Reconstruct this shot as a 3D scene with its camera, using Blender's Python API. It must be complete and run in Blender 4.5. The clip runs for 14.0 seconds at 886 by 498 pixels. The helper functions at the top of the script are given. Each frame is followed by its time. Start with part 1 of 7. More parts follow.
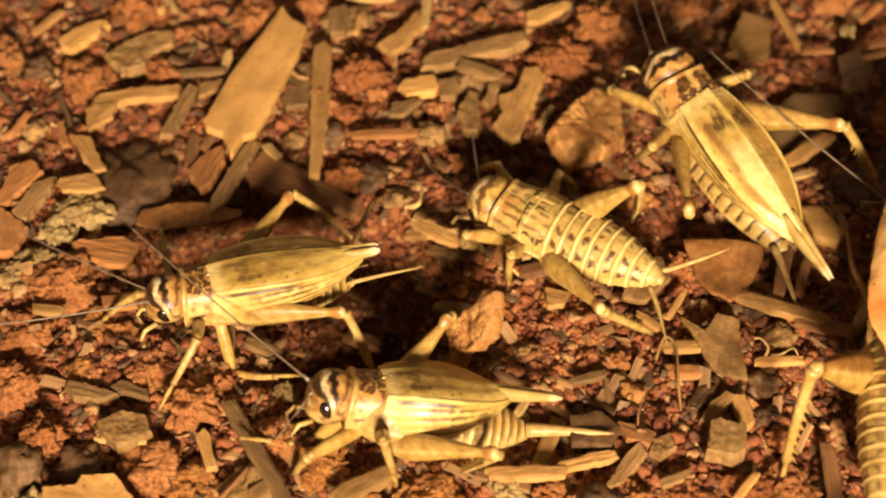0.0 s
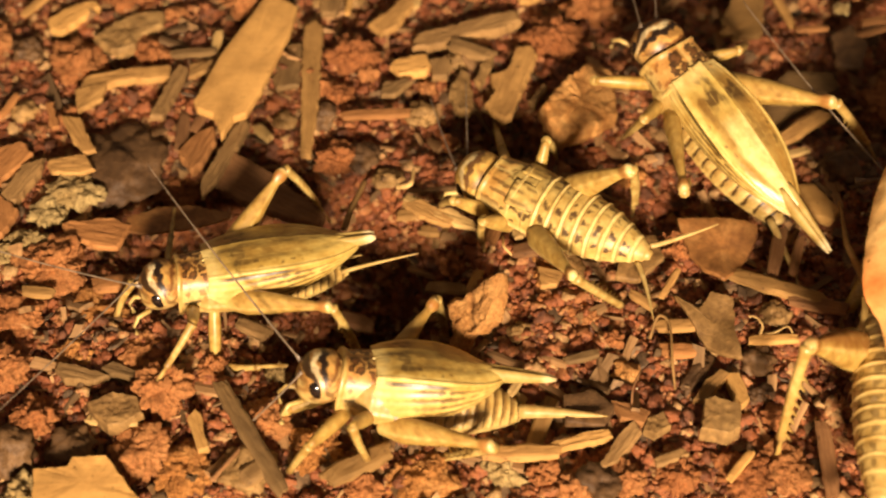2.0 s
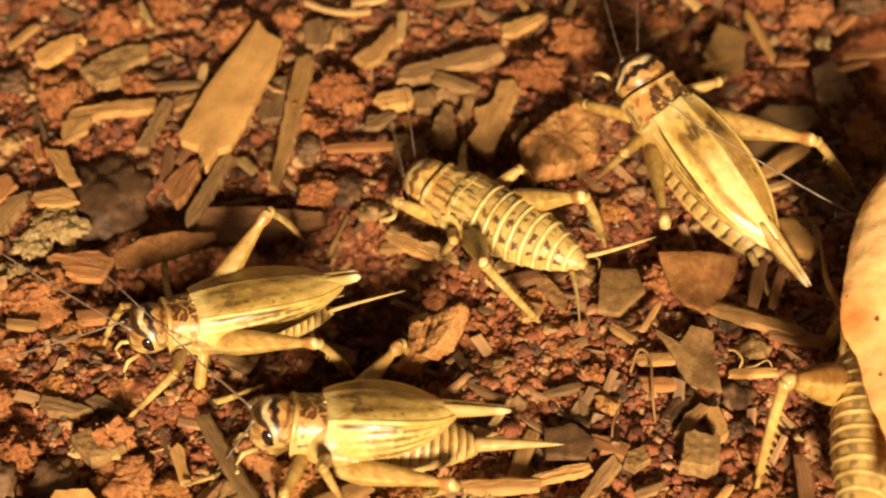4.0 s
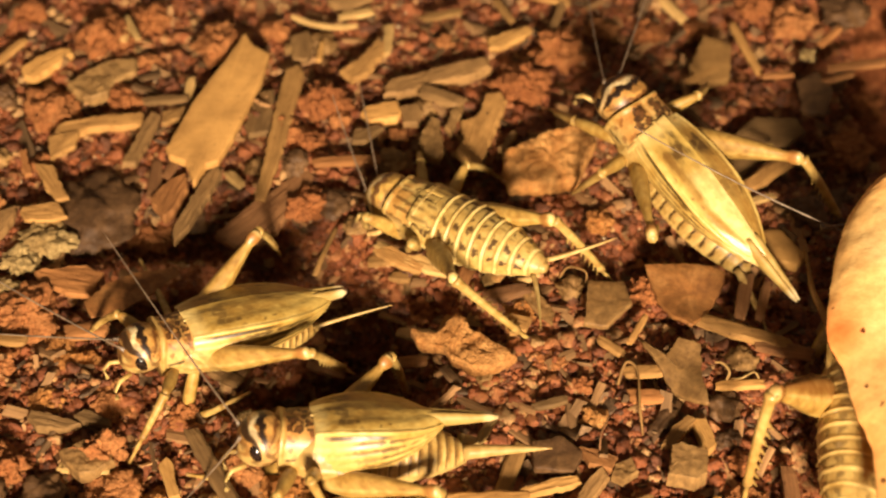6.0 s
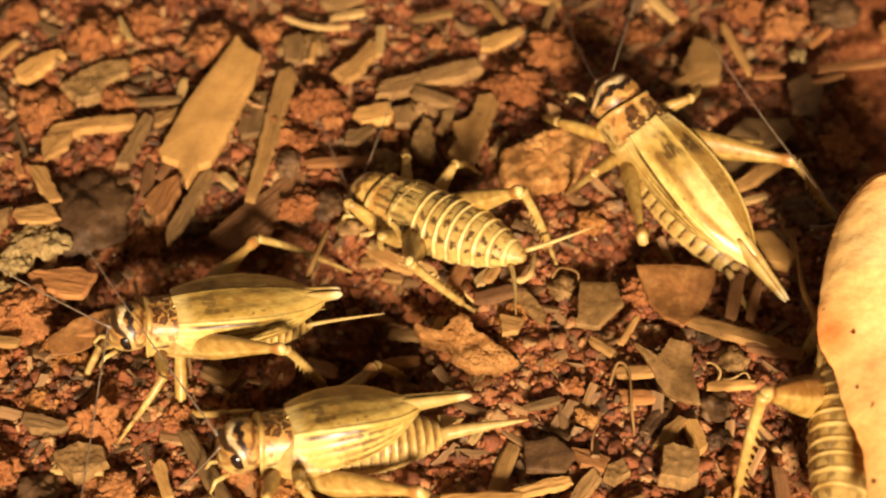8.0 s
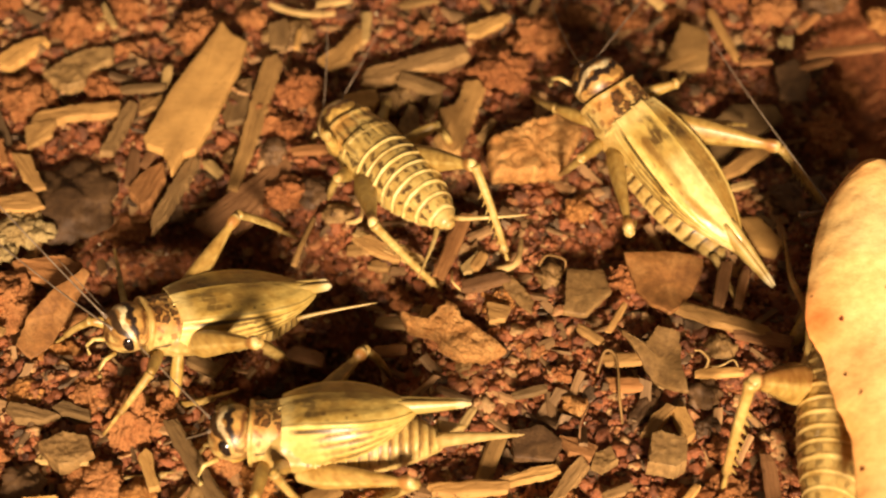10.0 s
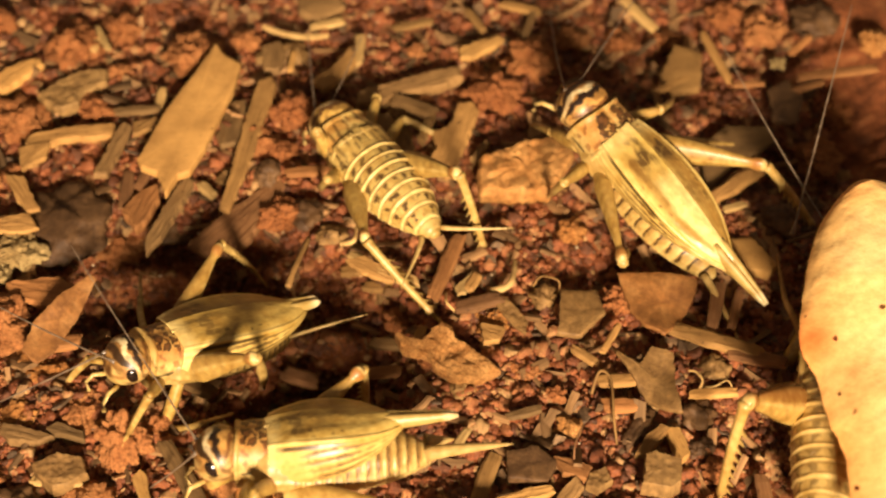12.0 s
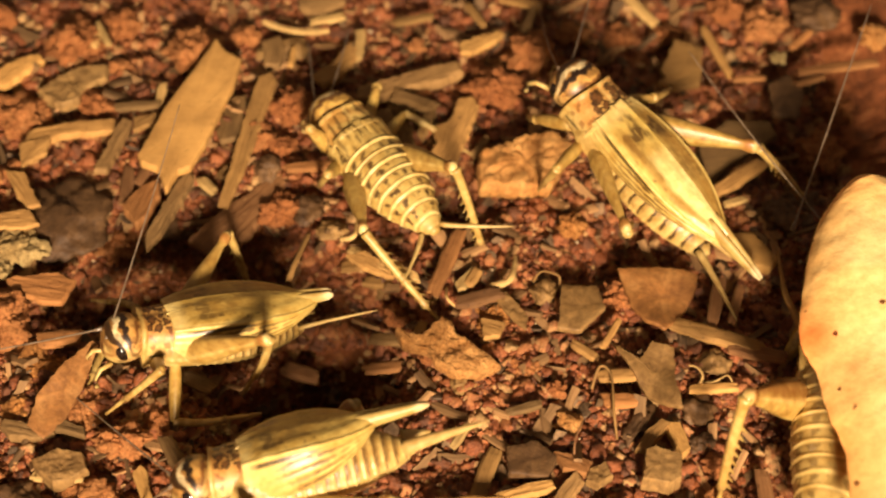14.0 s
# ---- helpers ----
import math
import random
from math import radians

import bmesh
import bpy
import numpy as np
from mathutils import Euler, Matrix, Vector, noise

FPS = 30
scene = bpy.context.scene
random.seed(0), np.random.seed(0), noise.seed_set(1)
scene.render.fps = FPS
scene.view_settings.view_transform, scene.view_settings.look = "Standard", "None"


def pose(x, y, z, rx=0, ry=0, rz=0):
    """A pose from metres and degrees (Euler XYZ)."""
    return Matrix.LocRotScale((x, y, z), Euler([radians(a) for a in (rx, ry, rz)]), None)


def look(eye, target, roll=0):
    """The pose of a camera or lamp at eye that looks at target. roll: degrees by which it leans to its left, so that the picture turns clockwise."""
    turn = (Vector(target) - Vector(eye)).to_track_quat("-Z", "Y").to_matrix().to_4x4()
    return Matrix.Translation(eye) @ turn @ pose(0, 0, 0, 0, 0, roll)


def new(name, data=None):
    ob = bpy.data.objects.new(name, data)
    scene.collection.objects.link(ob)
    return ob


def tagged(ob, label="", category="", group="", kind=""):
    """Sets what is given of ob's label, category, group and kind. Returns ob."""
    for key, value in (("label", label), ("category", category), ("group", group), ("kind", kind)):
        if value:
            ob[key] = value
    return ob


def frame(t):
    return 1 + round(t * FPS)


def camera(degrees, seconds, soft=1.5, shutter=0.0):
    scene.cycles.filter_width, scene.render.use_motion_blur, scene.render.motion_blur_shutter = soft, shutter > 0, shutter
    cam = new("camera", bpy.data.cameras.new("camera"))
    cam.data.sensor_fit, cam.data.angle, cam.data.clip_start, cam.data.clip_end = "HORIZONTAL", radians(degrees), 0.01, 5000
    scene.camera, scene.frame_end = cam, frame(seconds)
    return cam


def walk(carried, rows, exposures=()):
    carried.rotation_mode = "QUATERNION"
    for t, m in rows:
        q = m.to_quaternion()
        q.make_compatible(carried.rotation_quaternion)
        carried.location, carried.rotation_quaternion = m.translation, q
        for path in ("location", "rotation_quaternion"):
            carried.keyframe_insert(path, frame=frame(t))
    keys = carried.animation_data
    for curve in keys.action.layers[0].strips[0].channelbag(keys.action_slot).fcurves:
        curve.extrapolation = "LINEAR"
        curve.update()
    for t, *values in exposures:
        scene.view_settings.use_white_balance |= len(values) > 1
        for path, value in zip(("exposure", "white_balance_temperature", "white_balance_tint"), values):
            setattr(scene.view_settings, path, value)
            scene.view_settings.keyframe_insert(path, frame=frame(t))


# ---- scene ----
# Crickets on loose red soil under a warm lamp. Lengths below are in millimetres unless a name says otherwise.
MM = 0.001
PATH = [
    (0.0, pose(0.00000, -0.09320, 0.11108, 40.000, -0.000, 0.000)),
    (0.5, pose(0.00045, -0.09289, 0.11095, 39.791, 0.105, -0.031)),
    (1.0, pose(-0.00013, -0.09303, 0.11107, 39.772, -0.135, -0.346)),
    (1.5, pose(0.00031, -0.09307, 0.11078, 39.748, 0.013, -0.357)),
    (2.0, pose(0.00030, -0.09330, 0.10993, 39.678, 0.092, -0.305)),
    (2.5, pose(0.00026, -0.09299, 0.11072, 39.719, -0.038, -0.326)),
    (3.0, pose(0.00109, -0.09310, 0.11103, 40.003, -0.156, -0.222)),
    (5.5, pose(0.00108, -0.09296, 0.11177, 40.479, -0.224, -0.798)),
    (6.0, pose(0.00109, -0.09299, 0.11186, 40.586, -0.308, -0.838)),
    (6.5, pose(0.00119, -0.09278, 0.11218, 40.512, -0.275, -0.935)),
    (7.0, pose(0.00103, -0.09287, 0.11233, 40.430, -0.440, -0.905)),
    (7.5, pose(0.00119, -0.09285, 0.11228, 40.531, -0.452, -0.927)),
    (8.0, pose(0.00094, -0.09288, 0.11264, 40.389, -0.498, -1.087)),
    (8.5, pose(0.00127, -0.09249, 0.11197, 39.895, -0.482, -1.020)),
    (9.0, pose(0.00097, -0.09228, 0.11229, 39.910, -0.718, -1.440)),
    (11.5, pose(0.00095, -0.09270, 0.11200, 40.492, -0.738, -1.509)),
    (12.0, pose(0.00067, -0.09278, 0.11203, 40.806, -0.928, -1.710)),
    (12.5, pose(0.00112, -0.09265, 0.11200, 40.642, -0.762, -1.736)),
    (13.0, pose(0.00087, -0.09276, 0.11251, 40.738, -0.984, -1.711)),
    (13.5, pose(0.00080, -0.09281, 0.11216, 40.726, -0.991, -1.692)),
    (14.0, pose(0.00098, -0.09268, 0.11211, 40.601, -0.779, -1.685)),
]
cam = camera(28, 14.0, soft=2.2)
cam.data.dof.use_dof, cam.data.dof.focus_distance, cam.data.dof.aperture_fstop = True, 0.136, 34
walk(cam, PATH)

# ---- light: one warm lamp in front, to one side, and a dim warm room ----
world = bpy.data.worlds.new("room")
scene.world = world
world.use_nodes = True
world.node_tree.nodes["Background"].inputs[0].default_value = (1.0, 0.67, 0.43, 1)
world.node_tree.nodes["Background"].inputs[1].default_value = 0.16
scene.view_settings.exposure = 0.0
lamp = new("lamp", bpy.data.lights.new("lamp", "AREA"))
lamp.data.shape, lamp.data.size = "DISK", 0.070
lamp.data.energy, lamp.data.color = 5.05, (1.0, 0.75, 0.515)
lamp.matrix_world = look((0.034, -0.357, 0.182), (0.0, 0.0, 0.0))


# ---- materials ----
def nodes_of(name):
    m = bpy.data.materials.new(name)
    m.use_nodes = True
    nt = m.node_tree
    return m, nt, nt.nodes["Principled BSDF"]


def ramp(nt, fac, stops):
    n = nt.nodes.new("ShaderNodeValToRGB")
    els = n.color_ramp.elements
    while len(els) < len(stops):
        els.new(0.5)
    for e, (p, c) in zip(els, stops):
        e.position, e.color = p, (*c, 1)
    nt.links.new(fac, n.inputs[0])
    return n.outputs[0]


def noise_tex(nt, scale, detail=4, rough=0.6, stretch=None):
    co = nt.nodes.new("ShaderNodeTexCoord").outputs["Object"]
    if stretch:
        mp = nt.nodes.new("ShaderNodeMapping")
        mp.inputs["Scale"].default_value = stretch
        nt.links.new(co, mp.inputs[0])
        co = mp.outputs[0]
    n = nt.nodes.new("ShaderNodeTexNoise")
    n.inputs["Scale"].default_value, n.inputs["Detail"].default_value, n.inputs["Roughness"].default_value = scale, detail, rough
    nt.links.new(co, n.inputs["Vector"])
    return n.outputs["Fac"]


def bump(nt, bsdf, height, dist, strength=0.8):
    b = nt.nodes.new("ShaderNodeBump")
    b.inputs["Distance"].default_value, b.inputs["Strength"].default_value = dist, strength
    nt.links.new(height, b.inputs["Height"])
    nt.links.new(b.outputs[0], bsdf.inputs["Normal"])


def mix(nt, kind, fac, a, b):
    n = nt.nodes.new("ShaderNodeMix")
    n.data_type, n.blend_type = "RGBA", kind
    for sock, v in ((n.inputs[0], fac), (n.inputs[6], a), (n.inputs[7], b)):
        if hasattr(v, "is_output"):
            nt.links.new(v, sock)
        else:
            sock.default_value = v if isinstance(v, float) else (*v, 1)
    return n.outputs[2]


def earth(name, stops, rough=0.85, scale=900, spread=0.6, island=False, bump_mm=0.25, fine=3500, gloss=0.25, grit=0):
    """Crumbly or stony stuff: a colour for each piece, mottled at two scales, with fine relief."""
    m, nt, bsdf = nodes_of(name)
    if island:
        rnd = nt.nodes.new("ShaderNodeNewGeometry").outputs["Random Per Island"]
    else:
        rnd = nt.nodes.new("ShaderNodeObjectInfo").outputs["Random"]
    base = noise_tex(nt, scale, 5, 0.65)
    add = nt.nodes.new("ShaderNodeMath")
    add.operation = "MULTIPLY_ADD"
    nt.links.new(rnd, add.inputs[0])
    add.inputs[1].default_value = spread
    sub = nt.nodes.new("ShaderNodeMath")
    sub.operation = "MULTIPLY_ADD"
    nt.links.new(base, sub.inputs[0])
    sub.inputs[1].default_value, sub.inputs[2].default_value = 1.7 * (1.2 - spread), -0.35 * (1.2 - spread)
    nt.links.new(sub.outputs[0], add.inputs[2])
    col = ramp(nt, add.outputs[0], stops)
    grain = noise_tex(nt, fine, 4, 0.75)
    if grit:
        vor = nt.nodes.new("ShaderNodeTexVoronoi")
        vor.inputs["Scale"].default_value = grit
        vor.inputs["Randomness"].default_value = 1.0
        nt.links.new(nt.nodes.new("ShaderNodeTexCoord").outputs["Object"], vor.inputs["Vector"])
        # shade in the gaps between grains is put into the colour
        col = mix(nt, "MULTIPLY", 0.35, col, ramp(nt, vor.outputs["Distance"], [(0.0, (1.25, 1.22, 1.18)), (0.45, (1.0, 1.0, 1.0)), (0.85, (0.45, 0.40, 0.36))]))
        h = nt.nodes.new("ShaderNodeMath")
        h.operation = "MULTIPLY_ADD"
        nt.links.new(vor.outputs["Distance"], h.inputs[0])
        h.inputs[1].default_value = -0.3
        nt.links.new(grain, h.inputs[2])
        grain_h = h.outputs[0]
    else:
        grain_h = grain
    col = mix(nt, "MULTIPLY", 0.62, col, ramp(nt, grain, [(0.3, (0.35, 0.3, 0.28)), (0.55, (1, 1, 1)), (0.75, (1.5, 1.4, 1.25))]))
    nt.links.new(col, bsdf.inputs["Base Color"])
    bsdf.inputs["Roughness"].default_value = rough
    bsdf.inputs["Specular IOR Level"].default_value = gloss
    bump(nt, bsdf, grain_h, bump_mm * MM, 0.9)
    return m


def fibrous(name, dark, light, rough=0.75, stripes=4200, spread=0.62, island=False):
    """Wood and straw: grain along the piece's x axis."""
    m, nt, bsdf = nodes_of(name)
    if island:
        rnd = nt.nodes.new("ShaderNodeNewGeometry").outputs["Random Per Island"]
    else:
        rnd = nt.nodes.new("ShaderNodeObjectInfo").outputs["Random"]
    g = noise_tex(nt, stripes, 4, 0.65, (0.08, 1, 1))
    col = ramp(nt, g, [(0.15, dark), (0.75, light)])
    blot = noise_tex(nt, 260, 4, 0.6)
    col = mix(nt, "MULTIPLY", 0.8, col, ramp(nt, blot, [(0.3, (0.55, 0.5, 0.45)), (0.6, (1.1, 1.08, 1.05))]))
    col = mix(nt, "MULTIPLY", 1.0, col, ramp(nt, rnd, [(0.0, (1 - spread,) * 3), (1.0, (1.15, 1.12, 1.1))]))
    specks = noise_tex(nt, 2600, 2, 0.5)
    col = mix(nt, "MULTIPLY", 0.7, col, ramp(nt, specks, [(0.24, (0.25, 0.2, 0.16)), (0.34, (1, 1, 1))]))
    nt.links.new(col, bsdf.inputs["Base Color"])
    bsdf.inputs["Roughness"].default_value = rough
    bsdf.inputs["Specular IOR Level"].default_value = 0.3
    bump(nt, bsdf, g, 0.06 * MM, 0.6)
    return m


def cuticle(name, rough=0.42, coat=0.06, tint=(1, 1, 1), bump_mm=0.05, scale=1500):
    """Insect skin: the pigment lies in the colour layer of each mesh, mottled finely."""
    m, nt, bsdf = nodes_of(name)
    at = nt.nodes.new("ShaderNodeVertexColor")
    at.layer_name = "pigment"
    n = noise_tex(nt, scale, 4, 0.6)
    col = mix(nt, "MULTIPLY", 0.75, at.outputs[0], ramp(nt, n, [(0.3, (0.74, 0.62, 0.42)), (0.62, (1.12, 1.12, 1.10))]))
    col = mix(nt, "MULTIPLY", 0.7, col, ramp(nt, noise_tex(nt, 380, 3, 0.5), [(0.32, (0.84, 0.74, 0.56)), (0.6, (1.08, 1.08, 1.06))]))
    col = mix(nt, "MULTIPLY", 1.0, col, tint)
    nt.links.new(col, bsdf.inputs["Base Color"])
    bsdf.inputs["Roughness"].default_value = rough
    bsdf.inputs["Coat Weight"].default_value = coat
    bsdf.inputs["Coat Roughness"].default_value = 0.25
    bump(nt, bsdf, n, bump_mm * MM, 0.5)
    return m


M = {}
M["soil"] = earth("soil", [(0.1, (0.045, 0.018, 0.008)), (0.42, (0.16, 0.052, 0.016)), (0.7, (0.28, 0.092, 0.029)), (1.0, (0.38, 0.165, 0.060))], spread=0.0, scale=420, grit=3600, bump_mm=0.3)
M["crumb"] = earth("crumb", [(0.0, (0.055, 0.022, 0.011)), (0.22, (0.13, 0.046, 0.017)), (0.45, (0.225, 0.066, 0.020)), (0.74, (0.33, 0.106, 0.033)), (0.92, (0.40, 0.17, 0.058)), (1.0, (0.48, 0.29, 0.115))], island=True, spread=0.85, rough=0.5, gloss=0.5)
M["clod"] = earth("clod", [(0.0, (0.19, 0.068, 0.022)), (0.5, (0.31, 0.116, 0.036)), (1.0, (0.43, 0.195, 0.066))], spread=0.45, bump_mm=0.28, fine=2600, grit=3800, rough=0.8, gloss=0.22)
M["orange"] = earth("orange", [(0.0, (0.30, 0.115, 0.028)), (0.5, (0.45, 0.195, 0.050)), (1.0, (0.60, 0.33, 0.11))], spread=0.4, bump_mm=0.35, grit=4200)
M["stonechip"] = earth("stonechip", [(0.0, (0.24, 0.095, 0.025)), (0.5, (0.41, 0.185, 0.047)), (1.0, (0.56, 0.31, 0.10))], spread=0.2, scale=700, bump_mm=0.3, fine=1800, rough=0.7, gloss=0.3)
M["grey"] = earth("grey", [(0.0, (0.105, 0.056, 0.019)), (0.45, (0.22, 0.126, 0.043)), (1.0, (0.38, 0.235, 0.086))], spread=0.35, scale=480, fine=1500, rough=0.65, bump_mm=0.16, gloss=0.25)
M["dark"] = earth("dark", [(0.0, (0.038, 0.020, 0.009)), (0.5, (0.092, 0.048, 0.019)), (1.0, (0.18, 0.10, 0.040))], spread=0.35, scale=480, fine=1500, rough=0.6, bump_mm=0.16, gloss=0.3)
M["darkflake"] = earth("darkflake", [(0.0, (0.04, 0.026, 0.016)), (0.5, (0.12, 0.075, 0.04)), (1.0, (0.26, 0.16, 0.08))], island=True, spread=0.7, rough=0.6, bump_mm=0.1)
M["flakechip"] = earth("flakechip", [(0.0, (0.04, 0.026, 0.016)), (0.5, (0.12, 0.075, 0.04)), (1.0, (0.26, 0.16, 0.08))], spread=0.7, rough=0.6, bump_mm=0.1)
M["pale"] = earth("pale", [(0.0, (0.20, 0.13, 0.048)), (0.5, (0.31, 0.21, 0.080)), (1.0, (0.43, 0.32, 0.135))], spread=0.4, bump_mm=0.2)
M["sand"] = earth("sand", [(0.0, (0.35, 0.24, 0.12)), (0.5, (0.55, 0.43, 0.24)), (1.0, (0.75, 0.65, 0.42))], island=True, spread=0.8, rough=0.35, bump_mm=0.02, gloss=0.5)
M["wood"] = fibrous("wood", (0.29, 0.160, 0.048), (0.46, 0.27, 0.088), spread=0.45)
M["palewood"] = fibrous("palewood", (0.51, 0.285, 0.082), (0.57, 0.34, 0.108), spread=0.2)
M["redwood"] = fibrous("redwood", (0.26, 0.112, 0.034), (0.44, 0.21, 0.070), spread=0.45)
M["brownwood"] = fibrous("brownwood", (0.15, 0.068, 0.025), (0.29, 0.15, 0.060), spread=0.45)
M["deadleaf"] = earth("deadleaf", [(0.0, (0.12, 0.048, 0.014)), (0.5, (0.28, 0.125, 0.036)), (1.0, (0.43, 0.235, 0.08))], spread=0.3, scale=420, rough=0.55, bump_mm=0.12, fine=1500, gloss=0.35)
M["olive"] = earth("olive", [(0.0, (0.10, 0.054, 0.018)), (0.5, (0.20, 0.112, 0.037)), (1.0, (0.31, 0.185, 0.066))], spread=0.3, scale=420, rough=0.6, bump_mm=0.14, fine=1500, gloss=0.3)
M["bark"] = fibrous("bark", (0.17, 0.10, 0.036), (0.33, 0.20, 0.075), spread=0.45)
M["straw"] = fibrous("straw", (0.42, 0.27, 0.092), (0.60, 0.42, 0.165), spread=0.25)
M["splinter"] = fibrous("splinter", (0.16, 0.085, 0.034), (0.48, 0.29, 0.125), spread=0.75, island=True)
M["sliver"] = fibrous("sliver", (0.16, 0.085, 0.034), (0.48, 0.29, 0.125), spread=0.75)
M["skin"] = cuticle("skin", tint=(0.86, 0.83, 0.77))
M["wing"] = cuticle("wing", rough=0.40, coat=0.14, bump_mm=0.05, scale=1100, tint=(0.88, 0.86, 0.79))
M["shell"] = cuticle("shell", rough=0.26, coat=0.5, bump_mm=0.07, scale=900, tint=(0.95, 0.92, 0.86))
M["nymph"] = cuticle("nymph", rough=0.45, coat=0.05, tint=(0.94, 0.93, 0.88))
m, nt, b = nodes_of("eye")
nt.links.new(ramp(nt, noise_tex(nt, 4000), [(0.3, (0.006, 0.004, 0.003)), (0.7, (0.02, 0.012, 0.008))]), b.inputs["Base Color"])
b.inputs["Roughness"].default_value, b.inputs["Coat Weight"].default_value = 0.16, 0.6
M["eye"] = m
m, nt, b = nodes_of("antenna")
nt.links.new(ramp(nt, noise_tex(nt, 1500), [(0.3, (0.10, 0.07, 0.045)), (0.7, (0.24, 0.18, 0.12))]), b.inputs["Base Color"])
b.inputs["Roughness"].default_value = 0.35
M["antenna"] = m
m, nt, b = nodes_of("leaf")
leaf_blot = noise_tex(nt, 190, 5, 0.62)
leaf_col = ramp(nt, leaf_blot, [(0.30, (0.77, 0.45, 0.16)), (0.47, (0.82, 0.57, 0.22)), (0.66, (0.86, 0.68, 0.30))])
leaf_warp = nt.nodes.new("ShaderNodeVectorMath")
leaf_warp.operation = "MULTIPLY_ADD"
leaf_grain = nt.nodes.new("ShaderNodeTexNoise")
leaf_grain.inputs["Scale"].default_value = 900
nt.links.new(nt.nodes.new("ShaderNodeTexCoord").outputs["Object"], leaf_warp.inputs[2])
nt.links.new(leaf_warp.inputs[2].links[0].from_socket, leaf_grain.inputs["Vector"])
nt.links.new(leaf_grain.outputs["Color"], leaf_warp.inputs[0])
leaf_warp.inputs[1].default_value = (0.0007, 0.0009, 0.0007)
leaf_cell = nt.nodes.new("ShaderNodeTexVoronoi")
leaf_cell.inputs["Scale"].default_value = 430
nt.links.new(leaf_warp.outputs[0], leaf_cell.inputs["Vector"])
leaf_col = mix(nt, "MULTIPLY", 1.0, leaf_col, ramp(nt, leaf_cell.outputs["Distance"], [(0.075, (0.16, 0.08, 0.05)), (0.12, (1, 1, 1))]))
leaf_col = mix(nt, "MULTIPLY", 0.5, leaf_col, ramp(nt, noise_tex(nt, 1400, 4, 0.7), [(0.3, (0.78, 0.66, 0.52)), (0.6, (1.08, 1.08, 1.08))]))
flush = nt.nodes.new("ShaderNodeVertexColor")
flush.layer_name = "pigment"
leaf_col = mix(nt, "MULTIPLY", 1.0, leaf_col, flush.outputs[0])
nt.links.new(leaf_col, b.inputs["Base Color"])
b.inputs["Roughness"].default_value = 0.5
bump(nt, b, noise_tex(nt, 500, 4), 0.25 * MM, 0.5)
M["leaf"] = m


# ---- building blocks ----
def mesh_of(name, bm, material, smooth=True):
    me = bpy.data.meshes.new(name)
    bmesh.ops.recalc_face_normals(bm, faces=bm.faces)
    for v in bm.verts:
        v.co *= MM
    bm.to_mesh(me)
    bm.free()
    me.materials.append(M[material])
    if smooth:
        me.polygons.foreach_set("use_smooth", [True] * len(me.polygons))
    return me


def part(name, bm, material, parent, label="", smooth=True):
    ob = new(name, mesh_of(name, bm, material, smooth))
    ob.parent = parent
    return tagged(ob, label)


def grid_mesh(rows, close=True, caps=True):
    """A bmesh through rows of points; each row a ring (close) or an open strip."""
    bm = bmesh.new()
    vs = [[bm.verts.new(p) for p in row] for row in rows]
    n = len(rows[0])
    for a, b in zip(vs, vs[1:]):
        for j in range(n if close else n - 1):
            k = (j + 1) % n
            bm.faces.new((a[j], a[k], b[k], b[j]))
    if caps and close:
        for ring in (vs[0], vs[-1]):
            mid = sum((v.co for v in ring), Vector()) / n
            c = bm.verts.new(mid)
            for j in range(n):
                bm.faces.new((ring[j], ring[(j + 1) % n], c))
    return bm


def paint(bm, fn):
    lay = bm.verts.layers.float_color.new("pigment")
    for v in bm.verts:
        c = fn(v.co)
        v[lay] = (c[0], c[1], c[2], 1)
    return bm


def lerp(a, b, f):
    f = max(0.0, min(1.0, f))
    return tuple(x + (y - x) * f for x, y in zip(a, b))


def band(x, lo, hi, soft):
    """1 inside lo..hi, 0 outside, with soft edges."""
    f = min((x - lo) / soft + 0.5, (hi - x) / soft + 0.5)
    return max(0.0, min(1.0, f))


def tube(path, radii, n=8, flat=1.0, up=(0, 0, 1)):
    """A tube along path; flat squeezes it across up."""
    pts = [Vector(p) for p in path]
    rows = []
    for i, p in enumerate(pts):
        d = (pts[min(i + 1, len(pts) - 1)] - pts[max(i - 1, 0)]).normalized()
        side = d.cross(Vector(up))
        if side.length < 1e-4:
            side = d.cross(Vector((0, 1, 0)))
        side.normalize()
        top = side.cross(d)
        rows.append([p + radii[i] * (flat * math.cos(a) * side + math.sin(a) * top) for a in (2 * math.pi * j / n for j in range(n))])
    return grid_mesh(rows)


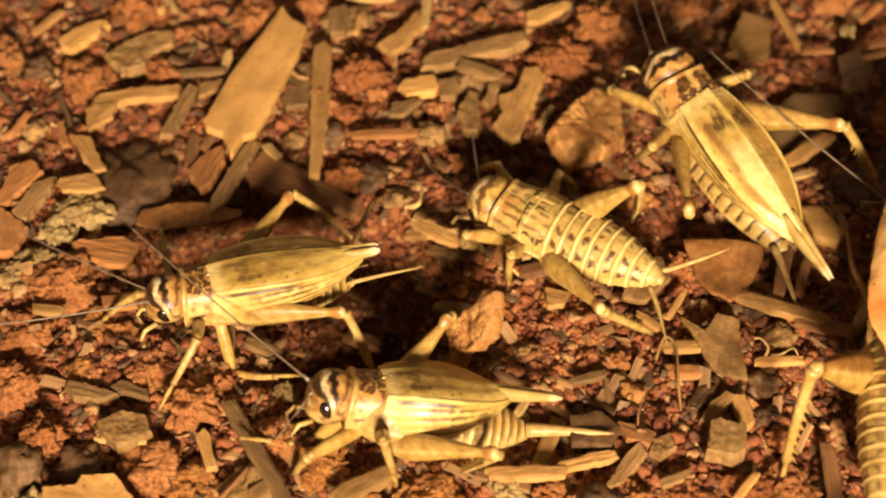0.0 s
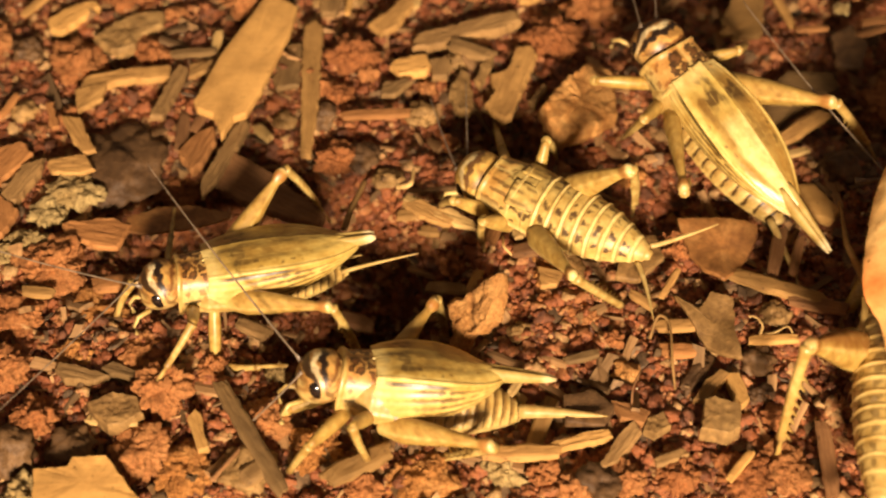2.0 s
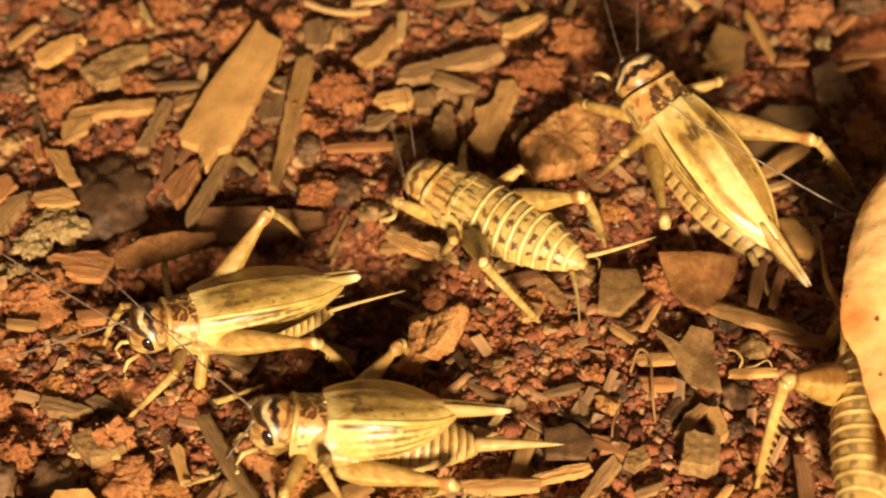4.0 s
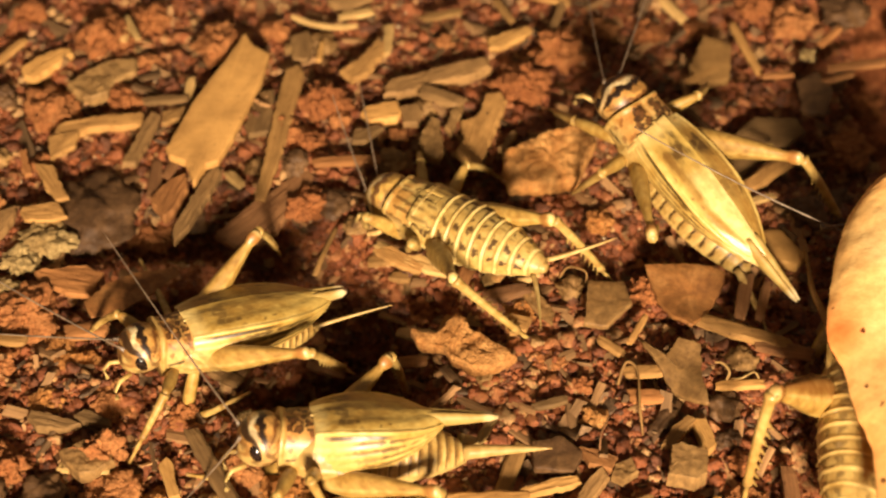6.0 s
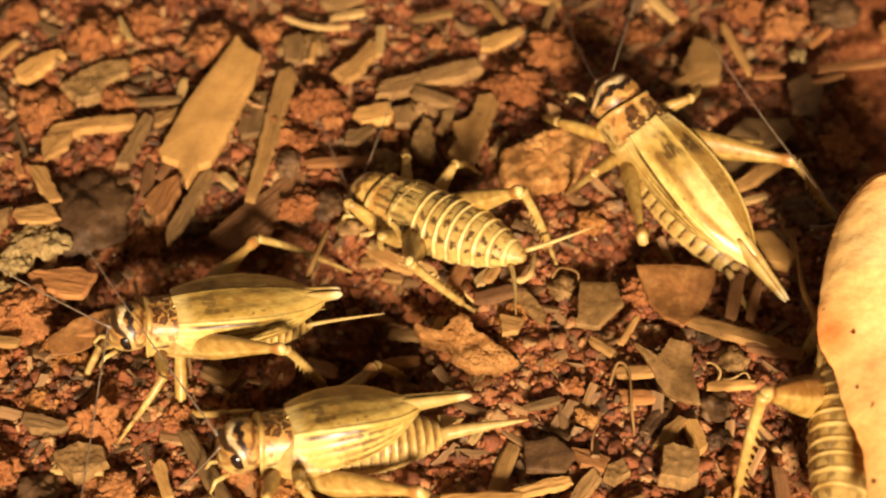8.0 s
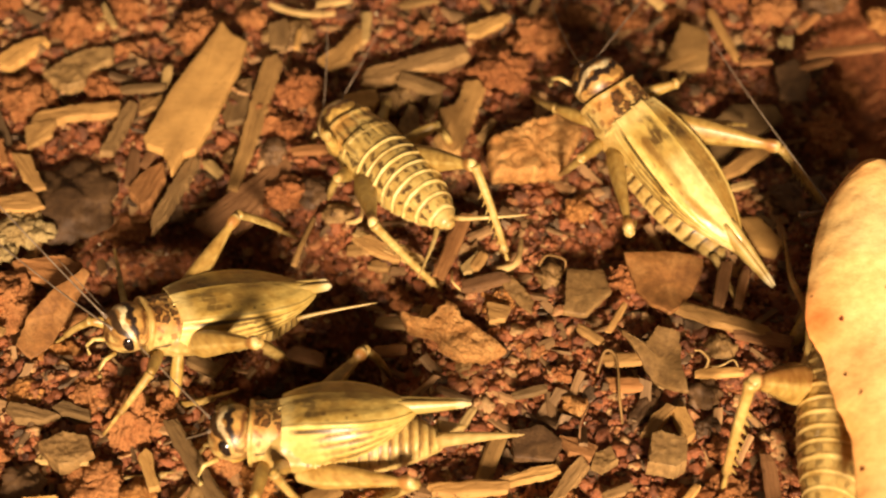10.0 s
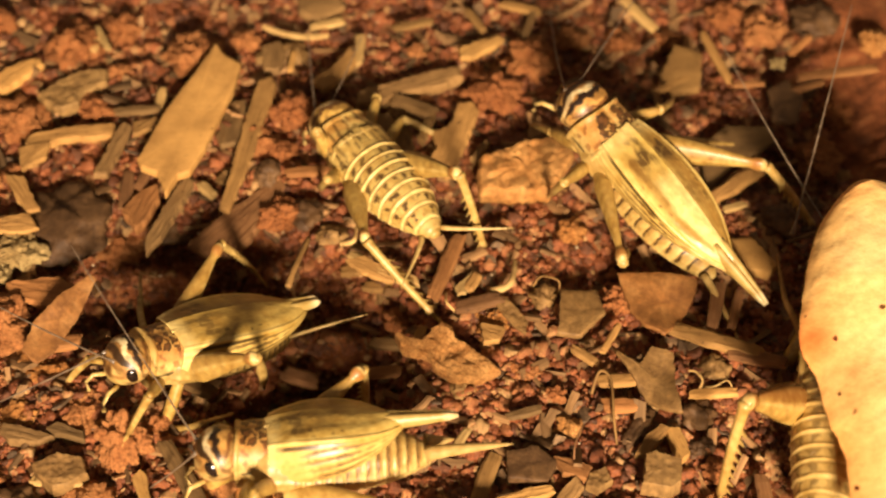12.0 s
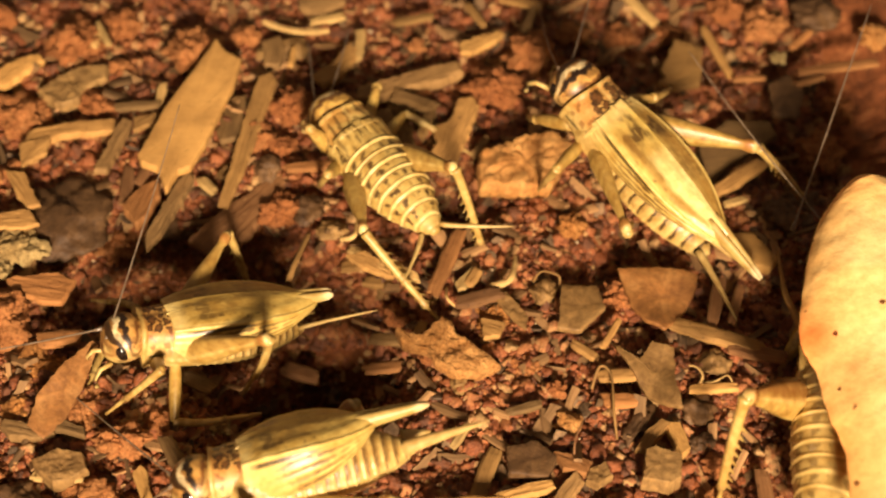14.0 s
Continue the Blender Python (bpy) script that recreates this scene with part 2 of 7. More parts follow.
# ---- the ground ----
# hollows in the soil, many added or deepened to darken shadowed spots: x, y, depth, radius
HOLLOWS = [(-4.3, -7.9, 7.0, 6.2), (-10.1, -9.0, 5.0, 4.4), (-19.5, 3.4, 3.6, 6.5), (-14.6, 2.0, 3.0, 4.5), (-9.9, 1.3, 2.5, 4.0), (7.0, 10.1, 2.4, 4.0), (29.4, 14.8, 2.2, 5.0), (-3.6, -2.3, 5.0, 4.6), (-5.3, -6.6, 4.5, 3.5), (19.6, 1.8, 1.8, 3.0), (28.0, 29.3, 2.0, 5.0), (31.9, -1.9, 1.5, 5.0), (-14.7, 3.4, 3.5, 4.5), (-20.6, 1.6, 3.0, 4.5), (-3.8, -5.8, 4.0, 5.0), (-6.4, -9.2, 3.5, 4.0), (5.6, 9.5, 2.2, 3.2), (-1.2, 12.1, 1.5, 3.0), (35.3, 15.5, 2.5, 5.0), (-20.8, -0.4, 1.8, 4.0), (-24.5, -1.0, 1.2, 3.5), (-6.4, -7.3, 3.0, 4.0), (-1.2, -6.6, 2.0, 3.0), (43.4, 25.7, 3.6, 6.0), (41.4, 17.7, 3.4, 6.0), (37.7, 10.6, 1.8, 4.0), (-8.5, 3.4, 2.4, 4.0), (-15.0, 1.9, 1.8, 3.5), (-5.6, -0.0, 2.2, 3.5)]


def height(x, y):
    """Ground height in mm at x, y in mm."""
    h = 1.0 * noise.noise((x / 9, y / 9, 1.3)) + 0.55 * noise.noise((x / 3.2, y / 3.2, 7.1)) + 0.30 * noise.noise((x / 1.25, y / 1.25, 3.7))
    far = max(0.0, math.hypot(x, y) - 70)
    for cx, cy, deep, wide in HOLLOWS:
        h -= deep * math.exp(-((x - cx) ** 2 + (y - cy) ** 2) / wide ** 2)
    return h - 0.35 + 0.06 * min(far, 100) * noise.noise((x / 60, y / 60, 0.2))


def axis(lo, hi, step, reach):
    mid = list(np.arange(lo, hi, step))
    out = [hi + step * (1.16 ** k - 1) * 6 for k in range(60) if step * 1.16 ** k * 6 < reach]
    neg = [lo - (v - hi) - step * 0.5 for v in out]
    return sorted(set(round(float(v), 3) for v in (*neg, *mid, *out)))


xs, ys = axis(-44, 44, 0.25, 2500), axis(-30, 40, 0.25, 2500)
me = bpy.data.meshes.new("ground")


def grains(x, y):
    """Rounded crumbs of soil pressed into the ground, in mm."""
    if not (-46 < x < 46 and -32 < y < 42):
        return 0.0
    return 0.42 * (0.42 - noise.voronoi((x * 0.95, y * 0.95, 3))[0][0]) + 0.24 * (0.42 - noise.voronoi((x * 2.1, y * 2.1, 8))[0][0])


me.from_pydata([(x * MM, y * MM, (height(x, y) + grains(x, y)) * MM) for y in ys for x in xs], [],
               [(j * len(xs) + i, j * len(xs) + i + 1, (j + 1) * len(xs) + i + 1, (j + 1) * len(xs) + i) for j in range(len(ys) - 1) for i in range(len(xs) - 1)])
me.polygons.foreach_set("use_smooth", [True] * len(me.polygons))
me.materials.append(M["soil"])
tagged(new("ground", me), "loose red-brown soil with uneven crumbs", "soil", kind="structure")


# ---- crickets ----
STRAW, CREAM, TAN, BROWN, BLACK = (0.50, 0.345, 0.088), (0.62, 0.49, 0.20), (0.36, 0.20, 0.065), (0.085, 0.036, 0.012), (0.018, 0.009, 0.005)


def head_bm(k, young):
    rows = []
    for i in range(1, 64):
        th = math.pi * i / 64
        row = []
        for j in range(80):
            a = 2 * math.pi * j / 80
            # long axis from crown (z) to mouth (-z); the face is flattened and leans forward below
            x, y, z = math.sin(th) * math.cos(a), math.sin(th) * math.sin(a), math.cos(th)
            w = 2.15 if z > 0 else 2.15 * (1 - 0.42 * z * z)
            row.append(k * Vector((4.70 + 1.90 * x + 0.30 * max(0, -z), w * y, 0.10 + 2.05 * z)))
        rows.append(row)
    bm = grid_mesh(rows)

    def hue(p):
        x, y, z = p.x / k - 4.70, p.y / k, p.z / k - 0.10
        ang = math.degrees(math.atan2(x / 1.90, z / 2.05))
        wob = 5 * noise.noise((x * 2.0, y * 2.0, z * 2.0)) + 2.5 * math.cos(y * 3.2)
        a = ang + wob
        side = abs(y) / 2.15
        c = TAN if not young else STRAW
        dk = BLACK if not young else (0.13, 0.065, 0.023)
        c = lerp(c, (0.52, 0.31, 0.095), band(a, -36, 2, 8) * (0.4 if young else 1))
        c = lerp(c, (0.15, 0.055, 0.018), band(a + 2 * math.sin(y * 9), -33, -22, 4) * (0.35 if young else 0.9))
        c = lerp(c, (0.62, 0.47, 0.19), 0.8 * band(a, -46, -35, 4))
        c = lerp(c, dk, band(a + 4 * math.sin(y * 7) + 4 * noise.noise((x * 6, y * 6, 3)), 0, 20, 3))
        c = lerp(c, (0.80, 0.70, 0.44), band(a + 5 * math.cos(y * 2.4) + 5 * noise.noise((x * 5, y * 5, 8)), 22, 37 + 5 * side, 2.5) * (0.6 if young else 1))
        c = lerp(c, dk, band(a, 41 + 4 * side, 64, 4) * (0.92 if not young else 0.35))
        c = lerp(c, (0.52, 0.32, 0.11), 0.8 * band(a, 64, 76, 5))
        c = lerp(c, (0.34, 0.20, 0.07), band(a, 76, 120, 8))
        c = lerp(c, CREAM, band(a, 112, 200, 10))
        c = lerp(c, CREAM, 0.8 * band(a, 82, 100, 5) * band(abs(y), 0.7, 1.5, 0.3))
        c = lerp(c, BROWN, 0.8 * band(a, 88, 112, 6) * band(abs(y), 0.1, 0.7, 0.3))
        c = lerp(c, BROWN, 0.5 * band(noise.noise((x * 1.6, y * 1.6, z * 1.6 + 5)), 0.25, 2, 0.2))
        cheek = band(side, 0.70, 2, 0.12) * band(z, -3, 0.3, 0.4) * band(x, -3, 0.9, 0.4)
        c = lerp(c, lerp((0.55, 0.40, 0.17), BROWN, 0.7 * band(noise.noise((x * 2, z * 2, 1)), 0.05, 2, 0.25)), cheek)
        return c
    return paint(bm, hue)


def pronotum_bm(k, young, bold=1.0):
    rows = []
    nx, ny = 70, 120
    for i in range(nx + 1):
        s = i / nx
        x = 3.65 - 2.85 * s
        rim = 0.11 * (band(s, -0.1, 0.10, 0.07) + 0.8 * band(s, 0.90, 1.1, 0.06))
        w, h = 2.18 + 0.26 * s + rim, 2.10 + 0.20 * s + rim
        row = []
        for j in range(ny):
            a = 2 * math.pi * j / ny
            ca, sa = math.cos(a), math.sin(a)
            e = 0.78
            y = w * math.copysign(abs(ca) ** e, ca)
            z = h * math.copysign(abs(sa) ** e, sa)
            dent = 0.05 * noise.noise((x * 1.5, y * 1.5, z * 1.5)) - 0.07 * math.exp(-(y / 0.22) ** 2) * (1 if sa > 0 else 0)
            row.append(k * Vector((x + 0.12 * math.cos(2 * a), y, z + 0.05 + dent)))
        rows.append(row)
    bm = grid_mesh(rows)
    blots = ((2.75, 0.72, 0.42, 0.50), (2.02, 0.42, 0.34, 0.28), (1.72, 1.12, 0.34, 0.30), (2.42, 1.60, 0.36, 0.24), (3.05, 1.42, 0.20, 0.30), (1.42, 0.50, 0.20, 0.20), (1.55, 1.72, 0.22, 0.20), (2.2, 1.05, 0.16, 0.20))
    patches = ((2.62, 0.80, 0.58, 0.50), (1.72, 0.62, 0.42, 0.38), (1.95, 1.38, 0.40, 0.26), (1.25, 1.15, 0.22, 0.30))

    def hue(p):
        x, y, z = p.x / k, p.y / k, p.z / k
        c = (0.52, 0.345, 0.125) if not young else (0.50, 0.37, 0.125)
        n = noise.noise((x * 1.1, abs(y) * 1.1 + 3, 2.0)) + 0.4 * noise.noise((x * 2.6, y * 2.6, 8))
        c = lerp(c, (0.47, 0.235, 0.065), 0.55 * band(noise.noise((x * 0.9, y * 0.9, 6)), -0.1, 2, 0.3))
        if z > 0.3:
            wx, wy = 0.16 * noise.noise((x * 3, y * 3, 1)), 0.16 * noise.noise((x * 3, y * 3, 7))
            for bx, by, rx, ry in () if young else patches if bold > 1.1 else blots:
                d = math.hypot((x + wx - bx) / (rx * bold), (abs(y + wy) - by) / (ry * bold)) + 0.55 * noise.noise((x * 3.3, y * 3.3, 9))
                c = lerp(c, lerp((0.028, 0.012, 0.005), (0.12, 0.052, 0.018), band(d, -1, 0.5, 0.3)), 0.92 * band(d, -2, 0.92, 0.12))
        if young:
            c = lerp(c, (0.12, 0.066, 0.022), 0.8 * band(math.sin(abs(y) * 9.5 + 1.8 * x + 2.5 * n) + 1.1 * noise.noise((x * 1.4, y * 4.0, 5)), 0.55, 4, 0.25))
            c = lerp(c, (0.64, 0.52, 0.22), 0.7 * band(abs(y), -1, 0.16, 0.1))
        c = lerp(c, (0.66, 0.52, 0.22), 0.7 * band(abs(y), -1, 0.17, 0.1) * (bold > 1.1))
        c = lerp(c, CREAM, band(z, -9, 0.75, 0.5) * (0.6 if young else 0.95))
        if not young:
            c = lerp(c, (0.22, 0.085, 0.026), 0.7 * band(noise.noise((x * 2.2, y * 2.2, z * 2.2 + 3)) + 0.5 * noise.noise((x * 5, y * 5, z * 5)), 0.18, 3, 0.15) * band(z, 0.1, 1.7, 0.3) * band(x, 1.25, 3.3, 0.2))
        c = lerp(c, BLACK, 0.92 * band(z + 0.13 * (x - 2), -0.30, -0.06, 0.09) * band(x, 1.2, 3.3, 0.3))
        c = lerp(c, CREAM, 0.7 * band(x, 0.5, 1.22, 0.15))
        return lerp(c, (0.55, 0.42, 0.16), 0.75 * band(x, 3.42, 5, 0.08))
    return paint(bm, hue)


def abdomen_bm(k, young, plump, young_tone=(0.50, 0.36, 0.13), long=10.0, spots=1.0, step=1.0, brown=0.0, n_seg=9):
    rows = []
    nx, ny, x0, x1 = 190, 110, 3.2, -long
    for i in range(nx + 1):
        s = i / nx
        x = x0 + (x1 - x0) * s
        env = (1 - (2 * max(0, s - 0.42) / 1.25) ** 2.3) if s > 0.42 else 1 - 0.5 * (0.42 - s) ** 2
        env *= min(1.0, 0.72 + 2.2 * s) * (1 if s < 0.97 else 0.8)
        ph = ((s - 0.26) * n_seg / 0.74) % 1.0 if s > 0.26 else 0.5
        row = []
        for j in range(ny):
            a = 2 * math.pi * j / ny
            wav = ph + 0.05 * noise.noise((math.cos(a) * 2, math.sin(a) * 2, x * 0.8))
            ridge = 0.05 * band(wav, 0.76, 0.99, 0.10) - 0.045 * band(wav, 0.99, 1.1, 0.04) - 0.03 * band(wav, -0.1, 0.06, 0.06)
            dimple = 0.012 * noise.noise((x * 2.3, math.cos(a) * 5, math.sin(a) * 5))
            r = env * (1 + step * ridge + dimple)
            w, h = 2.45 * plump * r, 2.25 * plump * r
            fold = 0.05 * math.exp(-((math.sin(a) + 0.22) / 0.10) ** 2)
            flat = 0.82 if math.sin(a) < 0 else 1.0
            row.append(k * Vector((x, w * (1 + fold) * math.cos(a), h * flat * math.sin(a) - (0 if young else 0.35 + 0.5 * s))))
        rows.append(row)
    bm = grid_mesh(rows)

    def hue(p):
        x, y, z = p.x / k, p.y / k, p.z / k
        s = (x - x0) / (x1 - x0)
        ph = ((s - 0.26) * n_seg / 0.74) % 1.0 if s > 0.26 else 0.5
        if young:
            c = young_tone
            around = abs(math.atan2(y, z + 0.5))
            rag = noise.noise((x * 2.6, y * 2.6, 4)) + 0.5 * noise.noise((x * 6, y * 6, z * 6))
            # broken dark dashes in front of each pale rim, in rows along the back
            dash = math.cos(around * 13.0 + 2.2 * noise.noise((x * 1.1, y * 1.1, 9)))
            spot = band(ph + 0.08 * rag, 0.16, 0.68, 0.10) * band(dash + 0.9 * rag, 0.05 + 1.0 * ph, 3, 0.35) * band(around, 0.07, 1.35, 0.12)
            if s < 0.93:
                c = lerp(c, (0.28, 0.175, 0.055), 0.30 * band(ph, 0.05, 0.72, 0.2) * band(around, -1, 1.2, 0.3))
                c = lerp(c, (0.060, 0.030, 0.010), min(1.0, 0.95 * spots * spot))
                c = lerp(c, (0.14, 0.080, 0.026), 0.75 * (0.3 + 0.7 * spots) * band(ph, -0.05, 0.07, 0.05))
            c = lerp(c, lerp((0.70, 0.57, 0.25), (0.66, 0.52, 0.22), brown), (1 - 0.5 * brown) * band(ph + 0.14 * brown * rag, 0.78 + 0.08 * brown, 0.98, 0.07))
            c = lerp(c, (0.20, 0.108, 0.030), brown * band(noise.noise((x * 0.5, y * 1.6, 2)) + 0.5 * rag, -0.30, 3, 0.3) * band(z, -1.2, 3, 0.4) * band(s, -1, 0.36, 0.12))
            c = lerp(c, (0.72, 0.60, 0.28), band(z - 0.06 * x, -1.35, -0.20, 0.22))
            return lerp(c, (0.46, 0.33, 0.12), band(s, 0.93, 2, 0.04))
        rag = noise.noise((x * 1.6, y * 2.4, z * 2.4)) + 0.5 * noise.noise((x * 5, y * 5, z * 5))
        c = (0.53, 0.395, 0.145)
        c = lerp(c, (0.25, 0.15, 0.045), (0.55 if n_seg < 12 else 0.8) * band(ph, 0.0, 0.5, 0.2) * band(z, -0.6, 3, 0.6))
        c = lerp(c, (0.055, 0.028, 0.010), 0.9 * spots * band((ph + 0.14 * rag + (0.16 * z if n_seg < 12 else 0)) % 1.0, 0.02, 0.24, 0.07) * band(z + 0.5 * rag, -0.95 if n_seg < 12 else -1.5, 3, 0.35))
        c = lerp(c, (0.60, 0.47, 0.19), 0.9 * band(ph, 0.76, 0.99, 0.08))
        return lerp(c, CREAM, band(z, -9, -1.2, 0.6))
    return paint(bm, hue)


def tegmen_bm(k, side, length, tone, broad=2.8, smudges=1.0, taper=0.62, painted_gleam=0.0, deep=2.35):
    """One forewing: a dorsal field that lies over the back, and a lateral field bent down the flank."""
    nx, ny = 120, 78
    top, under = [], []
    lift = 0.09 if side > 0 else 0.0
    for i in range(nx + 1):
        s = i / nx
        x = 1.35 - length * s
        w = broad * (0.76 + 0.24 * math.sin(min(1.0, s / 0.38) * math.pi * 0.5))
        if s > 0.45:
            w *= 1 - taper * ((s - 0.45) / 0.55) ** 1.9
        w *= 0.12 + 0.88 * max(0.0, 1 - s ** 9) ** 0.5
        d = deep * max(0.0, 1 - s ** (1.7 + 1.5 * (deep - 2.35))) * min(1.0, 0.75 + 2.2 * s) + 0.18
        over = -0.55 * (1 - 0.6 * s)
        crown = 2.40 + 0.62 * math.sin(s ** 0.85 * math.pi) + 0.05 * s
        row, low = [], []
        for j in range(ny + 1):
            t = j / ny
            if t < 0.55:
                f = t / 0.55
                y = over + (w - over) * f
                z = crown - 0.62 * f ** 2.2
            else:
                f = (t - 0.55) / 0.45
                y = w + 0.34 * math.sin(f * math.pi * 0.8) - 0.20 * f
                z = crown - 0.62 - d * f
            if t > 0.6:
                rib = 0.022 * math.cos((t * 30 + s * 3.0) * 2.2)
            else:
                rib = 0.026 * math.cos((t * 9 + 2.5 * s * s + math.sin(s * 5) * 0.6) * 2.6) + 0.05 * noise.noise((s * 8, t * 6, 2 + side)) + 0.02 * noise.noise((s * 26, t * 20, 2 + side))
            crease = 0.12 * math.exp(-((t - 0.555) / 0.022) ** 2)
            y2 = y + (rib + crease) * (0.8 if t > 0.55 else 0.1)
            z2 = z + (rib + crease) * (0.15 if t > 0.55 else 0.9)
            bow = 0.9 * (t - 0.5) ** 2 - 0.35 * s * t
            row.append(k * Vector((x + bow, side * y2, z2 + lift)))
            low.append(k * Vector((x + bow, side * (y - 0.06), z - 0.09 + lift)))
        top.append(row)
        under.append(low)
    bm = bmesh.new()
    lay = bm.verts.layers.float_color.new("pigment")
    a = [[bm.verts.new(p) for p in r] for r in top]
    b = [[bm.verts.new(p) for p in r] for r in under]
    for g in (a, b):
        for i in range(nx):
            for j in range(ny):
                bm.faces.new((g[i][j], g[i + 1][j], g[i + 1][j + 1], g[i][j + 1]))
    for i in range(nx):
        bm.faces.new((a[i][0], a[i + 1][0], b[i + 1][0], b[i][0]))
        bm.faces.new((a[i][ny], a[i + 1][ny], b[i + 1][ny], b[i][ny]))
    for j in range(ny):
        bm.faces.new((a[0][j], a[0][j + 1], b[0][j + 1], b[0][j]))
        bm.faces.new((a[nx][j], a[nx][j + 1], b[nx][j + 1], b[nx][j]))
    for i in range(nx + 1):
        s = i / nx
        for j in range(ny + 1):
            t = j / ny
            n = noise.noise((s * 4.5, t * 4.0, 11 + 3 * side)) + 0.5 * noise.noise((s * 11, t * 9, 5))
            fine = noise.noise((s * 24, t * 13, 7 + side))
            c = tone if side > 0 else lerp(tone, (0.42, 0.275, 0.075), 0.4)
            # shaded far wing put into the pigment as a browner strip
            if painted_gleam and side < 0:
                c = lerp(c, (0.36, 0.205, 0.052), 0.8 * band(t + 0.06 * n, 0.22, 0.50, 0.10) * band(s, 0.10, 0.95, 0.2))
            # thin brown membrane of the back field, paler towards the rear
            c = lerp(c, (0.30, 0.19, 0.052), 0.46 * band(t + 0.10 * n, 0.02, 0.46 - 0.30 * s, 0.12) * band(s, 0.06, 0.80, 0.22))
            smudge = band(n + 0.25 * fine, -0.10, 3, 0.22) * band(s, 0.05, 0.30, 0.08) * band(t, 0.06, 0.45, 0.08)
            c = lerp(c, (0.075, 0.042, 0.014), 0.90 * smudges * smudge)
            c = lerp(c, (0.15, 0.09, 0.028), 0.5 * smudges * band(n, 0.10, 3, 0.25) * band(s, 0.25, 0.60, 0.12) * band(t, 0.02, 0.40, 0.10))
            vein = abs(math.sin((t * 17 + 3.5 * s * s + 0.25 * n) * 1.6))
            c = lerp(c, (0.62, 0.47, 0.15), 0.5 * band(vein, -1, 0.10, 0.10) * band(t, 0.02, 0.52, 0.04))
            cross = abs(math.sin((s * 30 + 6 * t + 1.4 * n)))
            c = lerp(c, (0.56, 0.42, 0.13), 0.35 * band(cross, -1, 0.10, 0.12) * band(t, 0.06, 0.5, 0.04))
            c = lerp(c, (0.085, 0.048, 0.015), 0.75 * band(fine + 0.4 * n, 0.30, 3, 0.12) * band(vein, 0.5, 2, 0.3) * band(t, 0.36, 0.50, 0.05) * band(s, 0.10, 0.62, 0.1))
            c = lerp(c, (0.72, 0.58, 0.22), 0.85 * band(t, 0.50, 0.568, 0.03) * band(s, -1, 0.85, 0.2))
            c = lerp(c, BLACK, 0.92 * band(t, 0.585, 0.630, 0.014) * band(s, 0.02, 0.55, 0.12))
            if t > 0.64:
                v = math.cos((t * 30 + s * 3.0) * 2.2)
                c = lerp((0.56, 0.42, 0.14), (0.10, 0.058, 0.018), 0.85 * band(v + 1.6 * fine, -2, -0.05, 0.3) * band(s + 0.2 * n, 0.34, 2, 0.25))
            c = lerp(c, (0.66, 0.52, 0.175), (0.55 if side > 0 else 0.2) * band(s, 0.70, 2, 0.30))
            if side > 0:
                if painted_gleam:
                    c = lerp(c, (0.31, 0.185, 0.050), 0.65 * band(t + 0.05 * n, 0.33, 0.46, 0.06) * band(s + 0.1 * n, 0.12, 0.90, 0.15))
                # highlight painted into the pigment along the near wing's inner rear
                c = lerp(c, (0.84, 0.74, 0.36), painted_gleam * band(t + 0.08 * n, -1, 0.33, 0.10) * band(s + 0.1 * n, 0.40, 1.2, 0.2))
            c = lerp(c, (0.70, 0.57, 0.25), 0.85 * band(s, -1, 0.085, 0.08))
            a[i][j][lay] = b[i][j][lay] = (*c, 1)
    return bm


